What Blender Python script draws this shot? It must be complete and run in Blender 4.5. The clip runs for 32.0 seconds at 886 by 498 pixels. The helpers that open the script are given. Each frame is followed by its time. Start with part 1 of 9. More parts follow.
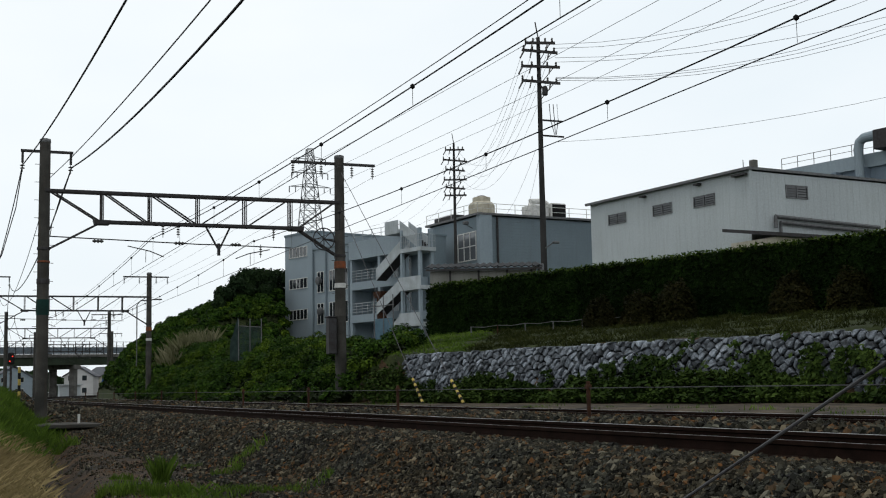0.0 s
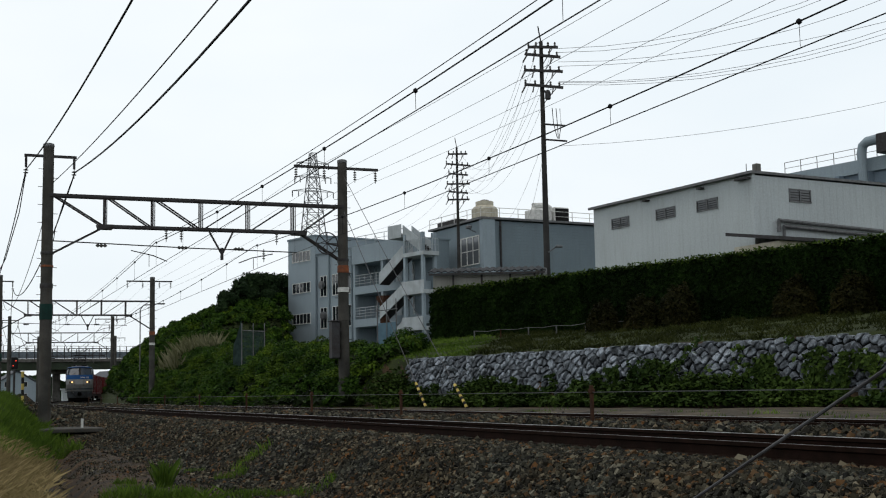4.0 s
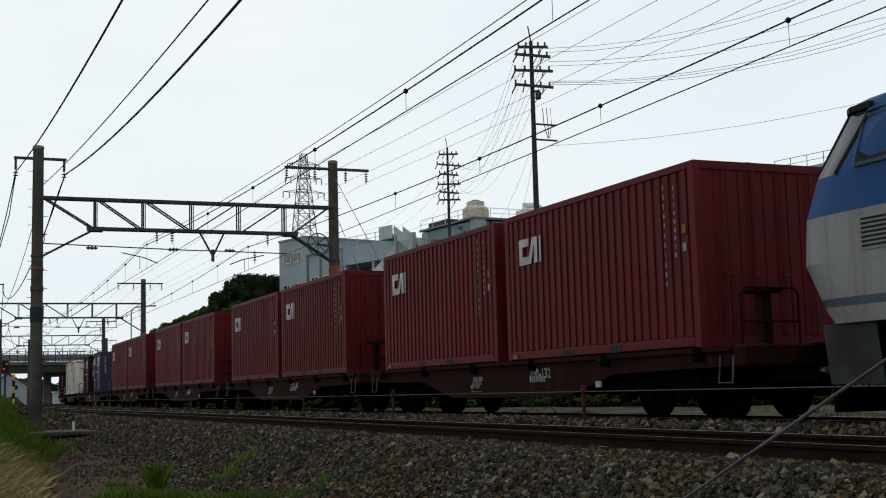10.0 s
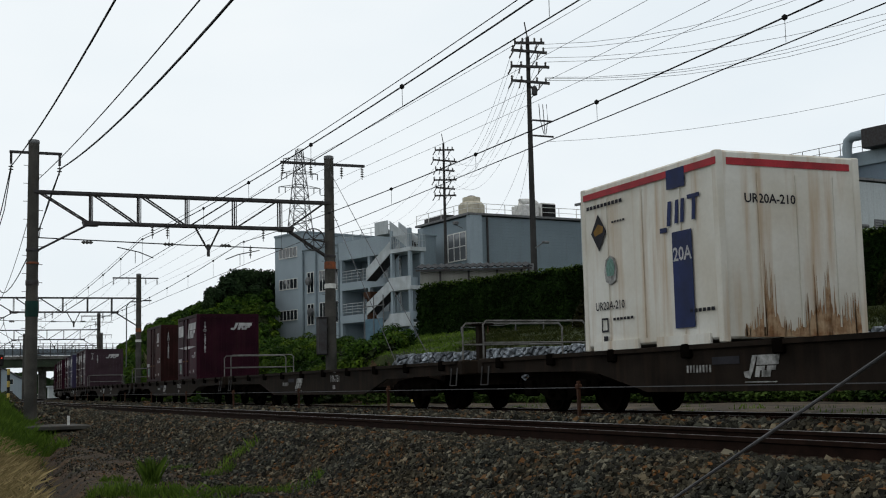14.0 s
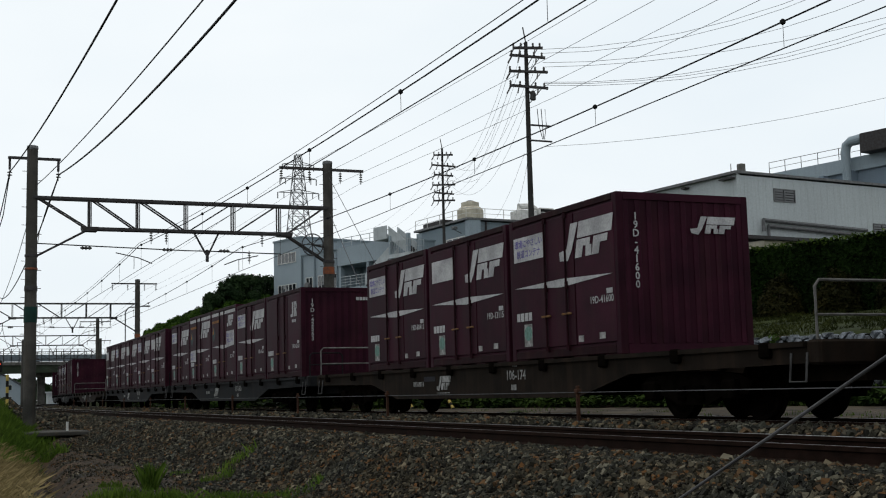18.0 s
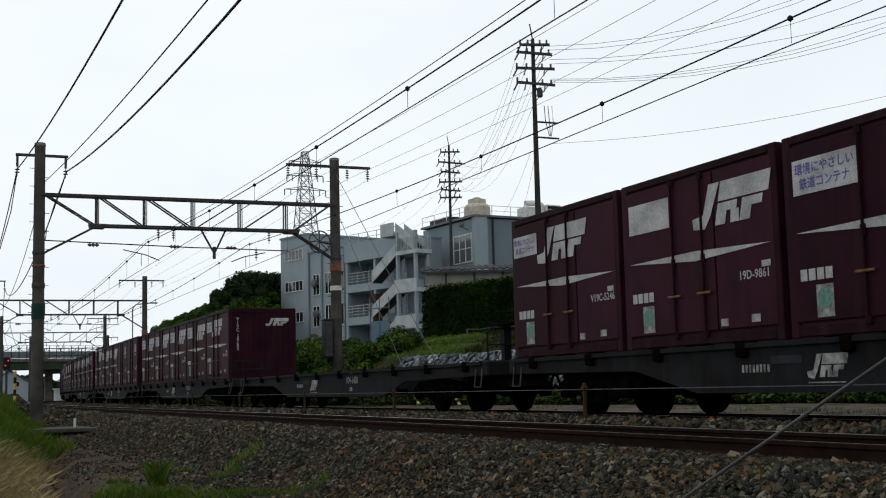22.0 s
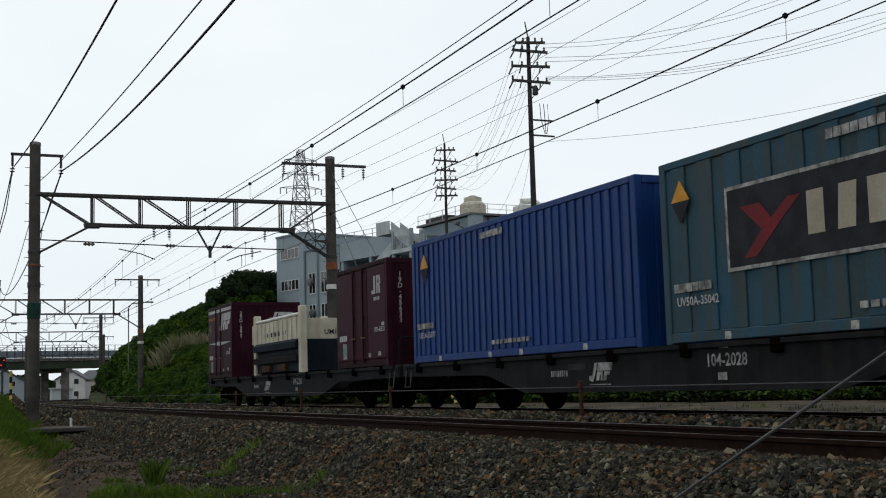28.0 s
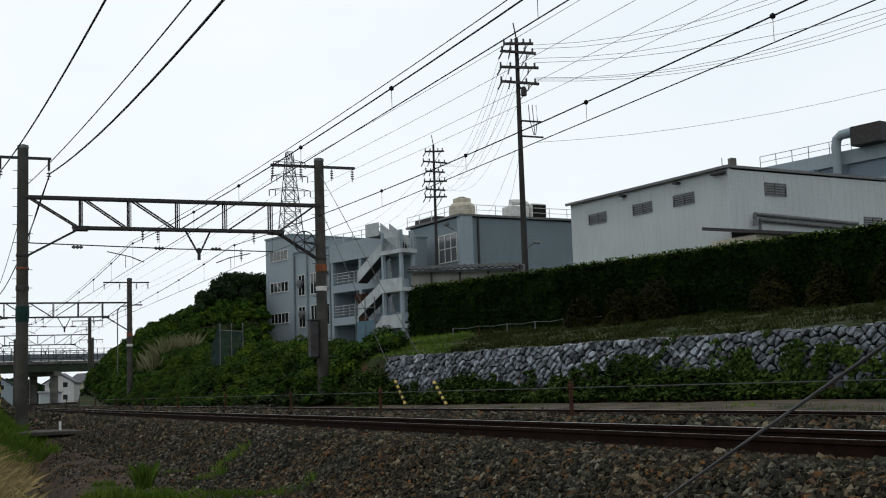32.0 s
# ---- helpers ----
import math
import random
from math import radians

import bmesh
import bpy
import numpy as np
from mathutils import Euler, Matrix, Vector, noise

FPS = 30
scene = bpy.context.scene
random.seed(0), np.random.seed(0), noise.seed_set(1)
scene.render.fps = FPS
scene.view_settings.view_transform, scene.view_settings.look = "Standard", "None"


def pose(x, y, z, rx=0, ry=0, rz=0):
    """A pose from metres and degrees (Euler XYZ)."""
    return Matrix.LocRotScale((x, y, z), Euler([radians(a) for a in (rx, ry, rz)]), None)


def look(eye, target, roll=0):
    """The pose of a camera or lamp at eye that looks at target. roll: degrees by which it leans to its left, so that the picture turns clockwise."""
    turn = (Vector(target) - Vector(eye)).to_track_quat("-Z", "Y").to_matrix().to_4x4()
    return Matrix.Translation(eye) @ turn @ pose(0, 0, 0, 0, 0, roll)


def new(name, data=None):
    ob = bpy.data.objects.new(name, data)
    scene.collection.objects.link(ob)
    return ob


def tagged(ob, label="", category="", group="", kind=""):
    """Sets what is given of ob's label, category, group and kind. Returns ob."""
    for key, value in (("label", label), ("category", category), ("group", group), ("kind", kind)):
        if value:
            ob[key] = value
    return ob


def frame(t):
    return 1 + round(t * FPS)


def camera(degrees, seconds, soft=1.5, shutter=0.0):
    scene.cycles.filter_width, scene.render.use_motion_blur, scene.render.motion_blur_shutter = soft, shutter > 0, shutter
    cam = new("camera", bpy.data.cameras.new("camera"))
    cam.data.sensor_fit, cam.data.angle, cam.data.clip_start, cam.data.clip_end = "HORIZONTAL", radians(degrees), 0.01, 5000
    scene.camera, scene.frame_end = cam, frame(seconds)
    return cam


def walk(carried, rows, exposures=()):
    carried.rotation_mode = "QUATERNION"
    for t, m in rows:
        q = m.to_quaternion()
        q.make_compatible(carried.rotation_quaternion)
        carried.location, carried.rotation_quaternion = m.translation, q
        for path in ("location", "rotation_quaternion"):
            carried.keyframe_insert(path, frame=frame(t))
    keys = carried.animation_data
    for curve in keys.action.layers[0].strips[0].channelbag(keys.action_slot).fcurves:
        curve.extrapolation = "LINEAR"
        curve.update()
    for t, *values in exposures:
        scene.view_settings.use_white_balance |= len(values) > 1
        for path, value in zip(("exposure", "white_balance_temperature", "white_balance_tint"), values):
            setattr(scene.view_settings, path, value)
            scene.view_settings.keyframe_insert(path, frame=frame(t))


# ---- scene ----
import collections

# World: x to the right of the line, y along the line away from the viewer, z up; z = 0 is the top of the rails.
EYE = Vector((0.0, 0.0, 0.473))
NEAR_TRACK, FAR_TRACK, RAIL_TOP = 7.14, 11.0, -0.026


def aim(yaw, pitch, roll):
    """A pose at EYE: yaw from the line of the track towards the right, pitch up."""
    a, b = radians(yaw), radians(pitch)
    way = Vector((math.sin(a) * math.cos(b), math.cos(a) * math.cos(b), math.sin(b)))
    return look(EYE, EYE + way, roll)


cam = camera(39.79, 32.0, soft=1.1)
walk(cam, [
    (0, aim(22.684, 6.379, -1.094)), (0.5, aim(22.652, 6.404, -1.106)), (1, aim(22.635, 6.429, -1.098)), (1.5, aim(22.620, 6.458, -1.080)), 
    (2, aim(22.598, 6.487, -1.056)), (2.5, aim(22.568, 6.506, -1.036)), (3, aim(22.542, 6.521, -1.073)), (3.5, aim(22.533, 6.543, -1.113)), 
    (5.5, aim(22.579, 6.722, -1.166)), (6, aim(22.588, 6.758, -1.227)), (6.5, aim(22.621, 6.752, -1.298)), (7, aim(22.687, 6.721, -1.333)), 
    (7.5, aim(22.758, 6.694, -1.396)), (8, aim(22.803, 6.680, -1.469)), (8.5, aim(22.839, 6.670, -1.527)), (9, aim(22.893, 6.651, -1.542)), 
    (9.5, aim(22.939, 6.623, -1.527)), (10, aim(22.958, 6.583, -1.507)), (10.5, aim(22.974, 6.533, -1.485)), 
    (11, aim(22.997, 6.485, -1.468)), (11.5, aim(23.015, 6.445, -1.466)), (12, aim(23.031, 6.412, -1.463)), 
    (12.5, aim(23.055, 6.383, -1.436)), (13, aim(23.082, 6.367, -1.387)), (13.5, aim(23.115, 6.367, -1.324)), 
    (14, aim(23.154, 6.377, -1.321)), (14.5, aim(23.198, 6.407, -1.311)), (16.5, aim(23.158, 6.598, -1.326)), 
    (17, aim(23.176, 6.610, -1.367)), (17.5, aim(23.197, 6.614, -1.424)), (18, aim(23.214, 6.609, -1.436)), 
    (18.5, aim(23.221, 6.597, -1.472)), (19, aim(23.220, 6.581, -1.497)), (19.5, aim(23.202, 6.567, -1.496)), 
    (20, aim(23.155, 6.562, -1.481)), (20.5, aim(23.073, 6.550, -1.457)), (21, aim(22.983, 6.518, -1.426)), 
    (21.5, aim(22.921, 6.488, -1.402)), (22, aim(22.891, 6.476, -1.390)), (22.5, aim(22.880, 6.461, -1.376)), 
    (23, aim(22.870, 6.435, -1.361)), (23.5, aim(22.851, 6.408, -1.364)), (24, aim(22.842, 6.377, -1.387)), 
    (24.5, aim(22.842, 6.351, -1.428)), (25, aim(22.845, 6.347, -1.487)), (25.5, aim(22.848, 6.371, -1.529)), 
    (27.5, aim(22.979, 6.366, -1.559)), (28, aim(23.080, 6.387, -1.585)), (28.5, aim(23.165, 6.410, -1.600)), 
    (29, aim(23.260, 6.445, -1.616)), (29.5, aim(23.359, 6.500, -1.673)), (30, aim(23.429, 6.548, -1.740)), 
    (30.5, aim(23.463, 6.540, -1.788)), (31, aim(23.480, 6.477, -1.839)), (31.5, aim(23.516, 6.428, -1.882)), 
    (32, aim(23.582, 6.430, -1.905))
], exposures=[(0, 0.0), (8.5, 0.0), (9.2, -0.05), (10.0, -0.08), (10.7, -0.03), (11.2, 0.0), (13.3, 0.0), (14.0, -0.07), (14.5, -0.05), (16.5, -0.03), (21, -0.03), (22, 0.0), (27, 0.0), (28, -0.04), (29.5, -0.02), (32, 0.0)])

# ---------------------------------------------------------------- world and light
world = bpy.data.worlds.new("world")
scene.world = world
world.use_nodes = True
wt = world.node_tree
wt.nodes.clear()
sky = wt.nodes.new("ShaderNodeTexSky")
sky.sky_type, sky.sun_disc = "NISHITA", False
sky.sun_elevation, sky.sun_rotation = radians(58), radians(200)
sky.air_density, sky.dust_density = 1.0, 3.0
co = wt.nodes.new("ShaderNodeTexCoord")
mp = wt.nodes.new("ShaderNodeMapping")
mp.inputs["Scale"].default_value = (1.0, 1.0, 2.6)
cl = wt.nodes.new("ShaderNodeTexNoise")
cl.inputs["Scale"].default_value, cl.inputs["Detail"].default_value = 2.2, 4
ramp = wt.nodes.new("ShaderNodeValToRGB")
ramp.color_ramp.elements[0].position, ramp.color_ramp.elements[0].color = 0.3, (0.825, 0.895, 0.94, 1)
ramp.color_ramp.elements[1].position, ramp.color_ramp.elements[1].color = 0.7, (0.945, 0.985, 1.0, 1)
blue = wt.nodes.new("ShaderNodeMix")
blue.data_type, blue.blend_type = "RGBA", "ADD"
blue.inputs["Factor"].default_value = 1.0
dim = wt.nodes.new("ShaderNodeMix")
dim.data_type, dim.blend_type = "RGBA", "MULTIPLY"
dim.inputs["Factor"].default_value = 1.0
dim.inputs[7].default_value = (0.008, 0.008, 0.008, 1)
bg = wt.nodes.new("ShaderNodeBackground")
bg.inputs["Strength"].default_value = 1.0
wo = wt.nodes.new("ShaderNodeOutputWorld")
wt.links.new(co.outputs["Generated"], mp.inputs["Vector"])
wt.links.new(mp.outputs["Vector"], cl.inputs["Vector"])
wt.links.new(cl.outputs["Fac"], ramp.inputs["Fac"])
wt.links.new(sky.outputs["Color"], dim.inputs[6])
wt.links.new(ramp.outputs["Color"], blue.inputs[6])
wt.links.new(dim.outputs[2], blue.inputs[7])
# added dimming of the unseen upper sky, to lower the light on the ground
sep = wt.nodes.new("ShaderNodeSeparateXYZ")
thick = wt.nodes.new("ShaderNodeMapRange")
thick.interpolation_type = "SMOOTHSTEP"
thick.inputs["From Min"].default_value, thick.inputs["From Max"].default_value = 0.34, 0.98
thick.inputs["To Min"].default_value, thick.inputs["To Max"].default_value = 1.0, 0.30
zenith_dim = wt.nodes.new("ShaderNodeMix")
zenith_dim.data_type, zenith_dim.blend_type = "RGBA", "MULTIPLY"
zenith_dim.inputs["Factor"].default_value = 1.0
wt.links.new(co.outputs["Generated"], sep.inputs["Vector"])
wt.links.new(sep.outputs["Z"], thick.inputs["Value"])
wt.links.new(blue.outputs[2], zenith_dim.inputs[6])
wt.links.new(thick.outputs["Result"], zenith_dim.inputs[7])
wt.links.new(zenith_dim.outputs[2], bg.inputs["Color"])
wt.links.new(bg.outputs["Background"], wo.inputs["Surface"])

sun = new("sun", bpy.data.lights.new("sun", "SUN"))
sun.data.energy, sun.data.angle, sun.data.color = 1.1, radians(35), (1.0, 0.98, 0.95)
sun.matrix_world = look((0, 0, 60), (14, 5, 0))
scene.view_settings.exposure = 0.0


# ---------------------------------------------------------------- materials
def paint(name, base, rough=0.6, metal=0.0, other=None, scale=3.0, grain=40.0, bump=0.15, streaks=0.0, streak_colour=(0.06, 0.045, 0.03), rnd=0.0, glow=None, coarse=0.08):
    """A surface with broad stains, fine grain and, if asked, streaks that run down it."""
    m = bpy.data.materials.new(name)
    m.use_nodes = True
    n, l = m.node_tree.nodes, m.node_tree.links
    p = n["Principled BSDF"]
    tc = n.new("ShaderNodeTexCoord")
    a = n.new("ShaderNodeTexNoise")
    a.inputs["Scale"].default_value, a.inputs["Detail"].default_value = scale, 5
    g = n.new("ShaderNodeTexNoise")
    g.inputs["Scale"].default_value, g.inputs["Detail"].default_value = grain, 3
    l.new(tc.outputs["Object"], a.inputs["Vector"])
    l.new(tc.outputs["Object"], g.inputs["Vector"])
    other = other or tuple(c * 0.62 for c in base)
    r1 = n.new("ShaderNodeValToRGB")
    r1.color_ramp.elements[0].position, r1.color_ramp.elements[1].position = 0.36, 0.64
    r1.color_ramp.elements[0].color, r1.color_ramp.elements[1].color = (*other, 1), (*base, 1)
    l.new(a.outputs["Fac"], r1.inputs["Fac"])
    mr = n.new("ShaderNodeMapRange")
    mr.inputs["From Min"].default_value, mr.inputs["From Max"].default_value = 0.3, 0.7
    mr.inputs["To Min"].default_value, mr.inputs["To Max"].default_value = 1 - coarse, 1 + coarse
    l.new(g.outputs["Fac"], mr.inputs["Value"])
    mx = n.new("ShaderNodeMix")
    mx.data_type, mx.blend_type = "RGBA", "MULTIPLY"
    mx.inputs["Factor"].default_value = 1.0
    l.new(r1.outputs["Color"], mx.inputs[6])
    l.new(mr.outputs["Result"], mx.inputs[7])
    colour = mx.outputs[2]
    if rnd:
        oi = n.new("ShaderNodeObjectInfo")
        rr = n.new("ShaderNodeMapRange")
        rr.inputs["To Min"].default_value, rr.inputs["To Max"].default_value = 1 - rnd, 1 + rnd
        l.new(oi.outputs["Random"], rr.inputs["Value"])
        m3 = n.new("ShaderNodeMix")
        m3.data_type, m3.blend_type = "RGBA", "MULTIPLY"
        m3.inputs["Factor"].default_value = 1.0
        l.new(colour, m3.inputs[6])
        l.new(rr.outputs["Result"], m3.inputs[7])
        colour = m3.outputs[2]
    if streaks:
        sm = n.new("ShaderNodeMapping")
        sm.inputs["Scale"].default_value = (5.0, 5.0, 0.35)
        l.new(tc.outputs["Object"], sm.inputs["Vector"])
        sn = n.new("ShaderNodeTexNoise")
        sn.inputs["Scale"].default_value, sn.inputs["Detail"].default_value = 1.0, 6
        l.new(sm.outputs["Vector"], sn.inputs["Vector"])
        sr = n.new("ShaderNodeMapRange")
        sr.inputs["From Min"].default_value, sr.inputs["From Max"].default_value = 0.5, 0.72
        sr.inputs["To Max"].default_value = streaks
        l.new(sn.outputs["Fac"], sr.inputs["Value"])
        m2 = n.new("ShaderNodeMix")
        m2.data_type = "RGBA"
        l.new(sr.outputs["Result"], m2.inputs["Factor"])
        l.new(colour, m2.inputs[6])
        m2.inputs[7].default_value = (*streak_colour, 1)
        colour = m2.outputs[2]
    l.new(colour, p.inputs["Base Color"])
    p.inputs["Metallic"].default_value = metal
    p.inputs["Specular IOR Level"].default_value = 0.5 if rough < 0.42 else (0.0 if max(base) < 0.012 else 0.03 if max(base) < 0.04 else 0.14)
    rg = n.new("ShaderNodeMapRange")
    rg.inputs["To Min"].default_value, rg.inputs["To Max"].default_value = max(0.05, rough - 0.12), min(1.0, rough + 0.12)
    l.new(a.outputs["Fac"], rg.inputs["Value"])
    l.new(rg.outputs["Result"], p.inputs["Roughness"])
    if bump:
        b = n.new("ShaderNodeBump")
        b.inputs["Strength"].default_value, b.inputs["Distance"].default_value = bump, 0.02
        l.new(g.outputs["Fac"], b.inputs["Height"])
        l.new(b.outputs["Normal"], p.inputs["Normal"])
    if glow:
        p.inputs["Emission Color"].default_value, p.inputs["Emission Strength"].default_value = (*glow[:3], 1), glow[3]
    return m


def leaf_material(name, a, b, rough=0.6):
    """Leaves that differ from piece to piece."""
    m = bpy.data.materials.new(name)
    m.use_nodes = True
    n, l = m.node_tree.nodes, m.node_tree.links
    p = n["Principled BSDF"]
    ge = n.new("ShaderNodeNewGeometry")
    tc = n.new("ShaderNodeTexCoord")
    nz = n.new("ShaderNodeTexNoise")
    nz.inputs["Scale"].default_value, nz.inputs["Detail"].default_value = 0.5, 4
    l.new(tc.outputs["Object"], nz.inputs["Vector"])
    ad = n.new("ShaderNodeMath")
    ad.operation = "MULTIPLY_ADD"
    l.new(ge.outputs["Random Per Island"], ad.inputs[0])
    ad.inputs[1].default_value = 0.5
    mm = n.new("ShaderNodeMath")
    mm.operation = "MULTIPLY_ADD"
    l.new(nz.outputs["Fac"], mm.inputs[0])
    mm.inputs[1].default_value, mm.inputs[2].default_value = 1.5, -0.55
    l.new(mm.outputs[0], ad.inputs[2])
    r = n.new("ShaderNodeValToRGB")
    r.color_ramp.elements[0].color, r.color_ramp.elements[1].color = (*a, 1), (*b, 1)
    k = r.color_ramp.elements.new(0.5)
    k.color = (*(p1 * 0.72 + p2 * 0.28 for p1, p2 in zip(a, b)), 1)
    l.new(ad.outputs[0], r.inputs["Fac"])
    l.new(r.outputs["Color"], p.inputs["Base Color"])
    p.inputs["Roughness"].default_value = rough
    p.inputs["Specular IOR Level"].default_value = 0.04
    return m


def glass_material(name, tint=(0.02, 0.025, 0.03), rough=0.05):
    m = bpy.data.materials.new(name)
    m.use_nodes = True
    p = m.node_tree.nodes["Principled BSDF"]
    p.inputs["Base Color"].default_value = (*tint, 1)
    p.inputs["Roughness"].default_value = rough
    p.inputs["Specular IOR Level"].default_value = 0.7
    return m


MAT = {}
MAT["rail"] = paint("rail_steel", (0.0176, 0.0096, 0.0072), 0.8, 0.0, (0.0096, 0.0056, 0.004), 6, 60)
MAT["rail_head"] = paint("rail_head", (0.42, 0.42, 0.43), 0.34, 0.9, (0.30, 0.29, 0.28), 3, 60, 0.03)
MAT["sleeper"] = paint("sleeper_concrete", (0.042, 0.035, 0.0294), 0.9, 0, (0.0245, 0.0196, 0.0161), 5, 60)
MAT["ballast"] = paint("ballast_bed", (0.0153, 0.0136, 0.0119), 0.95, 0, (0.0085, 0.00765, 0.0068), 9, 70, 0.6, coarse=0.3)
MAT["dry_soil"] = paint("dry_soil", (0.085, 0.068, 0.048), 0.95, 0, (0.026, 0.022, 0.017), 1.1, 18, 0.8, coarse=0.4)
MAT["soil"] = paint("soil", (0.058, 0.034, 0.017), 0.95, 0, (0.017, 0.016, 0.012), 1.2, 30, 1.0, coarse=0.6)
MAT["grass_soil"] = paint("grass_soil", (0.032, 0.042, 0.012), 0.95, 0, (0.016, 0.022, 0.007), 0.6, 20, 0.5, coarse=0.3)
MAT["concrete"] = paint("concrete", (0.16, 0.155, 0.145), 0.9, 0, (0.09, 0.088, 0.08), 1.5, 45, 0.3, 0.35)
MAT["pole_concrete"] = paint("pole_concrete", (0.072, 0.068, 0.062), 0.9, 0, (0.036, 0.036, 0.032), 1.4, 40, 0.3, 0.4, coarse=0.2)
MAT["pole_dark"] = paint("dark_weathered_pole", (0.045, 0.044, 0.043), 0.9, 0, (0.022, 0.022, 0.022), 0.8, 40, 0.2, 0.3)
MAT["steel_dark"] = paint("dark_steel", (0.055, 0.055, 0.058), 0.6, 0.4, (0.035, 0.03, 0.028), 5, 60)
MAT["galv"] = paint("galvanised_steel", (0.16, 0.165, 0.17), 0.55, 0.5, (0.10, 0.10, 0.10), 5, 60)
MAT["wire"] = paint("wire", (0.02, 0.02, 0.021), 0.6, 0.3, bump=0)
MAT["wire_grey"] = paint("grey_wire", (0.10, 0.10, 0.105), 0.6, 0.3, bump=0)
MAT["porcelain"] = paint("porcelain", (0.09, 0.085, 0.08), 0.35, bump=0)
MAT["rust"] = paint("rust", (0.060, 0.027, 0.015), 0.9, 0, (0.03, 0.015, 0.010), 8, 60)
MAT["orange"] = paint("orange_band", (0.24, 0.07, 0.025), 0.7, 0, (0.12, 0.05, 0.03), 6)
MAT["green_band"] = paint("green_band", (0.008, 0.040, 0.032), 0.7, 0, (0.006, 0.024, 0.02), 3)
MAT["white_paint"] = paint("white_paint", (0.62, 0.62, 0.60), 0.6, 0, (0.46, 0.46, 0.44), 4, 40, 0.05)
MAT["yellow_paint"] = paint("yellow_paint", (0.50, 0.38, 0.10), 0.6)
MAT["black_paint"] = paint("black_paint", (0.02, 0.02, 0.02), 0.6)
MAT["red_lamp"] = paint("red_lamp", (0.5, 0.02, 0.01), 0.3, glow=(1.0, 0.05, 0.02, 1.2), bump=0)
MAT["lamp"] = paint("head_lamp", (0.9, 0.8, 0.6), 0.2, glow=(1.0, 0.55, 0.18, 1.8), bump=0)
MAT["glass_dark"] = glass_material("dark_glass")
MAT["cladding_white"] = paint("white_cladding", (0.43, 0.47, 0.48), 0.6, 0, (0.39, 0.425, 0.435), 0.25, 9, 0.04, 0.25, (0.26, 0.26, 0.245))
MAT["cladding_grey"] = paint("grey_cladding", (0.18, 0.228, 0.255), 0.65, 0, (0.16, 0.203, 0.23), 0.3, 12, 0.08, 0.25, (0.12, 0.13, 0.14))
MAT["cladding_light"] = paint("light_grey_cladding", (0.265, 0.32, 0.355), 0.65, 0, (0.235, 0.285, 0.318), 0.3, 12, 0.08, 0.2, (0.17, 0.18, 0.19))
MAT["cladding_blue"] = paint("blue_grey_cladding", (0.17, 0.215, 0.26), 0.65, 0, (0.145, 0.185, 0.225), 0.3, 12, 0.08, 0.2, (0.1, 0.12, 0.14))
MAT["cream"] = paint("cream_paint", (0.50, 0.47, 0.38), 0.6, 0, (0.38, 0.35, 0.28), 2, 30, 0.05, 0.4, (0.2, 0.16, 0.1))
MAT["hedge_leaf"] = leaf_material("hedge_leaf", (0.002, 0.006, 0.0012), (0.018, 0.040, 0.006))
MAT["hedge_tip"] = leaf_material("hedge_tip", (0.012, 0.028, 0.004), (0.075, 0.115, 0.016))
# extra dark leaf colours carry the shade in the gaps between bushes
MAT["under_leaf"] = leaf_material("undergrowth_shade_leaf", (0.003, 0.007, 0.002), (0.022, 0.034, 0.008))
MAT["vine_hill_leaf"] = leaf_material("vine_hill_leaf", (0.006, 0.019, 0.003), (0.058, 0.118, 0.011))
MAT["vine_leaf"] = leaf_material("vine_leaf", (0.006, 0.016, 0.003), (0.066, 0.105, 0.020))
MAT["hill_leaf"] = leaf_material("hill_leaf", (0.010, 0.026, 0.003), (0.100, 0.160, 0.013))
MAT["pine_leaf"] = leaf_material("tree_leaf", (0.008, 0.018, 0.007), (0.028, 0.05, 0.017))
MAT["grass"] = leaf_material("grass_blade", (0.03, 0.06, 0.008), (0.14, 0.22, 0.03))
MAT["dry_grass"] = leaf_material("dry_grass", (0.11, 0.085, 0.035), (0.46, 0.36, 0.18))
MAT["plume"] = leaf_material("plume_grass", (0.07, 0.075, 0.03), (0.27, 0.25, 0.16))
MAT["terrace_blade"] = leaf_material("terrace_grass", (0.010, 0.014, 0.003), (0.050, 0.058, 0.014))
MAT["bark"] = paint("bark", (0.05, 0.04, 0.03), 0.95)
MAT["wall_stone"] = paint("wall_stone", (0.25, 0.28, 0.315), 0.85, 0, (0.05, 0.055, 0.06), 6, 26, 0.9, rnd=0.6, coarse=0.35)
MAT["net_green"] = paint("green_net", (0.035, 0.06, 0.055), 0.8, bump=0)
MAT["mortar"] = paint("dark_joint", (0.014, 0.015, 0.014), 0.95, 0, (0.008, 0.009, 0.008), 4, 40)


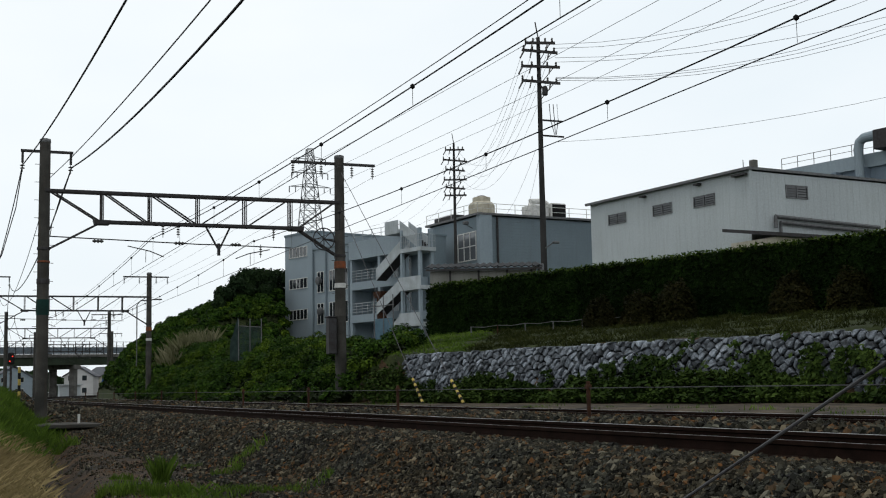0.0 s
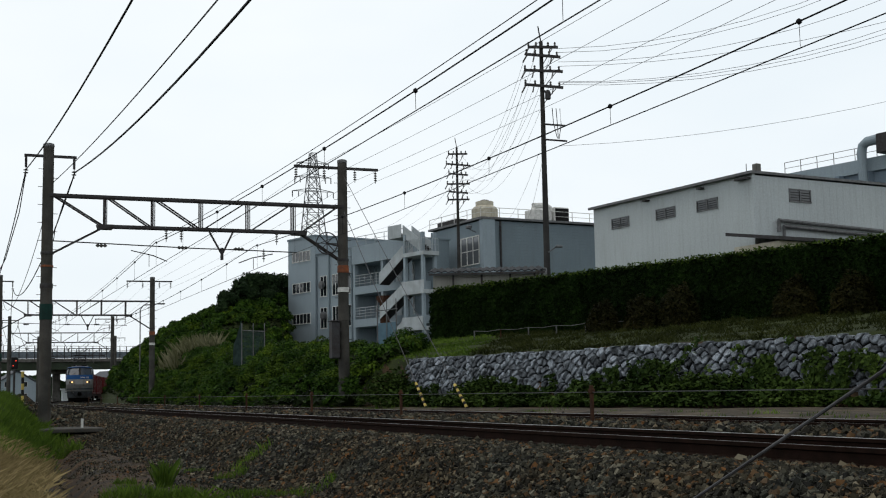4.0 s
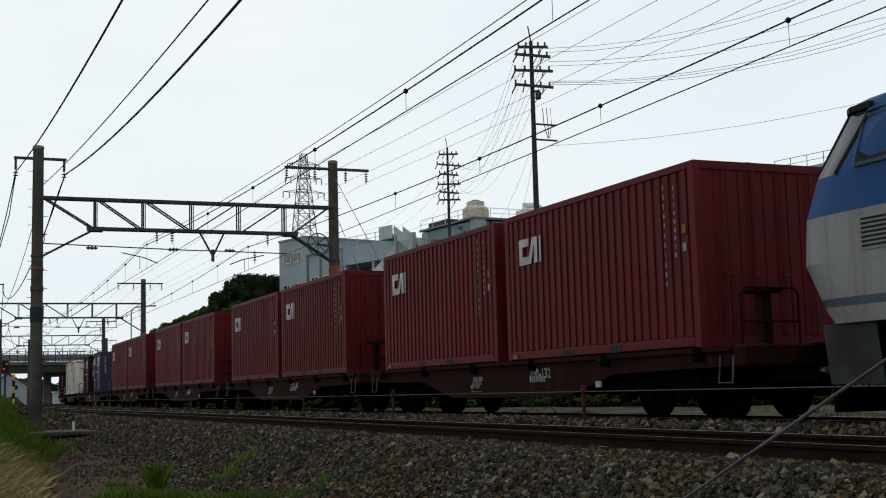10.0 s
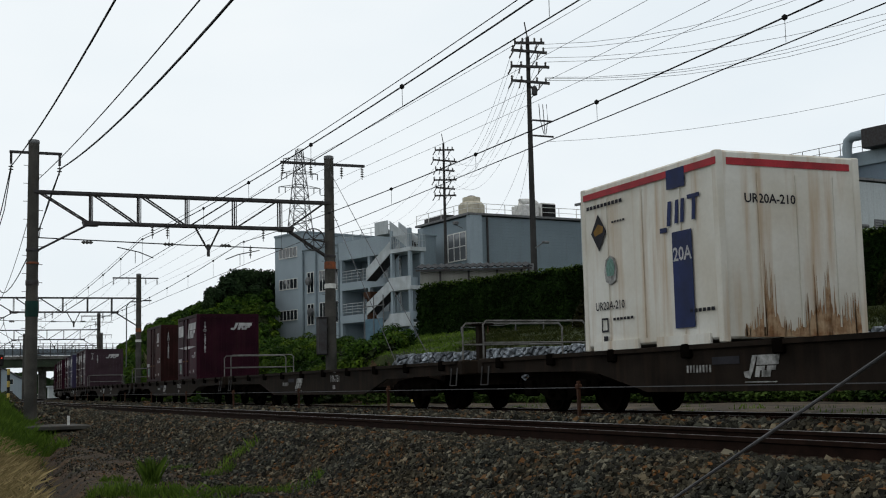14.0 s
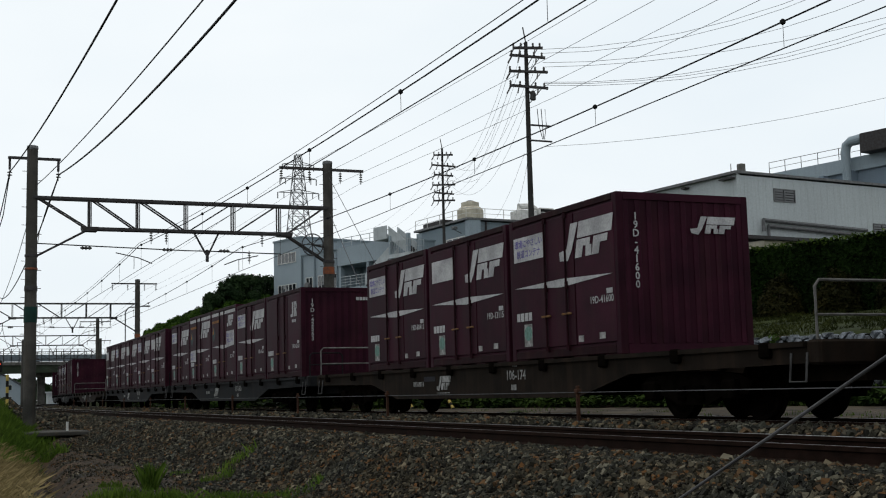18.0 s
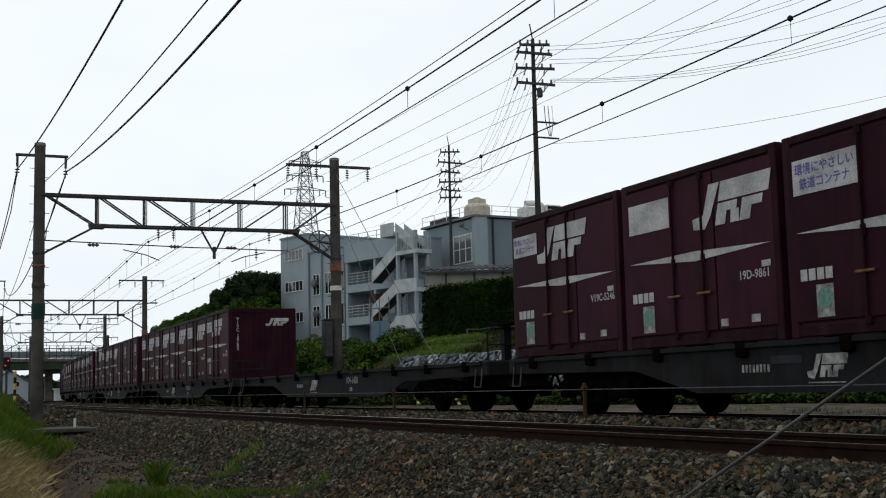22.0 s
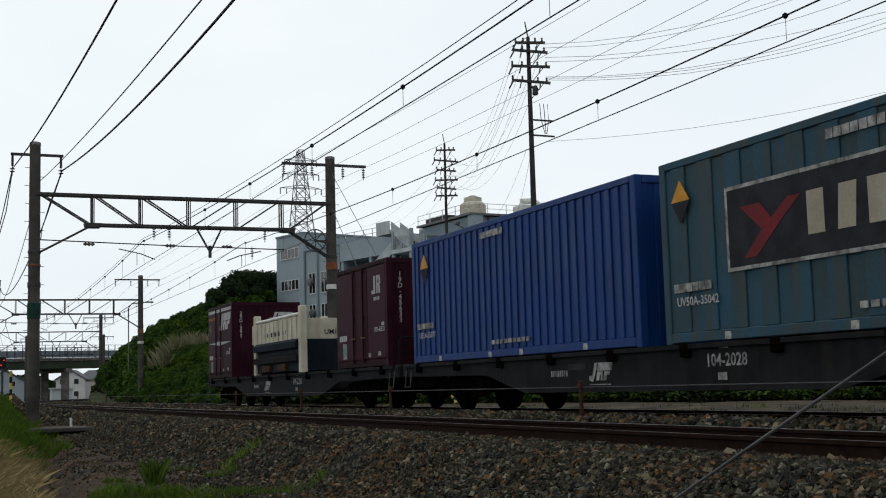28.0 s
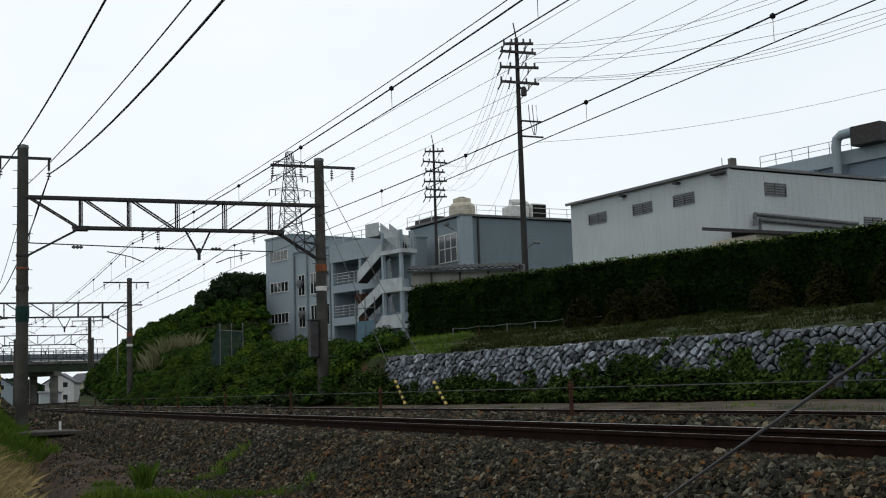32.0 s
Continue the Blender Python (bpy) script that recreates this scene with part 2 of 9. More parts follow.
# ---------------------------------------------------------------- mesh helpers
class Mesh:
    """Collects vertices and faces, and turns them into one mesh."""

    def __init__(self):
        self.v, self.f = [], []

    def add(self, vs, fs):
        k = len(self.v)
        self.v += [tuple(p) for p in vs]
        self.f += [tuple(i + k for i in f) for f in fs]
        return self

    def box(self, x0, x1, y0, y1, z0, z1, b=0.0):
        if b <= 0:
            vs = [(x, y, z) for z in (z0, z1) for x, y in ((x0, y0), (x1, y0), (x1, y1), (x0, y1))]
            return self.add(vs, [(3, 2, 1, 0), (4, 5, 6, 7), (0, 1, 5, 4), (1, 2, 6, 5), (2, 3, 7, 6), (3, 0, 4, 7)])
        rings = [(z0, b), (z0 + b, 0), (z1 - b, 0), (z1, b)]
        vs, fs = [], []
        for z, i in rings:
            c = b + i * 0.7
            vs += [(x0 + c, y0 + i, z), (x1 - c, y0 + i, z), (x1 - i, y0 + c, z), (x1 - i, y1 - c, z), (x1 - c, y1 - i, z), (x0 + c, y1 - i, z), (x0 + i, y1 - c, z), (x0 + i, y0 + c, z)]
        fs.append(tuple(range(7, -1, -1)))
        fs.append(tuple(range(24, 32)))
        for r in range(3):
            for k in range(8):
                a, c = r * 8 + k, r * 8 + (k + 1) % 8
                fs.append((a, c, c + 8, a + 8))
        return self.add(vs, fs)

    def beam(self, p, q, w, h=None):
        """A square bar from p to q."""
        p, q = Vector(p), Vector(q)
        h = h or w
        d = (q - p).normalized()
        s = d.cross(Vector((0, 0, 1)))
        s = Vector((1, 0, 0)) if s.length < 1e-3 else s.normalized()
        u = s.cross(d)
        vs = [e + s * a * w / 2 + u * c * h / 2 for e in (p, q) for a, c in ((-1, -1), (1, -1), (1, 1), (-1, 1))]
        return self.add(vs, [(3, 2, 1, 0), (4, 5, 6, 7), (0, 1, 5, 4), (1, 2, 6, 5), (2, 3, 7, 6), (3, 0, 4, 7)])

    def tube(self, pts, r, seg=6, r1=None, caps=True):
        """A round tube along points; r may taper to r1."""
        pts = [Vector(p) for p in pts]
        n = len(pts)
        r1 = r if r1 is None else r1
        vs, fs = [], []
        for i, p in enumerate(pts):
            d = (pts[min(i + 1, n - 1)] - pts[max(i - 1, 0)]).normalized()
            s = d.cross(Vector((0, 0, 1)))
            s = Vector((1, 0, 0)) if s.length < 1e-3 else s.normalized()
            u = s.cross(d)
            rr = r + (r1 - r) * i / max(1, n - 1)
            vs += [p + s * rr * math.cos(2 * math.pi * k / seg) + u * rr * math.sin(2 * math.pi * k / seg) for k in range(seg)]
        for i in range(n - 1):
            for k in range(seg):
                a, c = i * seg + k, i * seg + (k + 1) % seg
                fs.append((a, c, c + seg, a + seg))
        if caps:
            fs.append(tuple(range(seg - 1, -1, -1)))
            fs.append(tuple(range((n - 1) * seg, n * seg)))
        return self.add(vs, fs)

    def prism(self, poly, axis, a, b):
        """A polygon pushed along an axis from a to b. poly: the two other coordinates, in the order x, y, z."""
        def at(p, t):
            return {"x": (t, p[0], p[1]), "y": (p[0], t, p[1]), "z": (p[0], p[1], t)}[axis]
        n = len(poly)
        vs = [at(p, a) for p in poly] + [at(p, b) for p in poly]
        fs = [tuple(range(n - 1, -1, -1)), tuple(range(n, 2 * n))]
        fs += [(i, (i + 1) % n, (i + 1) % n + n, i + n) for i in range(n)]
        return self.add(vs, fs)

    def lathe(self, prof, centre, axis="z", seg=12):
        """Turns (radius, height) pairs about an axis through centre."""
        vs, fs = [], []
        c = Vector(centre)
        for r, h in prof:
            for k in range(seg):
                x, y = r * math.cos(2 * math.pi * k / seg), r * math.sin(2 * math.pi * k / seg)
                vs.append(c + Vector({"z": (x, y, h), "x": (h, x, y), "y": (x, h, y)}[axis]))
        n = len(prof)
        for i in range(n - 1):
            for k in range(seg):
                a, d = i * seg + k, i * seg + (k + 1) % seg
                fs.append((a, d, d + seg, a + seg))
        fs.append(tuple(range(seg - 1, -1, -1)))
        fs.append(tuple(range((n - 1) * seg, n * seg)))
        return self.add(vs, fs)

    def turned(self, m):
        self.v = [tuple(m @ Vector(p)) for p in self.v]
        return self

    def data(self, name, smooth=False):
        me = bpy.data.meshes.new(name)
        me.from_pydata(self.v, [], self.f)
        bm = bmesh.new()
        bm.from_mesh(me)
        bmesh.ops.recalc_face_normals(bm, faces=bm.faces)
        bm.to_mesh(me)
        bm.free()
        if smooth:
            me.shade_smooth()
        return me


def part(name, mesh, material, parent=None, label="", smooth=False):
    """Links a mesh as one object under a thing or a part."""
    me = mesh.data(name, smooth) if isinstance(mesh, Mesh) else mesh
    if smooth:
        me.shade_smooth()
    if not me.materials:
        me.materials.append(MAT[material] if isinstance(material, str) else material)
    ob = new(name, me)
    if parent is not None:
        ob.parent = parent
    if label:
        tagged(ob, label)
    return ob


def thing(name, label, category, group="", kind="", m=None):
    """An Empty that carries the parts of a thing."""
    ob = new(name)
    ob.empty_display_size = 0.2
    if m is not None:
        ob.matrix_basis = m
    return tagged(ob, label, category, group, kind)


def raw_mesh(name, verts, faces, material):
    """One mesh from arrays; all faces with the same number of corners."""
    verts, faces = np.asarray(verts, np.float32), np.asarray(faces, np.int32)
    me = bpy.data.meshes.new(name)
    k = faces.shape[1]
    me.vertices.add(len(verts))
    me.vertices.foreach_set("co", verts.ravel())
    me.loops.add(faces.size)
    me.loops.foreach_set("vertex_index", faces.ravel())
    me.polygons.add(len(faces))
    me.polygons.foreach_set("loop_start", np.arange(0, faces.size, k, dtype=np.int32))
    me.update(calc_edges=True)
    me.validate()
    me.shade_flat()
    me.materials.append(MAT[material])
    return me


rng = np.random.default_rng(7)


def leaves(name, points, normals, size, material, up=0.3, spread=0.6, long=1.5):
    """Small bent leaves, two triangles each, round the points, turned mostly along the normals."""
    n = len(points)
    nr = normals + rng.normal(0, spread, (n, 3)) + np.array([0, 0, up])
    nr /= np.linalg.norm(nr, axis=1)[:, None] + 1e-9
    t = rng.normal(0, 1, (n, 3))
    t -= nr * (t * nr).sum(1)[:, None]
    t /= np.linalg.norm(t, axis=1)[:, None] + 1e-9
    b = np.cross(nr, t)
    s = size * rng.uniform(0.6, 1.35, (n, 1))
    tip = points + t * s * long * 0.5 - nr * s * 0.12
    tail = points - t * s * long * 0.5 - nr * s * 0.12
    l1, l2 = points + b * s * 0.5, points - b * s * 0.5
    v = np.stack([tail, l1, tip, l2], 1).reshape(-1, 3)
    k = np.arange(n)[:, None] * 4
    f = np.concatenate([k + [0, 3, 2], k + [0, 2, 1]], 0)
    return raw_mesh(name, v, f, material)


# ---------------------------------------------------------------- the line of the track
def bend(y):
    """How far the line has moved to the right at y: straight at first, then an easing curve."""
    if y <= 50:
        return 0.0
    if y <= 250:
        return 7.38e-5 * (y - 50) ** 2.4
    return 7.38e-5 * 200 ** 2.4 + (y - 250) * 2.4 * 7.38e-5 * 200 ** 1.4


LINE = [(0.0, -400.0)]
for step in range(1, 1400):
    y = -400.0 + step
    LINE.append((LINE[-1][0] + math.hypot(1.0, bend(y) - bend(y - 1)), y))


def along(s):
    """The y that lies s metres along the line from y = 0."""
    s += 400.0
    k = min(int(s), len(LINE) - 2)
    while k > 0 and LINE[k][0] > s:
        k -= 1
    a, b = LINE[k], LINE[k + 1]
    return a[1] + (s - a[0]) / (b[0] - a[0])


def smooth(a, b, x):
    t = min(1.0, max(0.0, (x - a) / (b - a)))
    return t * t * (3 - 2 * t)


WALL_A, WALL_B = Vector((14.75, 41.2)), Vector((24.1, 2.0))
HEDGE_A, HEDGE_B = Vector((20.4, 50.4)), Vector((34.6, 13.0))


def side_of(x, y, a, b):
    """Signed distance to the right of the line a-b (away from the track), and the share of the way along it."""
    d = (b - a).normalized()
    r = Vector((x, y)) - a
    return r.x * -d.y + r.y * d.x, r.dot(d) / (b - a).length


def height(x, y):
    """The lie of the land."""
    u = x - bend(y)
    # viewer's side, ballast shoulder and the two tracks
    base = -0.9 + 0.42 * smooth(33, 46, y)
    z = base
    z += (-0.20 - base) * smooth(4.3, 5.8, u)
    bank = smooth(0.2, 1.6, 1.6 + (y - 17) * 0.073 - x)
    z += bank * (0.20 + 0.8 * smooth(18, 46, y))
    # the ballast stands a little higher between the tracks
    z += 0.13 * smooth(8.1, 8.5, u) * smooth(10.2, 9.8, u)
    # a level strip of dry soil beyond the far track
    z += 0.12 * smooth(12.5, 13.8, u) * smooth(60, 48, y)
    # the ditch at the foot of the bank
    ditch = (x - (1.85 + (y - 17) * 0.073)) / 0.22
    z -= 0.3 * math.exp(-ditch * ditch) * smooth(9, 13, y) * smooth(50, 42, y)
    # terrace behind the stone wall
    w, along_wall = side_of(x, y, WALL_A, WALL_B)
    h, along_hedge = side_of(x, y, HEDGE_A, HEDGE_B)
    if u > 13.5:
        edge = 43 + 9 * min(1.0, max(0.0, w / max(0.5, w - h)))
        lift = smooth(0.15, 0.75, w) * smooth(edge + 2, edge - 2, y)
        up = 1.60 * lift + 1.2 * min(1.0, max(0.0, w / max(0.5, w - h))) * lift
        # green slope beyond the end of the wall, and the wooded hill behind it
        slope = smooth(38, 47, y) * max(0.0, u - 14.3 + 0.02 * max(0.0, y - 80)) * 0.8
        slope = min(slope, 0.036 * y + 0.1)
        hill = 10.9 * (1 - math.exp(-max(0.0, u - 12.9) / 7.0)) * smooth(96, 124, y)
        # the hill is cut back in front of the works building
        hill *= 1 - smooth(0.262, 0.29, x / max(1.0, y)) * smooth(130, 124, y)
        z += max(up, slope, hill)
    if y > 165 and u < 60:
        z += (-0.3 - z) * smooth(165, 195, y) * smooth(36, 26, u)
    return z


# ---------------------------------------------------------------- ground
def ground():
    us = [-2500, -900, -350, -150, -70, -35, -18, -9, -5, -3] + [-2 + 0.2 * k for k in range(90)] + [16.4 + 0.8 * k for k in range(45)] + [54, 60, 70, 85, 110, 150, 220, 350, 600, 1200, 2500]
    ys = [-900, -300, -100, -40, -20, -10, -5] + [-2 + 0.6 * k for k in range(110)] + [65 + 1.6 * k for k in range(95)] + [222, 240, 270, 320, 400, 550, 800, 1300, 2500, 4500]
    m = Mesh()
    for y in ys:
        for u in us:
            x = u + bend(y)
            m.v.append((x, y, height(x, y) + 0.05 * noise.noise((x * 0.7, y * 0.7, 0.0))))
    w = len(us)
    mats = []
    for j in range(len(ys) - 1):
        for i in range(w - 1):
            a = j * w + i
            m.f.append((a, a + 1, a + 1 + w, a + w))
            u, y = (us[i] + us[i + 1]) / 2, (ys[j] + ys[j + 1]) / 2
            x = u + bend(y)
            wd, _ = side_of(x, y, WALL_A, WALL_B)
            edge = 1.6 + (y - 17) * 0.073
            if 4.5 < u < 12.9:
                mats.append(0)
            elif 12.9 <= u and wd < -1.0 and y < 46 and wd > -9:
                mats.append(3)
            elif (13.3 <= u and wd < 0.6 and y < 46 and wd > -9) or (u <= 4.5 and x > edge - 0.2 and y > 2):
                mats.append(1)
            else:
                mats.append(2)
    me = bpy.data.meshes.new("ground")
    me.from_pydata(m.v, [], m.f)
    for k in ("ballast", "soil", "grass_soil", "dry_soil"):
        me.materials.append(MAT[k])
    me.polygons.foreach_set("material_index", mats)
    me.shade_smooth()
    return tagged(new("ground", me), "railway embankment ground with ballast bed, bare soil and grass", "ground", kind="structure")


ground()


# ---------------------------------------------------------------- tracks
def strip(poly, x, y0, y1, step=2.0):
    """A profile pushed along the line of the track, its middle at x."""
    n = max(2, int((y1 - y0) / step) + 1)
    m = Mesh()
    for k in range(n):
        y = y0 + (y1 - y0) * k / (n - 1)
        m.v += [(x + px + bend(y), y, pz + RAIL_TOP) for px, pz in poly]
    c = len(poly)
    for k in range(n - 1):
        for i in range(c):
            a, b = k * c + i, k * c + (i + 1) % c
            m.f.append((a, b, b + c, a + c))
    m.f += [tuple(range(c)), tuple(range((n - 1) * c, n * c))]
    return m


RAIL = [(-0.064, -0.153), (0.064, -0.153), (0.064, -0.142), (0.012, -0.125), (0.009, -0.05), (0.032, -0.036), (0.032, -0.012), (-0.032, -0.012), (-0.032, -0.036), (-0.009, -0.05), (-0.012, -0.125), (-0.064, -0.142)]
HEAD = [(-0.032, -0.012), (0.032, -0.012), (0.031, -0.005), (0.024, -0.001), (-0.024, -0.001), (-0.031, -0.005)]


def track(x):
    t = thing("railway_track", "narrow gauge railway track, brown steel rails on concrete sleepers in ballast", "railway track", "tracks", "structure")
    for s in (-0.5655, 0.5655):
        r = part("rail", strip(RAIL, x + s, -60, 420), "rail", t, "rusty brown steel rail with a bright top")
        part("rail_head", strip(HEAD, x + s, -60, 420), "rail", r)
        # the tread is polished on the inner side of the head
        a, b = sorted((-0.002 * s / abs(s), -0.029 * s / abs(s)))
        part("tread", strip([(a, -0.006), (b, -0.006), (b, -0.0012 if s < 0 else 0.0), (a, -0.0012 if s > 0 else 0.0)], x + s, -60, 420), "rail_head", r, "bright polished tread")
    me = Mesh().box(-1.0, 1.0, -0.12, 0.12, -0.31, -0.155, 0.02).data("sleeper")
    me.materials.append(MAT["sleeper"])
    clip = Mesh().box(-0.055, 0.055, -0.05, 0.05, 0, 0.035, 0.012).data("rail_clip")
    clip.materials.append(MAT["rail"])
    for k in range(100):
        y = 2.0 + k * 0.62
        s = part("sleeper", me, None, t)
        s.location = (x + bend(y), y, RAIL_TOP)
        if k < 45:
            for cx in (-0.66, -0.47, 0.47, 0.66):
                part("rail_clip", clip, None, s).location = (cx, 0, -0.155)
    return t


track(NEAR_TRACK)
track(FAR_TRACK)


# ---------------------------------------------------------------- catenary gantries
def string(m, p, n=4, r=0.085, gap=0.1):
    """A string of insulator discs that hangs from p."""
    x, y, z = p
    m.tube([(x, y, z), (x, y, z - gap * (n + 1.5))], 0.015, 5)
    for k in range(n):
        m.lathe([(0.02, 0.03), (r, 0.0), (r * 0.9, -0.02), (0.02, -0.025)], (x, y, z - gap * (k + 1)), "z", 8)
    return m


def gantry(y, top=9.35, arms=True, detail=True):
    g = thing("catenary_gantry", "steel truss gantry on two grey concrete poles over both tracks", "catenary gantry", "catenary gantries", m=pose(bend(y), y, 0, 0, 0, -math.degrees(math.atan((bend(y + 1) - bend(y - 1)) / 2))))
    xl, xr = 3.54, 14.48
    for x, zb in ((xl, -0.75), (xr, -0.45)):
        p = part("pole", Mesh().tube([(x, 0, zb), (x, 0, 3), (x, 0, 6), (x, 0, top)], 0.22, 16, 0.185), "pole_concrete", g, "round grey concrete pole", smooth=False)
        part("cap", Mesh().lathe([(0.19, 0), (0.2, 0.04), (0.19, 0.12), (0.1, 0.15)], (x, 0, top)), "galv", p)
        if detail:
            for z, h, mat in ((5.05, 0.28 if x > 9 else 0.07, "orange"), (4.3, 0.18, "white_paint" if x > 9 else "steel_dark"), (3.2, 0.55, "green_band" if x < 9 else "pole_concrete"), (5.5, 0.1, "steel_dark")):
                part("band", Mesh().lathe([(0.222, 0), (0.226, 0.01), (0.224, h - 0.01), (0.215, h)], (x, 0, z), seg=16), mat, p, "painted band round the pole")
            for k in range(24):
                z = 1.2 + k * 0.32
                s = -1 if k % 2 else 1
                part("step_bolt", Mesh().tube([(x + s * 0.18, 0, z), (x + s * 0.34, 0, z)], 0.011, 5), "steel_dark", p)
    za, zb = 7.62, 6.56
    for n, z, x0, x1 in (("top_chord", za, xl, xr), ("bottom_chord", zb, 5.52, 12.72)):
        c = Mesh()
        for dy in (-0.17, 0.17):
            c.beam((x0, dy, z), (x1, dy, z), 0.075, 0.1)
        part(n, c, "steel_dark", g)
    xs = [5.52, 7.22, 8.97, 10.74, 12.5]
    for i, x in enumerate(xs):
        v = Mesh()
        for dy in (-0.17, 0.17):
            v.beam((x - 0.035, dy, zb), (x - 0.035, dy, za), 0.045)
            v.beam((x + 0.035, dy, zb), (x + 0.035, dy, za), 0.03)
        v.beam((x, -0.17, zb), (x, 0.17, zb), 0.05)
        v.beam((x, -0.17, za), (x, 0.17, za), 0.05)
        part("strut", v, "steel_dark", g)
    diag = [(xl + 0.2, za, 5.45, zb), (5.6, za, 7.15, zb), (7.3, za, 8.9, zb), (10.65, za, 9.05, zb), (12.4, za, 10.82, zb), (xr - 0.2, za, 12.8, zb)]
    for x0, z0, x1, z1 in diag:
        d = Mesh()
        for dy in (-0.17, 0.17):
            d.beam((x0, dy, z0), (x1, dy, z1), 0.05)
        part("diagonal", d, "steel_dark", g)
    for x0, x1 in ((5.52, xl), (12.72, xr)):
        d = Mesh()
        for dy in (-0.12, 0.12):
            d.beam((x0, dy, zb), (x1, dy, 5.45), 0.06)
        part("brace", d, "steel_dark", g)
        gp = Mesh().prism([(x0 - 0.25, zb - 0.1), (x0 + 0.25, zb - 0.1), (x0 + 0.3, zb + 0.06), (x0 - 0.3, zb + 0.06)], "y", -0.2, 0.2)
        part("gusset", gp, "steel_dark", g)
    vh = Mesh().beam((9.25, 0, zb), (9.72, 0, 5.72), 0.06).beam((10.2, 0, zb), (9.8, 0, 5.72), 0.06).tube([(9.76, 0, 5.9), (9.76, 0, 5.45)], 0.06, 8)
    part("hanger", vh, "steel_dark", g)
    for x, z in ((7.7, zb), (8.25, zb), (11.85, zb), (11.35, 5.9)):
        part("insulator", string(Mesh(), (x, 0, z), 4, 0.06, 0.09), "porcelain", g)
    sp = Mesh().tube([(xl, 0, 6.0), (9.0, 0, 5.85), (9.76, 0, 5.85), (12.6, 0, 5.8)], 0.022, 5)
    part("span_wire", sp, "wire", g)
    for x in (5.4, 8.3, 10.4):
        part("insulator", Mesh().lathe([(0.02, -0.2), (0.07, -0.12), (0.03, -0.06), (0.08, 0.0), (0.03, 0.06), (0.07, 0.12), (0.02, 0.2)], (x, 0, 5.87), "x", 8), "porcelain", g)
    for x, s in ((NEAR_TRACK, 1), (FAR_TRACK, -1)):
        a = Mesh().tube([(x - 0.7 * s, 0, 5.72), (x + 0.1 * s, 0, 5.55), (x + 0.6 * s, 0, 5.35)], 0.02, 5).tube([(x - 0.05, 0, 5.56), (x - 0.05, 0, 5.14)], 0.012, 5)
        part("registration_arm", a, "steel_dark", g)
    if arms:
        part("crossarm", Mesh().box(2.72, 4.5, -0.05, 0.05, 8.98, 9.07).box(2.74, 2.82, -0.05, 0.05, 8.6, 9.0).box(4.38, 4.46, -0.05, 0.05, 8.6, 9.0), "steel_dark", g)
        part("crossarm", Mesh().box(12.55, 15.95, -0.05, 0.05, 9.1, 9.2), "steel_dark", g)
        for x in (12.62, 13.75, 15.0, 15.85):
            part("insulator", string(Mesh(), (x, 0, 9.1), 4, 0.07, 0.09), "porcelain", g)
        for x in (2.78, 4.42):
            part("insulator", string(Mesh(), (x, 0, 8.6), 2, 0.09, 0.1), "porcelain", g)
    return g


g1 = gantry(45)
w = Mesh()
for r0, n in ((0.42, 24),):
    w.tube([(13.75 + r0 * math.cos(2 * math.pi * k / n), -0.3, 6.15 + r0 * math.sin(2 * math.pi * k / n)) for k in range(n + 1)], 0.025, 6)
for k in range(4):
    a = math.pi * k / 4
    w.beam((13.75 - 0.42 * math.cos(a), -0.3, 6.15 - 0.42 * math.sin(a)), (13.75 + 0.42 * math.cos(a), -0.3, 6.15 + 0.42 * math.sin(a)), 0.03)
w.beam((13.75, -0.3, 6.15), (14.3, 0, 6.1), 0.06)
part("tension_wheel", w, "steel_dark", g1, "spoked wire tensioning wheel")
for y in (95, 143, 190):
    gantry(y, detail=(y == 95))


# ---------------------------------------------------------------- overhead wires
def wire(name, x, zs, r, material="wire", y0=-30, y1=230, label="", spans=(-5, 45, 95, 143, 190, 240), group="overhead wires"):
    """A wire along the line: zs = (height at the supports, height in mid-span)."""
    pts = []
    y = y0
    while y <= y1:
        k = 0
        while k < len(spans) - 2 and y > spans[k + 1]:
            k += 1
        a, b = spans[k], spans[k + 1]
        t = (y - (a + b) / 2) / ((b - a) / 2)
        pts.append((x + bend(y), y, zs[1] + (zs[0] - zs[1]) * t * t))
        y += 2.5
    ob = part(name, Mesh().tube(pts, r, 5), material)
    return tagged(ob, label or "thin dark overhead wire between the gantries", "wire", group)


def catenary(x, extra=None):
    wire("contact_wire", x, (5.12, 5.1), 0.010, label="dark contact wire over the track")
    ms = wire("messenger_wire", x, (6.0, 5.44), 0.0135, label="dark messenger wire with small clips and droppers over the track")
    y = 3.0
    drop, clip = None, None
    while y < 95:
        b = (-5 + 45) / 2 if y < 45 else 70.0
        z = 5.44 + 0.56 * ((y - b) / 25.0) ** 2
        part("dropper", Mesh().tube([(x + bend(y), y, z), (x + bend(y), y, 5.12)], 0.005, 4), "wire", ms)
        part("clip", Mesh().lathe([(0.01, -0.045), (0.042, -0.02), (0.042, 0.02), (0.01, 0.045)], (x + bend(y), y, z), "z", 8), "wire", ms)
        y += 5.2
    return ms


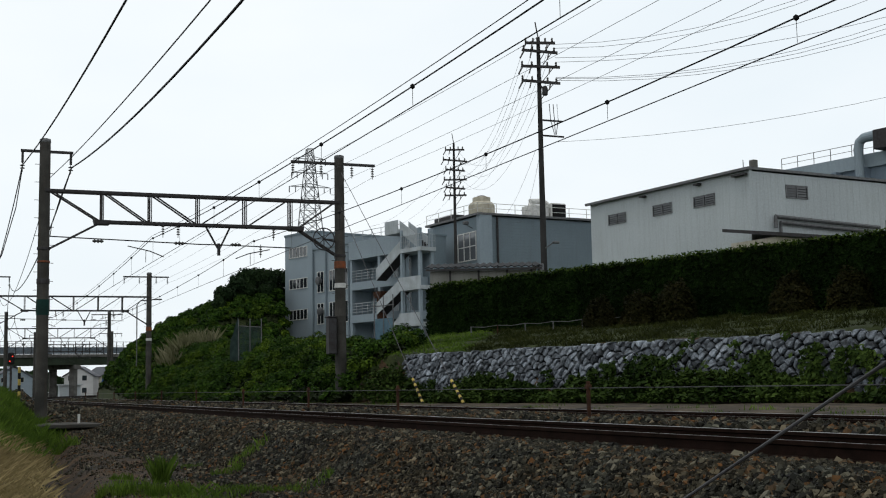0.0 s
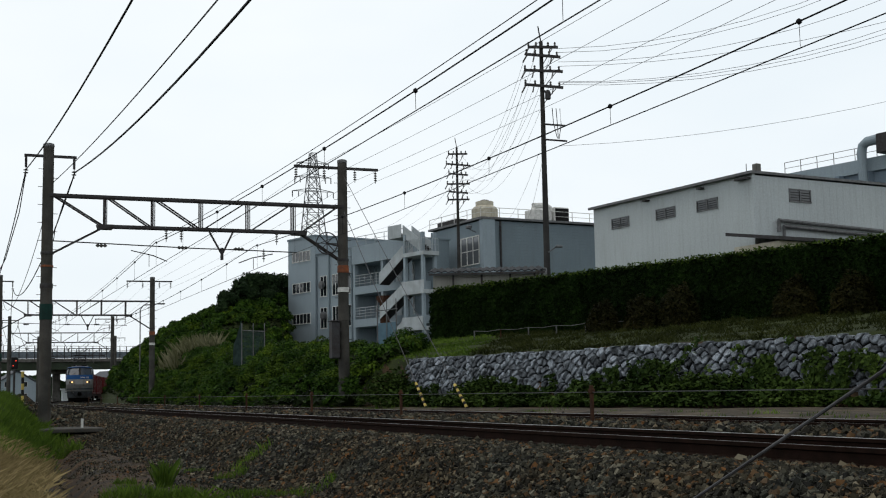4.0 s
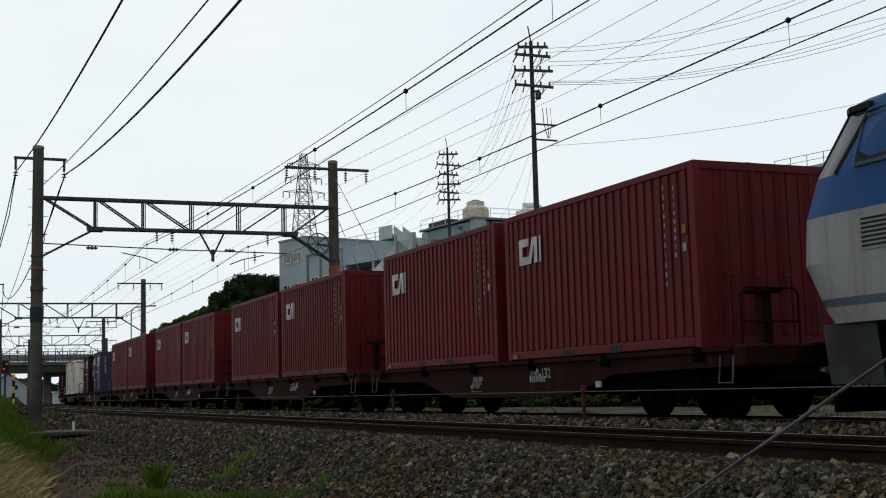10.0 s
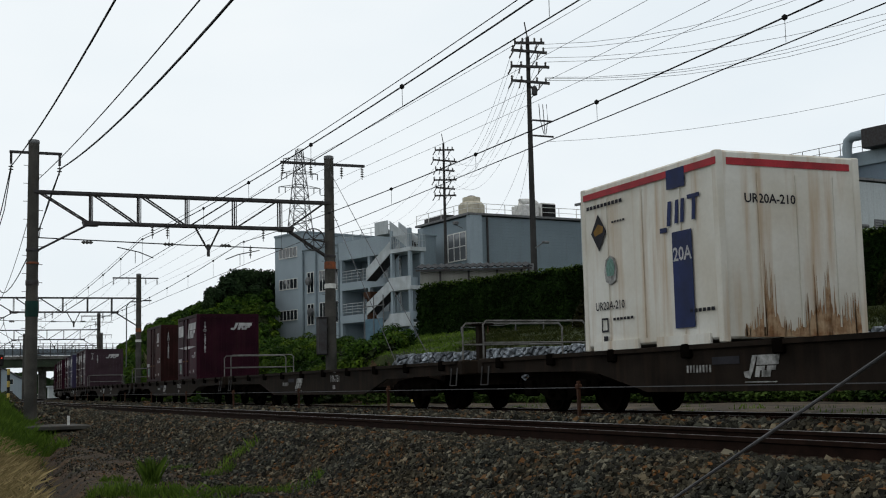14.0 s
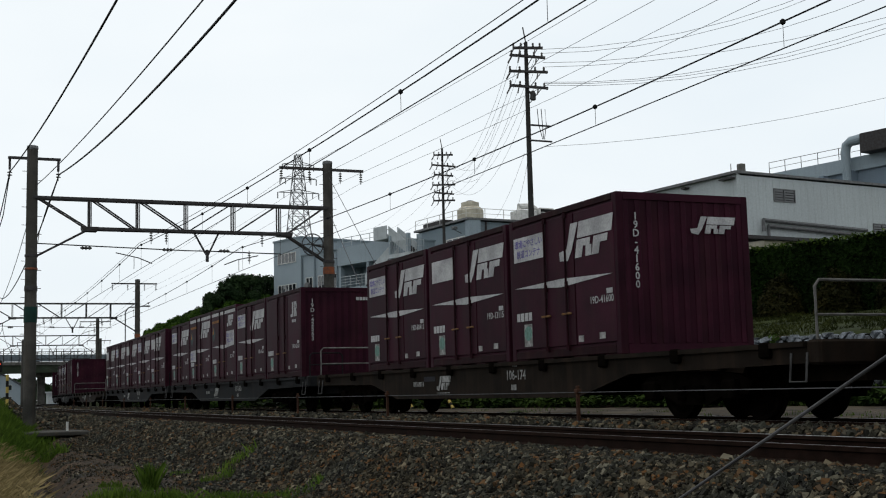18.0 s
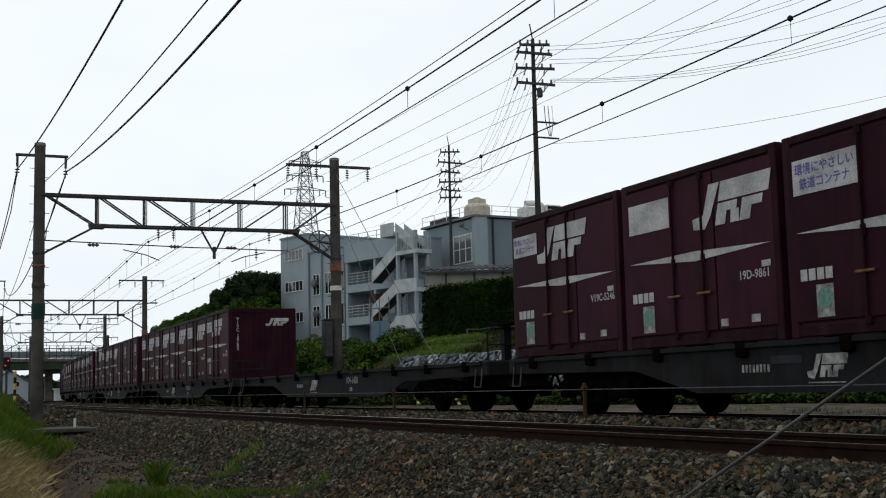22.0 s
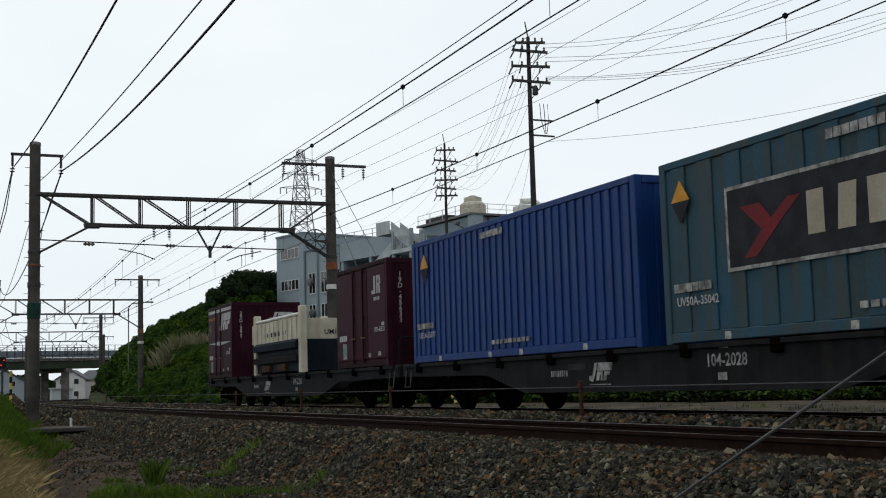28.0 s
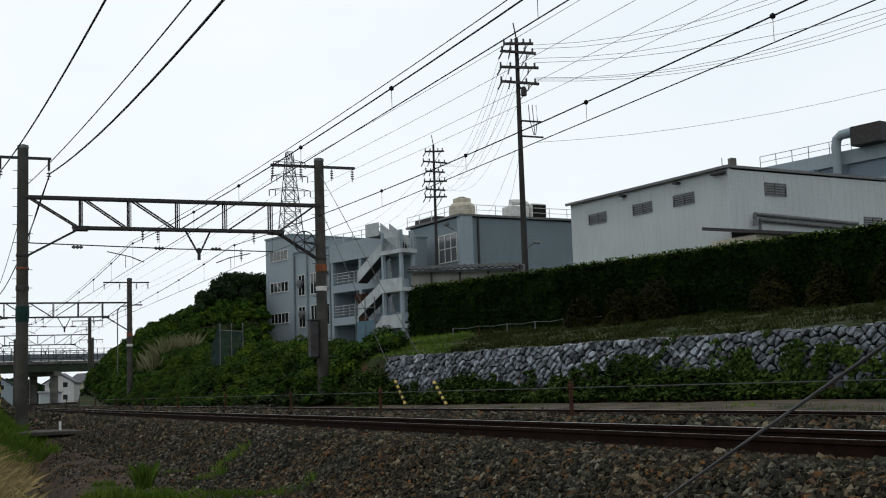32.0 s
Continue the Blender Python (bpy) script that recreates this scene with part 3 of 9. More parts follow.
catenary(FAR_TRACK)
catenary(NEAR_TRACK + 0.14)
wire("auxiliary_wire", NEAR_TRACK + 0.14, (6.1, 5.58), 0.008)
for x in (12.62, 13.75, 15.0, 15.85):
    wire("feeder_wire", x, (8.68, 8.35), 0.006, "wire_grey", label="thin grey feeder wire beside the line")
wire("feeder_cable", 2.78, (8.5, 6.46), 0.021, spans=(-42.3, 45, 95, 143, 190, 240), label="thick dark feeder cable beside the line")
wire("feeder_cable", 4.45, (8.49, 6.51), 0.026, spans=(-28, 45, 95, 143, 190, 240), label="thick dark feeder cable beside the line")
wire("return_wire", 3.72, (8.1, 5.49), 0.014, spans=(-76.6, 45, 95, 143, 190, 240))
tagged(part("jumper_cable", Mesh().tube([(2.78, 45, 8.4), (2.6, 45.2, 7.0), (2.2, 45.8, 5.4), (1.7, 46.5, 4.3), (1.2, 47, 4.0)], 0.018, 6), "wire"), "dark jumper cable hanging from the crossarm of the gantry", "cable")
tagged(part("jumper_cable", Mesh().tube([(4.42, 45, 8.4), (4.05, 45, 7.3), (3.8, 45, 6.4), (3.75, 45, 6.0)], 0.016, 6), "wire"), "dark jumper cable hanging from the crossarm of the gantry", "cable")


# ---------------------------------------------------------------- stone retaining wall
def point_on(a, b, t, off=0.0):
    d = (b - a).normalized()
    p = a + (b - a) * t
    return Vector((p.x - d.y * off, p.y + d.x * off))


def stone_wall():
    L = (WALL_B - WALL_A).length
    t = thing("wall_stone", "low retaining wall of rough grey field stones", "wall", kind="structure")
    back = Mesh()
    n = 24
    for k in range(n + 1):
        for off, z in ((0.08, -0.5), (0.3, 1.52), (0.9, 1.55), (0.9, -0.5)):
            p = point_on(WALL_A, WALL_B, 0.03 + 0.97 * k / n, off)
            back.v.append((p.x, p.y, z))
    for k in range(n):
        for i in range(4):
            a, b = k * 4 + i, k * 4 + (i + 1) % 4
            back.f.append((a, b, b + 4, a + 4))
    back.f += [(0, 1, 2, 3), (n * 4, n * 4 + 1, n * 4 + 2, n * 4 + 3)]
    part("core", back, "mortar", t)
    # rough stones set on the slant: cells round scattered seeds, each with its own face
    r = random.Random(5)
    dirw = (WALL_B - WALL_A).normalized()
    seeds = []
    ca, sa = math.cos(0.72), math.sin(0.72)
    for i in range(-8, 100):
        for k in range(-115, 16):
            p, q = i * 0.285 + r.uniform(-0.07, 0.07), k * 0.18 + r.uniform(-0.035, 0.035)
            x, z = p * ca - q * sa, p * sa + q * ca
            if 0.8 < x < 23.5 and -0.25 < z < 1.95:
                seeds.append((x, z))
    cells = collections.defaultdict(list)
    for x, z in seeds:
        cells[int(x / 0.7), int(z / 0.7 + 5)].append((x, z))
    seeds.sort(key=lambda c: 0 if 2 < c[0] < 21.5 and c[1] > 0.55 else 1)
    count, rest = 0, Mesh()
    for x, z in seeds:
        top = 1.59 + r.uniform(-0.03, 0.03)
        if z > top + 0.05 or z < -0.15 or x < 1.1:
            continue
        poly = [(x - 0.5, z - 0.5), (x + 0.5, z - 0.5), (x + 0.5, top), (x - 0.5, top)]
        near = [c for di in (-1, 0, 1) for dj in (-1, 0, 1) for c in cells[int(x / 0.7) + di, int(z / 0.7 + 5) + dj] if c != (x, z)]
        for a, b in near:
            mx, mz, nx, nz = (x + a) / 2, (z + b) / 2, a - x, b - z
            cut = []
            for (px, pz), (qx, qz) in zip(poly, poly[1:] + poly[:1]):
                dp, dq = (px - mx) * nx + (pz - mz) * nz, (qx - mx) * nx + (qz - mz) * nz
                if dp <= 0:
                    cut.append((px, pz))
                if dp * dq < 0:
                    f = dp / (dp - dq)
                    cut.append((px + (qx - px) * f, pz + (qz - pz) * f))
            poly = cut
            if len(poly) < 3:
                break
        if len(poly) < 3:
            continue
        # worn corners
        poly = [(p[0] + (q[0] - p[0]) * f, p[1] + (q[1] - p[1]) * f) for p, q in zip(poly, poly[1:] + poly[:1]) for f in (0.16, 0.84)]
        cx, cz = sum(p[0] for p in poly) / len(poly), sum(p[1] for p in poly) / len(poly)
        tx, tz, out = r.uniform(-0.4, 0.4), r.uniform(-0.4, 0.35), r.uniform(0.05, 0.12)
        v, n = [], len(poly)
        for shrink, depth in ((0.86, -0.12), (0.83, 0.6 * out), (0.64, out)):
            for px, pz in poly:
                u, w = cx + (px - cx) * shrink * r.uniform(0.93, 1.05), cz + (pz - cz) * shrink * r.uniform(0.93, 1.05)
                d = depth + ((u - cx) * tx + (w - cz) * tz if depth > 0 else 0)
                o = 0.12 * w - d + 0.1
                p = WALL_A + dirw * u
                v.append((p.x + -dirw.y * o, p.y + dirw.x * o, w))
        f = [r.random() ** 2 for k in range(n)]
        v.append(tuple(sum(w * c[k] for w, c in zip(f, v[2 * n:])) / sum(f) for k in range(3)))
        f = [(a * n + k, a * n + (k + 1) % n, (a + 1) * n + (k + 1) % n, (a + 1) * n + k) for a in (0, 1) for k in range(n)]
        f += [(2 * n + k, 2 * n + (k + 1) % n, 3 * n) for k in range(n)]
        if count < 300:
            me = bpy.data.meshes.new("stone")
            me.from_pydata(v, [], f)
            me.shade_flat()
            me.materials.append(MAT["wall_stone"])
            ob = new("stone", me)
            ob.parent = t
            count += 1
        else:
            rest.add(v, f)
    ob = part("stone_rest", rest, "wall_stone", t, "more rough grey field stones of the wall")
    tagged(ob, kind="stuff")
    return t


# ---------------------------------------------------------------- hedge
def hedge():
    L = (HEDGE_B - HEDGE_A).length
    t = thing("hedge", "long clipped dark green hedge on the terrace above the stone wall", "hedge")
    d = (HEDGE_B - HEDGE_A).normalized()
    nrm = Vector((-d.y, d.x))
    core = Mesh()
    n = 40
    for k in range(n + 1):
        for off, z in ((0.42, 2.5), (0.40, 4.72), (1.25, 4.72), (1.25, 2.5)):
            p = point_on(HEDGE_A, HEDGE_B, k / n, off + 0.08 * noise.noise((k * 0.7, off, z)))
            core.v.append((p.x, p.y, z + (0.42 * k / n if z > 3 else 0)))
    for k in range(n):
        for i in range(4):
            a, b = k * 4 + i, k * 4 + (i + 1) % 4
            core.f.append((a, b, b + 4, a + 4))
    core.f += [(0, 1, 2, 3), (n * 4, n * 4 + 1, n * 4 + 2, n * 4 + 3)]
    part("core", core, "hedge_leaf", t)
    c = 70000
    s = rng.uniform(0, 1, c)
    zz = rng.uniform(2.6, 4.8, c)
    face = rng.uniform(0, 1, c)
    wob = np.array([noise.noise((a * L * 0.9, b * 1.3, 3.0)) for a, b in zip(s, zz)]) * 0.2
    off = np.where(face < 0.75, 0.05 - 0.1 * (zz - 3.6) * 0.2 + wob, rng.uniform(0.0, 1.3, c))
    z = np.where(face < 0.75, zz, 4.84 + wob * 0.6 + rng.uniform(-0.05, 0.07, c)) + 0.42 * s * (np.where(face < 0.75, (zz - 2.45) / 2.4, 1.0))
    px = HEDGE_A.x + (HEDGE_B.x - HEDGE_A.x) * s + nrm.x * off
    py = HEDGE_A.y + (HEDGE_B.y - HEDGE_A.y) * s + nrm.y * off
    pts = np.stack([px, py, z], 1)
    nn = np.where((face < 0.75)[:, None], np.array([[-nrm.x, -nrm.y, 0.1]]), np.array([[0, 0, 1.0]]))
    # the end face towards the slope
    e = 3500
    ep = np.stack([HEDGE_A.x + nrm.x * rng.uniform(0, 1.2, e) - d.x * 0.05, HEDGE_A.y + nrm.y * rng.uniform(0, 1.2, e) - d.y * 0.05, rng.uniform(2.45, 4.8, e)], 1)
    pts = np.concatenate([pts, ep])
    nn = np.concatenate([nn, np.tile([[-d.x, -d.y, 0.1]], (e, 1))])
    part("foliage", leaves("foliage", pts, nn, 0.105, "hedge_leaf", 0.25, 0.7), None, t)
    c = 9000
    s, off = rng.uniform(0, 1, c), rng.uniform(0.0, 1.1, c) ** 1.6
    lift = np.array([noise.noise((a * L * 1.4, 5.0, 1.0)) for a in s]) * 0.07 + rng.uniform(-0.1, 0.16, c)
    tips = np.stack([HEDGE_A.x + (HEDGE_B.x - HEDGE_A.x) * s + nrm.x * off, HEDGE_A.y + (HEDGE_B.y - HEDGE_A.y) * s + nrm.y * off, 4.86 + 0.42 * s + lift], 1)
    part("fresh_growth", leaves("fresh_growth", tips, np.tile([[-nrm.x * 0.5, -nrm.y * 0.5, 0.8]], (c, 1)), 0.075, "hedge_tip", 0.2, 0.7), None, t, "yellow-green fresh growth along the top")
    return t


# ---------------------------------------------------------------- vegetation on the slopes
def cover(name, label, count, sample, size, material, category="vegetation", up=0.5, lift=0.15, spread=0.7, low=0.25):
    """Leaves over a stretch of ground: sample gives (x, y, extra height)."""
    pts, nrm = [], []
    while len(pts) < count:
        q = sample()
        if q is None:
            continue
        x, y, h = q[:3]
        z = height(x, y)
        e = 0.3
        if len(q) > 3:
            hf = q[3]
            nx = (z + h - height(x + e, y) - hf(x + e, y)) / e
            ny = (z + h - height(x, y + e) - hf(x, y + e)) / e
        else:
            nx, ny = (z - height(x + e, y)) / e, (z - height(x, y + e)) / e
        v = Vector((nx, ny, 1)).normalized()
        pts.append((x, y, z + h * rng.uniform(low if y < 95 else 0.1, 1.0) + rng.uniform(0, lift)))
        nrm.append(tuple(v))
    ob = part(name, leaves(name, np.array(pts), np.array(nrm), size, material, up, spread), None)
    return tagged(ob, label, category, kind="stuff")


def lump(x, y, s, seed=0.0):
    return max(0.0, noise.noise((x * s, y * s, seed)) + 0.25)


def bush(x, y):
    """Height of the growth on the slope: rounded bushes of two sizes."""
    big = 0.5 + 0.9 * smooth(48, 75, y) - 0.75 * smooth(98, 120, y)
    return big * (0.2 + 1.25 * lump(x, y, 0.28) + 0.7 * lump(x, y, 0.75, 4.0) + 0.22 * lump(x, y, 2.0, 8.0))


def on_slope(x, y):
    """Whether the thicket grows at this place on the slope."""
    a = math.degrees(math.atan2(x, y))
    if y < 47.5:
        return a < 20.9 and (y > 42.2 or side_of(x, y, WALL_A, WALL_B)[0] < 0.2)
    if y < 78:
        return a < 18.5
    return a < 15.4


def sample_slope():
    y = 42 + 104 * rng.uniform() ** 1.1
    u = 13.5 + rng.uniform() * (18 if y > 55 else 9) * (1.4 if y > 110 else 1.0)
    x = u + bend(y)
    return (x, y, 0.25) if on_slope(x, y) else None


def sample_foot():
    s = rng.uniform()
    w = rng.uniform(-1.35, 0.3) if rng.uniform() < 0.75 else rng.uniform(-0.3, 0.1)
    p = point_on(WALL_A, WALL_B, s * 0.98, w)
    k = noise.noise((s * 11.0, 1.7, 0)) + 0.5 * noise.noise((s * 29.0, 4.7, 0))
    h = (0.68 + 0.8 * k) * smooth(-1.5, -0.4, w + 0.3 * k)
    if h <= 0.05:
        return None
    return p.x, p.y, max(0.08, h)


def bushes(name, label, count, y0, y1, wide, r0, r1, leaf, material, seed):
    """Bushes crowding the slope: each a dome of smaller clumps, and each clump a shell of leaves."""
    g = np.random.default_rng(seed)
    pts, nrm = [], []
    made = 0
    while made < count:
        y = y0 + (y1 - y0) * g.uniform() ** 1.15
        u = 13.75 + g.uniform() * wide
        x = u + bend(y)
        if not on_slope(x, y):
            continue
        made += 1
        r = g.uniform(r0, r1) * min(1.0, 0.45 + 0.3 * (u - 13.4))
        z = height(x, y) + 0.15 * r
        tall = g.uniform(0.6, 1.1)
        clumps = int(g.integers(7, 13))
        d = g.normal(0, 1, (clumps, 3))
        d[:, 2] = np.abs(d[:, 2]) * 0.8
        d /= np.linalg.norm(d, axis=1)[:, None]
        for c in d:
            q = r * g.uniform(0.28, 0.5)
            n = int(20 * (q / leaf) ** 1.3) + 8
            e = g.normal(0, 1, (n, 3))
            e[:, 2] = np.where(e[:, 2] < -0.4, -e[:, 2], e[:, 2])
            e /= np.linalg.norm(e, axis=1)[:, None]
            centre = np.array([x, y, z]) + c * r * g.uniform(0.55, 0.95) * np.array([1, 1, tall])
            pts.append(centre + e * q * g.uniform(0.75, 1.1, (n, 1)))
            nrm.append(e)
    ob = part(name, leaves(name, np.concatenate(pts), np.concatenate(nrm), leaf, material, 0.35, 0.35), None)
    return tagged(ob, label, "shrubs", kind="stuff")


# ---------------------------------------------------------------- buildings
def oriented(origin, toward):
    """A frame with its x axis from origin towards a second ground point, y to the back, z up."""
    o, t = Vector(origin), Vector(toward)
    return Matrix.Translation((o.x, o.y, 0)) @ Matrix.Rotation(math.atan2(t.y - o.y, t.x - o.x), 4, "Z")


def louvre(parent, x, z, w, h, name="louvre_window"):
    """A dark louvred window in a face at y = 0."""
    f = part(name, Mesh().box(x, x + w, -0.05, 0.0, z, z + 0.07).box(x, x + w, -0.05, 0.0, z + h - 0.07, z + h).box(x, x + 0.07, -0.05, 0.0, z, z + h).box(x + w - 0.07, x + w, -0.05, 0.0, z, z + h).box(x + w / 2 - 0.04, x + w / 2 + 0.04, -0.05, 0.0, z, z + h), "galv", parent, "grey framed louvre window")
    for half in range(2):
        x0 = x + 0.07 + half * (w / 2 - 0.03)
        x1 = x0 + w / 2 - 0.11
        s = Mesh().box(x0, x1, -0.012, -0.004, z + 0.06, z + h - 0.06)
        part("pane", s, "glass_dark", f)
        s = Mesh()
        for k in range(4):
            zz = z + 0.12 + k * (h - 0.2) / 4
            s.box(x0, x1, -0.04, -0.015, zz, zz + 0.035)
        part("slat", s, "black_paint", f)


def factory():
    """The white clad factory hall behind the hedge."""
    corner, left, right = (45.9, 61.0), (43.9, 77.1), (60.4, 63.6)
    t = thing("factory_hall", "white metal-clad factory hall with louvre windows and a flat roof, rain-streaked", "building", m=oriented(left, corner))
    L, W, z0, z1 = 16.2, 14.6, 2.3, 13.3
    part("wall", Mesh().box(0, L, 0, 0.25, z0, z1), "cladding_white", t, "long white clad wall")
    part("wall", Mesh().box(L - 0.25, L, 0.25, W, z0, z1 - 0.1), "cladding_white", t)
    part("wall", Mesh().box(0, 0.25, 0.25, W, z0, z1), "cladding_white", t)
    part("wall", Mesh().box(0.25, L - 0.25, W - 0.25, W, z0, z1), "cladding_white", t)
    ro = part("roof", Mesh().box(-0.15, L + 0.12, -0.15, W + 0.1, z1, z1 + 0.16), "galv", t, "flat grey roof edge")
    part("gutter", Mesh().box(-0.25, L + 0.2, -0.32, -0.15, z1 - 0.05, z1 + 0.12), "galv", ro)
    rb = Mesh()
    for k in range(1, 27):
        rb.box(k * 0.6 - 0.012, k * 0.6 + 0.012, -0.008, 0.0, z0, z1 - 0.02)
    part("ribs", rb, "cladding_white", t)
    rb = Mesh()
    for k in range(1, 24):
        rb.box(L, L + 0.008, k * 0.6 - 0.012, k * 0.6 + 0.012, z0, z1 - 0.12)
    part("ribs", rb, "cladding_white", t)
    for x in (2.1, 7.0, 11.1):
        louvre(t, x, 11.55, 2.0, 0.75)
    for y, z, w, h in ((3.0, 11.7, 1.9, 0.85), (11.9, 9.9, 1.8, 0.85)):
        f = part("louvre_window", Mesh().box(L, L + 0.05, y, y + w, z, z + 0.07).box(L, L + 0.05, y, y + w, z + h - 0.07, z + h).box(L, L + 0.05, y, y + 0.07, z, z + h).box(L, L + 0.05, y + w - 0.07, y + w, z, z + h).box(L, L + 0.05, y + w / 2 - 0.04, y + w / 2 + 0.04, z, z + h), "galv", t, "grey framed louvre window")
        part("pane", Mesh().box(L + 0.004, L + 0.012, y + 0.06, y + w - 0.06, z + 0.06, z + h - 0.06), "glass_dark", f)
        s = Mesh()
        for k in range(4):
            zz = z + 0.12 + k * (h - 0.2) / 4
            s.box(L + 0.015, L + 0.04, y + 0.07, y + w - 0.07, zz, zz + 0.035)
        part("slat", s, "black_paint", f)
    for y, z0_, r in ((5.6, 10.45, 0.13), (5.9, 10.1, 0.11)):
        part("duct", Mesh().tube([(L + 0.25, 1.8 if r > 0.12 else 2.2, z0_ - 0.7), (L + 0.25, 1.8 if r > 0.12 else 2.2, z0_), (L + 0.25, 11.0, z0_ - 0.25)], r, 8), "galv", t)
    part("chimney", Mesh().box(L - 0.6, L - 0.2, 0.6, 1.0, z1, z1 + 0.7, 0.03), "concrete", t)
    for x0, x1 in ((L - 1.2, L - 0.1), (6.0, 6.4), (11.5, 11.9)):
        part("bracket", Mesh().box(x0, x1, -0.38, -0.02, z1 - 0.33, z1 - 0.21), "steel_dark", t)
    # lean-to in front of the gable
    lt = thing("lean_to_shed", "low cream lean-to with a dark roof against the factory hall", "shed", m=oriented(left, corner))
    part("wall", Mesh().box(L + 0.3, L + 4.0, -2.0, 9.0, 2.3, 8.6), "cream", lt)
    part("roof", Mesh().prism([(L + 0.03, 9.3), (L + 4.4, 8.6), (L + 4.4, 8.8), (L + 0.03, 9.5)], "y", -2.4, 9.4), "steel_dark", lt)
    return t


def railing(parent, name, pts, material, h=1.05, gap=1.6, r=0.035, rows=3, label=""):
    """A handrail along points at foot level: top rail, posts and bars."""
    top = Mesh()
    for a, b in zip(pts, pts[1:]):
        top.beam(Vector(a) + Vector((0, 0, h)), Vector(b) + Vector((0, 0, h)), r * 1.6)
    ob = part(name, top, material, parent, label)
    for a, b in zip(pts, pts[1:]):
        a, b = Vector(a), Vector(b)
        n = max(1, int((b - a).length / gap))
        for k in range(n + 1):
            p = a + (b - a) * k / n
            part("post", Mesh().beam(p, p + Vector((0, 0, h)), r * 1.6), material, ob)
        for k in range(rows - 1):
            z = Vector((0, 0, h * (k + 1) / rows))
            part("bar", Mesh().beam(a + z, b + z, r * 1.3), material, ob)
    return ob


def window(parent, x, z, w, h, cols, y=0.0):
    """A window with real panes in a face at y."""
    f = Mesh().box(x - 0.06, x + w + 0.06, y - 0.07, y + 0.0, z - 0.08, z).box(x - 0.06, x + w + 0.06, y - 0.05, y, z + h, z + h + 0.06)
    for k in range(cols + 1):
        xx = x + w * k / cols
        f.box(xx - 0.035, xx + 0.035, y - 0.05, y, z, z + h)
    f = part("window", f, "white_paint", parent, "window with pale frame and dark panes")
    for k in range(cols):
        part("pane", Mesh().box(x + w * k / cols + 0.035, x + w * (k + 1) / cols - 0.035, y - 0.02, y - 0.005, z, z + h), "glass_dark", f)


def works_building():
    """Grey works building: a taller end block, open balconies and an outer stair."""
    base = oriented((34.0, 124.4), (41.0, 100.0))
    t = thing("works_building", "pale grey works building with open balconies and railings", "building", m=base)
    w = part("wall", Mesh().box(0, 5.2, 0, 13, 2.0, 16.3), "cladding_light", t, "pale grey clad end block")
    part("parapet", Mesh().box(-0.08, 5.28, -0.08, 13.1, 16.3, 16.5), "cladding_grey", t)
    for z in (7.55, 10.75, 14.0):
        window(t, 0.9, z, 3.4, 0.95, 5)
    # middle stretch with tall dark windows and downpipes
    part("wall", Mesh().box(5.2, 12.0, 0.15, 4.5, 2.0, 14.4), "cladding_light", t)
    for z in (6.9, 10.1):
        for x in (6.0, 8.2, 10.3):
            window(t, x, z, 1.15, 2.0, 2, 0.15)
    for x in (5.35, 7.75, 11.75):
        part("downpipe", Mesh().tube([(x, 0.0, 2.0), (x, 0.0, 14.2)], 0.09, 8), "cladding_grey", t)
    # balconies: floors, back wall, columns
    # shade behind the balconies is put into this wall's darker grey
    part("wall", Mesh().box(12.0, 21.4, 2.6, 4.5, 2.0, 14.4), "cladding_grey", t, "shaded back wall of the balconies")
    for z in (4.2, 7.4, 10.55):
        part("balcony_floor", Mesh().box(12.0, 21.0, 0.0, 2.6, z - 0.75, z), "cladding_light", t, "pale balcony floor with a deep edge")
        if z > 5:
            railing(t, "balcony_rail", [(12.1, 0.06, z), (18.6, 0.06, z)], "stair_white", 1.1, 0.9, 0.03, 4, label="white balcony railing")
            for x in (13.0, 15.6, 17.6):
                f = part("balcony_door", Mesh().box(x, x + 0.9, 2.52, 2.6, z, z + 2.05), "stair_white", t)
                part("pane", Mesh().box(x + 0.1, x + 0.8, 2.49, 2.53, z + 0.9, z + 1.9), "glass_dark", f)
    part("fascia", Mesh().box(11.9, 21.5, -0.06, 2.6, 12.75, 14.5), "cladding_light", t, "deep pale fascia under the roof")
    part("roof", Mesh().box(5.2, 21.5, 0.0, 4.6, 14.4, 14.55), "cladding_grey", t)
    for x in (12.15, 16.8, 20.9):
        part("column", Mesh().box(x - 0.18, x + 0.18, 0.02, 0.38, 2.0, 12.8), "cladding_light", t)
    railing(t, "roof_rail", [(12.5, 0.2, 14.55), (20.0, 0.2, 14.55)], "stair_white", 0.9, 1.5, 0.03, 2, label="white roof railing")
    part("fan_hood", Mesh().lathe([(0.05, 0.0), (0.5, 0.05), (0.55, 0.35), (0.2, 0.6)], (10.6, -0.6, 13.3), "y", 14), "steel_dark", t)
    part("fan_hood", Mesh().lathe([(0.05, 0.0), (0.42, 0.05), (0.45, 0.3), (0.2, 0.5)], (11.2, -0.5, 10.3 + 1.6), "y", 14), "galv", t)
    for x, z in ((6.7, 9.2 + 2.0), (7.0, 8.1)):
        part("fan_hood", Mesh().lathe([(0.05, 0.0), (0.4, 0.05), (0.42, 0.3), (0.2, 0.5)], (x, -0.4, z), "y", 12), "galv", t)
    part("rusty_tank", Mesh().tube([(18.9, -1.2, 2.2), (18.9, -1.2, 8.6)], 0.45, 12).box(18.3, 19.4, -1.7, -0.7, 8.6, 9.2), "rust", t, "rust-stained duct in front of the balconies")
    # outer stair
    st = thing("outer_stair", "white steel zigzag stair with solid balustrades on the works building", "stair", m=base)
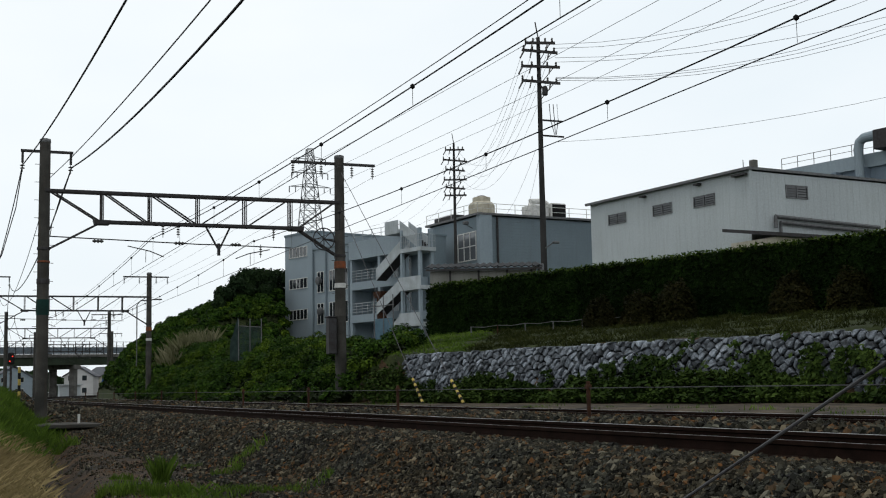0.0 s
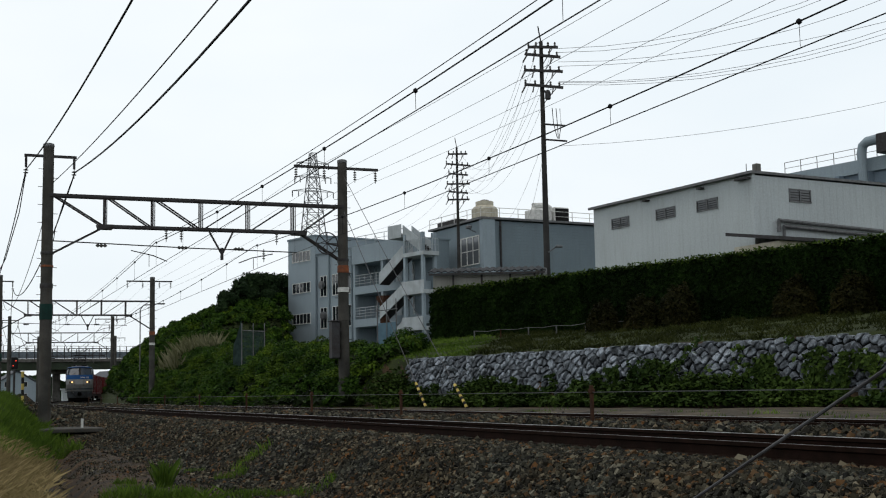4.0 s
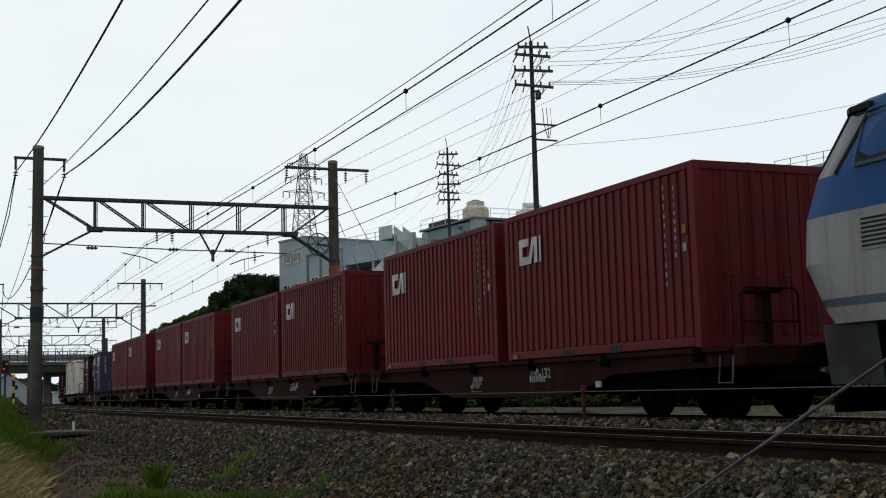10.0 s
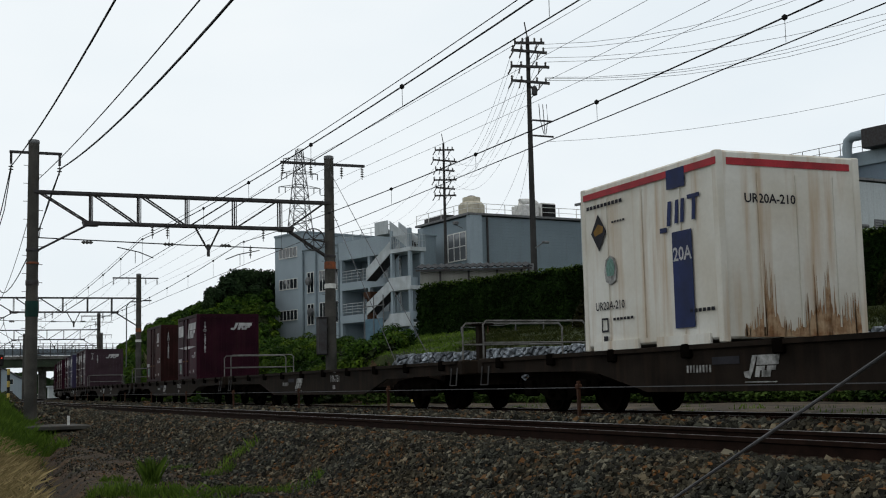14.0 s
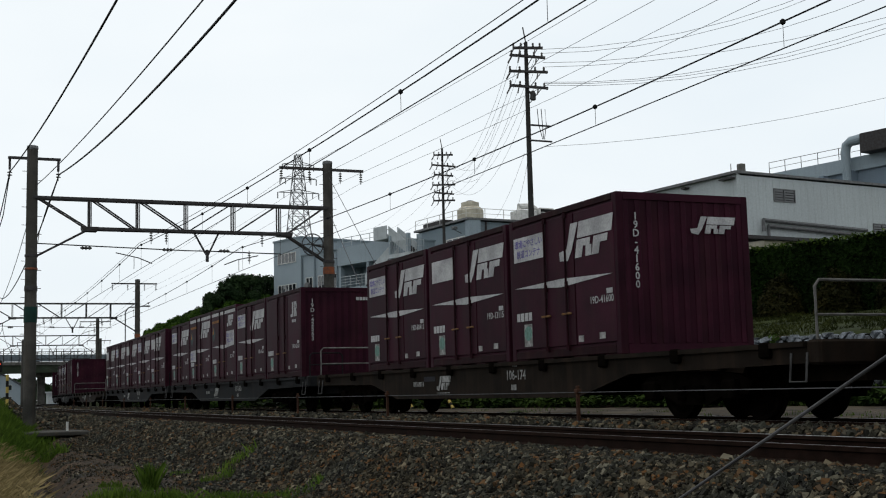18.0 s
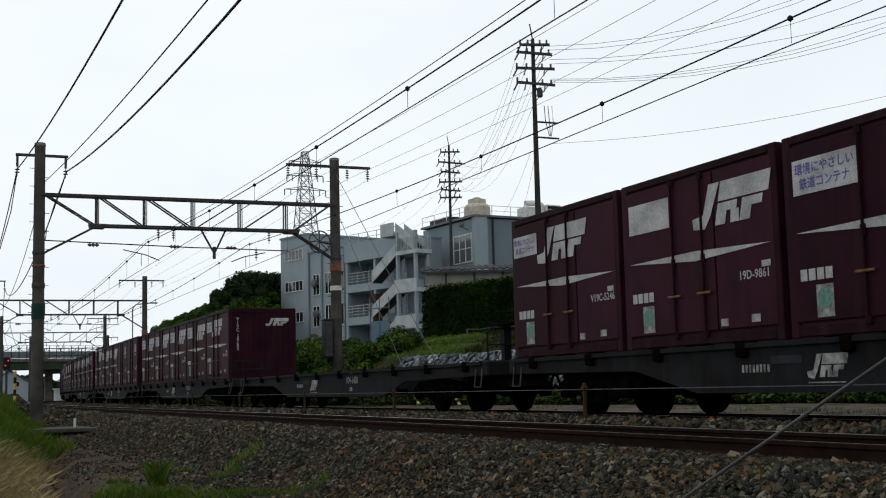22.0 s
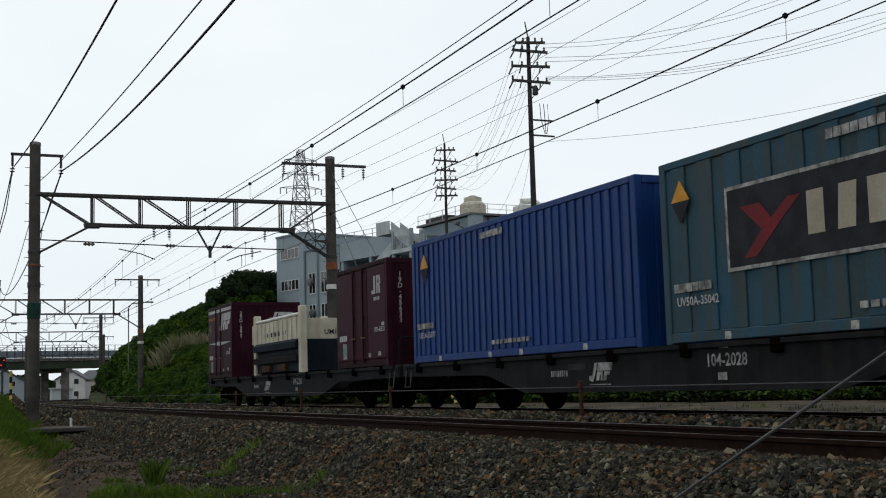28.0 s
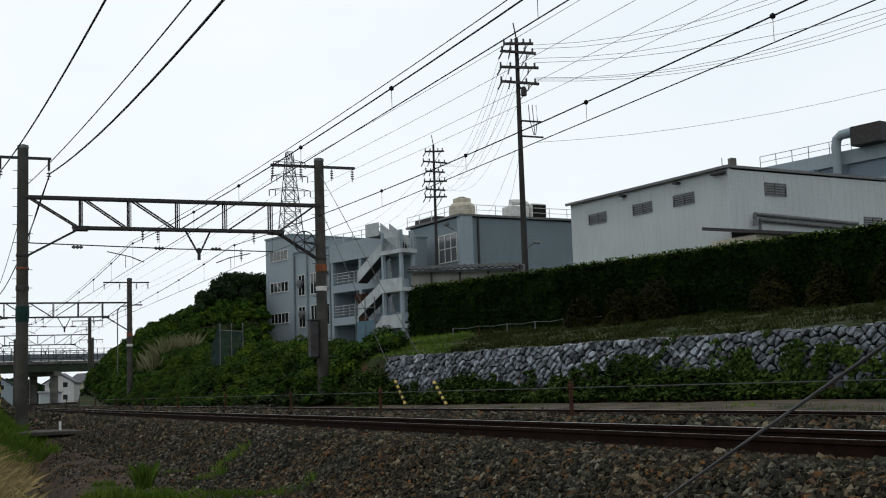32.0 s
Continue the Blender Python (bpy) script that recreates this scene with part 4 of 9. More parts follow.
    def flight(x0, z0, x1, z1, y0, y1, n=14):
        d = Vector((x1 - x0, 0, z1 - z0))
        for y in (y0, y1):
            pl = Mesh().prism([(x0, z0 - 0.35), (x1, z1 - 0.35), (x1, z1 + 0.75), (x0, z0 + 0.75)], "y", y - 0.03, y + 0.03)
            part("balustrade", pl, "stair_white", st, "white solid balustrade")
        sm = Mesh()
        for k in range(n):
            x, z = x0 + d.x * k / n, z0 + d.z * k / n
            sm.box(min(x, x + d.x / n), max(x, x + d.x / n), y0, y1, z, z + d.z / n * 0.35 + 0.04)
        part("treads", sm, "steel_dark", st)
        part("soffit", Mesh().prism([(x0, z0 - 0.35), (x1, z1 - 0.35), (x1, z1 - 0.2), (x0, z0 - 0.2)], "y", y0, y1), "steel_dark", st)
    flight(22.5, 12.7, 18.8, 10.55, -1.7, -0.6)
    flight(22.5, 9.3, 18.8, 7.4, -1.7, -0.6)
    flight(22.5, 6.1, 19.4, 4.2, -1.7, -0.6)
    flight(25.2, 12.9, 22.4, 14.6, -1.6, -0.6, 9)
    for z, x0, x1 in ((12.7, 22.4, 25.7), (9.3, 22.4, 25.6), (6.1, 22.4, 25.4), (14.55, 20.4, 22.4)):
        part("landing", Mesh().box(x0, x1, -1.8, -0.1, z - 0.35, z), "stair_white", st)
        if 12 < z < 13:
            railing(st, "balustrade", [(x0 + 0.4, -1.78, z), (x1, -1.78, z), (x1, -0.2, z)], "stair_white", 1.15, 0.3, 0.022, 2)
        else:
            part("balustrade", Mesh().box(x0, x1, -1.84, -1.76, z - 0.35, z + 0.85), "stair_white", st)
    for x, y in ((22.7, -1.6), (25.3, -1.6), (25.3, -0.3)):
        part("column", Mesh().box(x - 0.14, x + 0.14, y - 0.14, y + 0.14, 2.0, 14.4), "cladding_light", st)
    # plastic-sheeted scaffold at the foot of the stair
    sc = thing("blue_sheet_shelter", "small shelter with pale blue sheeting on a pipe frame", "shelter", m=base)
    part("sheet", Mesh().box(22.6, 25.2, -4.6, -4.56, 2.4, 6.4), "sheet_blue", sc, "pale blue sheet")
    for x in (22.5, 23.9, 25.3):
        part("pipe", Mesh().tube([(x, -4.62, 2.0), (x, -4.62, 8.4)], 0.05, 6), "galv", sc)
    part("pipe", Mesh().tube([(22.3, -4.66, 7.5), (25.5, -4.66, 7.5)], 0.05, 6), "galv", sc)
    return t


def workshop():
    """The windowless grey workshop with tanks on its roof."""
    t = thing("workshop_block", "grey-blue corrugated workshop block with rooftop tanks and railings", "building", m=oriented((46.3, 102.0), (60.5, 103.6)))
    L, D, z0, z1 = 14.3, 10.0, 2.0, 16.0
    part("wall", Mesh().box(0, L, 0, D, z0, z1), "cladding_grey", t)
    cor = Mesh()
    for k in range(50):
        z = z0 + 0.14 + k * 0.28
        cor.box(1.4, L, -0.03, 0.0, z, z + 0.14)
    part("cladding", cor, "cladding_grey", t, "horizontal corrugated cladding")
    part("corner_column", Mesh().box(-0.12, 1.2, -0.3, 0.3, z0, z1 + 0.1), "cladding_light", t)
    part("downpipe", Mesh().tube([(1.9, -0.1, z0), (1.9, -0.1, z1)], 0.11, 8), "steel_dark", t)
    part("roof", Mesh().box(-0.3, L + 0.1, -0.35, D, z1 + 0.1, z1 + 0.3), "galv", t)
    railing(t, "roof_rail", [(-0.1, D, z1 + 0.3), (-0.1, 0.1, z1 + 0.3), (L, 0.1, z1 + 0.3)], "white_paint", 0.95, 2.0, 0.03, 2, label="white roof railing")
    fr = Mesh().box(-0.07, 0.0, 0.55, 4.0, 12.0, 12.1).box(-0.07, 0.0, 0.55, 4.0, 14.6, 14.7)
    f = part("window", fr, "white_paint", t, "large window with pale frame")
    for y in (0.55, 1.65, 2.75, 3.9):
        part("window_bar", Mesh().box(-0.07, 0.0, y, y + 0.1, 12.1, 14.6), "white_paint", f)
    part("window_bar", Mesh().box(-0.06, 0.0, 0.65, 3.9, 13.3, 13.38), "white_paint", f)
    for y in (0.65, 1.75, 2.85):
        part("pane", Mesh().box(-0.03, -0.01, y, y + 1.0, 12.1, 14.6), "window_grey", f)
    part("flood_lamp", Mesh().box(-1.0, -0.5, 1.0, 1.4, 15.3, 15.6, 0.05).beam((-0.75, 1.2, 15.3), (0, 1.2, 15.0), 0.06), "galv", t)
    part("flat_plant", Mesh().box(0.5, 1.6, 5.5, 9.5, z1 + 0.3, z1 + 0.9), "steel_dark", t)
    tk = thing("cooling_tower", "cream drum-shaped cooling tower on the workshop roof", "cooling tower", m=oriented((46.3, 102.0), (60.5, 103.6)))
    part("drum", Mesh().lathe([(1.15, 0), (1.25, 0.1), (1.25, 1.0), (1.05, 1.25), (0.85, 1.35), (0.85, 1.75), (0.7, 1.8)], (1.5, 2.0, z1 + 0.3), "z", 20), "cream", tk)
    part("stand", Mesh().box(0.5, 2.5, 1.2, 2.8, z1 + 0.28, z1 + 0.4), "steel_dark", tk)
    part("fan_cap", Mesh().lathe([(0.6, 0), (0.3, 0.15), (0.05, 0.2)], (1.5, 2.0, z1 + 2.1), "z", 14), "steel_dark", tk)
    fc = thing("roof_condenser", "grey roof condenser with louvred sides on the workshop", "condenser", m=oriented((46.3, 102.0), (60.5, 103.6)))
    part("case", Mesh().box(6.6, 8.6, 1.2, 3.0, z1 + 0.3, z1 + 1.6, 0.06), "white_paint", fc)
    part("case", Mesh().box(8.9, 10.6, 1.2, 3.0, z1 + 0.3, z1 + 1.9, 0.06), "white_paint", fc)
    part("grille", Mesh().box(9.0, 10.5, 1.1, 1.2, z1 + 0.55, z1 + 1.75), "black_paint", fc)
    part("duct", Mesh().tube([(7.0, 2.0, z1 + 1.6), (7.0, 2.0, z1 + 2.0), (8.4, 2.0, z1 + 2.1), (8.9, 2.0, z1 + 1.8)], 0.3, 10), "white_paint", fc)
    return t


def small_shed():
    t = thing("corrugated_shed", "low weathered shed with a wavy corrugated roof behind the hedge", "shed", m=oriented((22.6, 55.8), (27.4, 53.6)))
    part("wall", Mesh().box(0, 5.2, 0, 4, 2.4, 6.1), "shed_wall", t)
    for x in (1.0, 2.4, 3.8, 5.0):
        part("batten", Mesh().box(x - 0.05, x + 0.05, -0.04, 0, 2.4, 6.1), "steel_dark", t)
    roof = Mesh()
    n = 34
    for k in range(n + 1):
        for y, z in ((-0.3, 6.25), (4.2, 6.85)):
            roof.v.append((-0.25 + 5.8 * k / n, y, z + 0.07 * math.sin(k * math.pi)+ (0.06 if k % 2 else -0.02)))
    for k in range(n):
        roof.f.append((2 * k, 2 * k + 2, 2 * k + 3, 2 * k + 1))
    ro = part("roof", roof, "shed_roof", t, "dark corrugated roof")
    so = ro.modifiers.new("thickness", "SOLIDIFY")
    so.thickness = 0.05
    part("gutter", Mesh().box(-0.2, 5.5, -0.36, -0.26, 6.08, 6.17), "steel_dark", t)
    part("gable", Mesh().prism([(-0.3, 6.2), (4.2, 6.8), (2.0, 5.6)], "x", 5.2, 5.26), "cream", t)
    return t


def far_plant():
    """The blue-grey building with ducts beyond the factory hall."""
    t = thing("plant_building", "blue-grey industrial building with roof railings and a bent duct", "building", m=oriented((73.4, 91.2), (76.4, 77.7)))
    part("wall", Mesh().box(-1.0, 16, 0, 12, 2, 19.6), "cladding_blue", t)
    part("parapet", Mesh().box(-1.0, 16, -0.3, 0, 18.7, 19.9), "cladding_light", t)
    part("ledge", Mesh().box(-1.0, 16, -0.6, -0.02, 16.6, 17.0), "cladding_light", t)
    for x in (2.0, 5.0, 8.0):
        part("buttress", Mesh().box(x, x + 0.5, -0.8, 0, 2, 18.7), "cladding_blue", t)
    railing(t, "roof_rail", [(-1.0, -0.1, 19.9), (4.5, -0.1, 19.9), (9.0, -0.1, 19.9)], "galv", 1.1, 1.6, 0.03, 2)
    part("duct", Mesh().tube([(8.1, -1.0, 12.0), (8.1, -1.0, 20.3), (8.25, -1.0, 20.9), (8.7, -1.0, 21.2), (10.5, -1.0, 21.3)], 0.42, 14), "cladding_light", t, "bent pale duct")
    part("fan_box", Mesh().box(10.0, 13.0, -1.6, 0.6, 19.9, 21.6, 0.05), "steel_dark", t)
    part("vent_box", Mesh().box(-0.5, 1.4, -1.6, -0.4, 17.0, 18.3, 0.05), "steel_dark", t)
    low = thing("plant_annex", "low dark annex roof with railings and vents", "building", m=oriented((69.0, 91.0), (75.0, 89.0)))
    part("wall", Mesh().box(0, 8, 0, 6, 2, 17.4), "cladding_blue", low)
    railing(low, "roof_rail", [(0.2, 0.1, 17.4), (3.4, 0.1, 17.4), (3.4, 3, 17.4)], "galv", 1.1, 0.9, 0.03, 2)
    for x in (3.8, 5.0):
        part("vent", Mesh().tube([(x, -0.2, 17.4), (x, -0.2, 18.3), (x + 0.7, -0.4, 18.5)], 0.28, 8), "steel_dark", low)
    part("mast", Mesh().tube([(-0.8, 0.5, 14.0), (-0.8, 0.5, 20.6)], 0.04, 5), "galv", low)
    return t


MAT["shed_roof"] = paint("dark_sheet_roof", (0.035, 0.037, 0.04), 0.8)
MAT["shed_wall"] = paint("weathered_shed_wall", (0.27, 0.27, 0.25), 0.8, 0, (0.19, 0.185, 0.17), 0.8, 20, 0.1, 0.4, (0.12, 0.11, 0.09))
MAT["stair_white"] = paint("pale_stair_paint", (0.42, 0.46, 0.48), 0.6, 0, (0.33, 0.36, 0.37), 1.2, 30, 0.05, 0.3, (0.25, 0.25, 0.24))
MAT["sheet_blue"] = paint("blue_sheet", (0.085, 0.155, 0.20), 0.5, 0, (0.06, 0.11, 0.15), 1.5, 20, 0.1, 0.4, (0.12, 0.17, 0.2))
MAT["window_grey"] = glass_material("grey_glass", (0.10, 0.11, 0.12), 0.15)
MAT["bridge_green"] = paint("green_bridge_paint", (0.035, 0.05, 0.032), 0.7, 0, (0.025, 0.035, 0.022), 0.4, 20, 0.05, 0.3)
MAT["fence_mesh"] = paint("pale_fence", (0.15, 0.18, 0.205), 0.6)
MAT["house_white"] = paint("white_house_wall", (0.55, 0.55, 0.54), 0.7, 0, (0.46, 0.46, 0.45), 0.5)
MAT["roof_tile"] = paint("grey_roof_tiles", (0.09, 0.095, 0.11), 0.6)
factory()
works_building()
workshop()
small_shed()
far_plant()


# ---------------------------------------------------------------- power poles and lines
def power_pole(x, y, zb, zt, r0, arms, lean=0.0, transformer=False):
    t = thing("power_pole", "tall concrete power pole with crossarms and insulators", "power pole", "power poles")
    top = Vector((x + lean, y, zt))
    part("pole", Mesh().tube([(x, y, zb), (x + lean * 0.5, y, (zb + zt) / 2), top], r0, 12, r0 * 0.5), "pole_dark", t)
    part("lightning_rod", Mesh().tube([top, top + Vector((-0.15, 0, 0.8))], 0.035, 5), "steel_dark", t)
    for z, half, tilt in arms:
        c = Vector((x + lean * (z - zb) / (zt - zb), y, z))
        d = Vector((0.93, -0.36, -tilt)).normalized()
        part("crossarm", Mesh().beam(c - d * half - Vector((0, 0.2, 0)), c + d * half - Vector((0, 0.2, 0)), 0.11, 0.13), "steel_dark", t)
        for s in (-0.95, -0.45, 0.35, 0.8):
            p = c + d * half * s - Vector((0, 0.2, 0))
            part("insulator", Mesh().lathe([(0.04, 0.05), (0.065, 0.1), (0.04, 0.16), (0.065, 0.21), (0.03, 0.27)], p, "z", 8), "porcelain", t)
        for s in (-1, 1):
            p = c + d * half * s * 0.9 - Vector((0, 0.2, 0))
            q = p + Vector((0.10 * s - 0.12, -0.1 * s, -0.42 if s < 0 else -0.08))
            part("strain_insulator", Mesh().tube([p, q], 0.045, 6), "porcelain", t)
            p = c + d * half * s * 0.5 - Vector((0, 0.2, 0))
            part("strain_insulator", Mesh().tube([p, p + Vector((-0.14, -0.1, -0.4))], 0.04, 6), "porcelain", t)
        part("arm_brace", Mesh().beam(c + d * half * 0.7 - Vector((0, 0.15, 0)), c - Vector((0, 0.15, 0.9)), 0.04), "steel_dark", t)
    if transformer:
        part("transformer", Mesh().lathe([(0.1, 0), (0.15, 0.04), (0.15, 0.36), (0.08, 0.5)], (x + lean * 0.8 + 0.22, y - 0.2, zt - 3.1), "z", 10).beam((x, y - 0.1, zt - 2.6), (x + 0.4, y - 0.25, zt - 2.85), 0.09), "steel_dark", t)
        part("cable_arm", Mesh().beam((x, y - 0.2, zt - 4.4), (x + 1.0, y - 0.6, zt - 4.5), 0.08), "steel_dark", t)
        part("cable_arm", Mesh().beam((x, y - 0.2, zt - 5.2), (x + 1.05, y - 0.6, zt - 5.3), 0.08), "steel_dark", t)
        for k in range(3):
            part("cable", Mesh().tube([(x + 0.3 + 0.22 * k, y - 0.5, zt - 3.6), (x + 0.35 + 0.22 * k, y - 0.5, zt - 4.4), (x + 0.5 + 0.05 * k, y - 0.6, zt - 5.2)], 0.02, 5), "wire", t)
        part("street_lamp", Mesh().tube([(x, y - 0.2, zt - 11.0), (x + 0.3, y - 0.5, zt - 10.75)], 0.03, 6).box(x + 0.25, x + 0.6, y - 0.65, y - 0.45, zt - 10.8, zt - 10.68, 0.03), "galv", t)
        part("meter_box", Mesh().box(x - 0.5, x - 0.2, y - 0.4, y - 0.2, zt - 13.0, zt - 11.8, 0.03), "galv", t)
    return t


power_pole(28.52, 55.0, 2.2, 18.3, 0.19, ((17.95, 0.78, 0.02), (17.5, 0.9, 0.1), (16.7, 1.0, 0.05), (15.9, 1.0, 0.1)), 0.02, True)
power_pole(39.35, 91.5, 4.0, 20.4, 0.17, ((19.8, 0.8, 0.0), (18.9, 1.0, 0.1), (18.1, 0.8, 0.1), (17.3, 0.95, 0.0), (16.6, 0.8, 0.1), (16.0, 0.9, 0.0)), 0.03)


def span(name, a, b, sag, r=0.009, material="wire_grey", label="thin grey power line between poles"):
    a, b = Vector(a), Vector(b)
    pts = [a + (b - a) * k / 16 - Vector((0, 0, 4 * sag * (k / 16) * (1 - k / 16))) for k in range(17)]
    return tagged(part(name, Mesh().tube(pts, r, 4), material), label, "power line", "power lines")


for i, z in enumerate((17.9, 17.4, 16.6, 15.8)):
    for j, dx in enumerate((-0.9, -0.35, 0.5)):
        if i < 3:
            span("power_line", (28.5 + dx, 55.0, z - 0.5), (39.3 + dx, 91.3, 19.6 - i * 1.0), 3.0, 0.008)
for k in range(3):
    span("power_line", (39.1 + 0.4 * k, 91.5, 19.0 - 1.0 * k), (49.0 + 2 * k, 140.0, 20.0), 1.2, 0.01)
    span("service_line", (28.2 + 0.2 * k, 54.9, 12.4 - 0.3 * k), (47.6 + 2.5 * k, 102.0, 15.6), 1.2, 0.008)
for z0, z1, sag in ((17.89, 34.75, 5.16), (17.68, 35.4, 5.5), (17.18, 31.3, 4.7), (16.95, 24.6, 2.85), (16.15, 28.3, 4.3), (16.09, 27.6, 4.2), (15.99, 26.9, 4.1)):
    span("power_line", (29.3, 54.6, z0), (57.8, 28.6, z1), sag, 0.011)
span("long_line", (29.3, 54.6, 12.77), (57.8, 28.6, 19.56), 2.1, 0.009)


def lattice_tower():
    t = thing("transmission_tower", "tall grey steel lattice transmission tower on the hill", "transmission tower")
    x, y = 84.5, 286.0
    def half(z):
        return 3.2 if z < 30 else 3.2 - 2.5 * (z - 30) / 29.0
    levels = [24, 29, 33.5, 37.5, 41, 44, 47, 50, 53, 56, 59]
    for sx in (-1, 1):
        for sy in (-1, 1):
            part("leg", Mesh().tube([(x + sx * half(z), y + sy * half(z), z) for z in (10, *levels)], 0.16, 5, 0.1), "galv", t)
    for a, b in zip(levels, levels[1:]):
        for s in (-1, 1):
            for p, q in (((x - half(a), y + s * half(a), a), (x + half(b), y + s * half(b), b)), ((x + half(a), y + s * half(a), a), (x - half(b), y + s * half(b), b)), ((x + s * half(a), y - half(a), a), (x + s * half(b), y + half(b), b)), ((x - half(b), y + s * half(b), b), (x + half(b), y + s * half(b), b))):
                part("brace", Mesh().beam(p, q, 0.13), "galv", t)
    for z, h in ((49.5, 5.2), (53.0, 4.6), (56.5, 4.0)):
        m = Mesh()
        for s in (-1, 1):
            m.beam((x, y, z + 0.9), (x + s * h, y, z), 0.14).beam((x, y, z), (x + s * h, y, z), 0.16).tube([(x + s * h, y, z), (x + s * h, y, z - 1.5)], 0.14, 5).tube([(x + s * h * 0.7, y, z), (x + s * h * 0.7, y, z - 1.4)], 0.12, 5)
        part("crossarm", m, "galv", t)
    return t


lattice_tower()


# ---------------------------------------------------------------- road bridge and houses in the distance
def road_bridge():
    t = thing("road_bridge", "green steel girder road bridge with a pale fence", "bridge")
    a, b = Vector((-60.0, 153.0)), Vector((62.0, 239.0))
    d = (b - a).normalized()
    nrm = Vector((-d.y, d.x))
    def zz(s):
        return 4.75 + 1.1 * (s - 80) / 30.0 * 0.45
    L = (b - a).length
    for off, name in ((0.0, "girder"), (6.5, "girder")):
        m = Mesh()
        p, q = a + nrm * off, b + nrm * off
        m.add([(p.x, p.y, zz(0)), (q.x, q.y, zz(L)), (q.x, q.y, zz(L) + 1.25), (p.x, p.y, zz(0) + 1.25), (p.x + nrm.x * 0.4, p.y + nrm.y * 0.4, zz(0)), (q.x + nrm.x * 0.4, q.y + nrm.y * 0.4, zz(L)), (q.x + nrm.x * 0.4, q.y + nrm.y * 0.4, zz(L) + 1.25), (p.x + nrm.x * 0.4, p.y + nrm.y * 0.4, zz(0) + 1.25)], [(0, 1, 2, 3), (4, 5, 6, 7), (0, 1, 5, 4), (3, 2, 6, 7), (0, 3, 7, 4), (1, 2, 6, 5)])
        part(name, m, "bridge_green", t, "dark green plate girder")
    m = Mesh()
    p, q = a - nrm * 0.3, b - nrm * 0.3
    r, s2 = a + nrm * 7.2, b + nrm * 7.2
    m.add([(p.x, p.y, zz(0) + 1.25), (q.x, q.y, zz(L) + 1.25), (s2.x, s2.y, zz(L) + 1.25), (r.x, r.y, zz(0) + 1.25), (p.x, p.y, zz(0) + 1.75), (q.x, q.y, zz(L) + 1.75), (s2.x, s2.y, zz(L) + 1.75), (r.x, r.y, zz(0) + 1.75)], [(0, 1, 2, 3), (4, 5, 6, 7), (0, 1, 5, 4), (2, 3, 7, 6), (0, 3, 7, 4), (1, 2, 6, 5)])
    part("deck", m, "concrete", t, "concrete deck edge")
    n = 100
    for k in range(n + 1):
        c = a + (b - a) * k / n - nrm * 0.2
        z = zz(L * k / n) + 1.75
        part("fence_post", Mesh().box(c.x - 0.06, c.x + 0.06, c.y - 0.06, c.y + 0.06, z, z + 2.1), "steel_dark", t)
        if k < n:
            e = a + (b - a) * (k + 1) / n - nrm * 0.2
            z2 = zz(L * (k + 1) / n) + 1.75
            g = Mesh()
            g.add([(q.x + o.x, q.y + o.y, w + h) for o in (Vector((0, 0)), nrm * 0.04) for h in (0.05, 1.15) for q, w in ((c, z), (e, z2))], [(0, 1, 3, 2), (4, 6, 7, 5), (0, 2, 6, 4), (1, 5, 7, 3), (2, 3, 7, 6), (0, 4, 5, 1)])
            part("fence_panel", g, "fence_mesh", t)
            g = Mesh()
            for h in (1.35, 2.05):
                g.beam((c.x, c.y, z + h), (e.x, e.y, z2 + h), 0.06)
            part("fence_bar", g, "steel_dark", t)
    for s in (38, 68.0, 100.5, 130):
        c = a + d * s
        pr = Mesh()
        for off in (0.8, 5.8):
            e = c + nrm * off
            pr.box(e.x - 0.6, e.x + 0.6, e.y - 0.6, e.y + 0.6, -1.0, zz(s) - 0.5)
        e0, e1 = c - nrm * 0.2, c + nrm * 7.0
        pr.beam((e0.x, e0.y, zz(s) - 0.35), (e1.x, e1.y, zz(s) - 0.35), 1.3, 0.7)
        part("pier", pr, "concrete", t, "concrete pier")
    return t


road_bridge()


def house(x, y, w, d, h, turn, wall="house_white"):
    t = thing("house", "white two-storey house with a grey pitched roof beyond the bridge", "house", "houses", m=pose(x, y, -0.6, 0, 0, turn))
    part("wall", Mesh().box(-w / 2, w / 2, 0, d, 0, h).prism([(-w / 2, h), (w / 2, h), (0, h + w * 0.3)], "y", 0.02, d - 0.02), wall, t)
    part("roof", Mesh().prism([(-w / 2 - 0.4, h - 0.15), (0, h + w * 0.33), (w / 2 + 0.4, h - 0.15), (w / 2 + 0.4, h + 0.05), (0, h + w * 0.36), (-w / 2 - 0.4, h + 0.05)], "y", -0.4, d + 0.4), "roof_tile", t)
    for zz in (1.0, 3.6):
        for xx in (-w * 0.28, w * 0.2):
            f = part("window", Mesh().box(xx - 0.55, xx + 0.55, -0.06, 0, zz, zz + 1.2), "white_paint", t)
            part("pane", Mesh().box(xx - 0.48, xx + 0.48, -0.08, -0.06, zz + 0.07, zz + 1.13), "glass_dark", f)
    return t


house(29.0, 272, 6.0, 8, 4.6, -15)
house(38.0, 285, 7.0, 8, 4.4, 20, "cream")
house(17.0, 290, 8.0, 8, 4.6, 5, "cladding_light")
house(6.0, 300, 9.0, 8, 4.2, -10, "concrete")
house(-12.0, 280, 9.0, 9, 4.6, 10)
tagged(part("garage", Mesh().box(23.6, 27.6, 255, 259, -0.5, 2.0).box(23.2, 28.0, 254.5, 259.5, 2.0, 2.25), "cladding_white"), "small white garage beside the railway beyond the bridge", "garage")


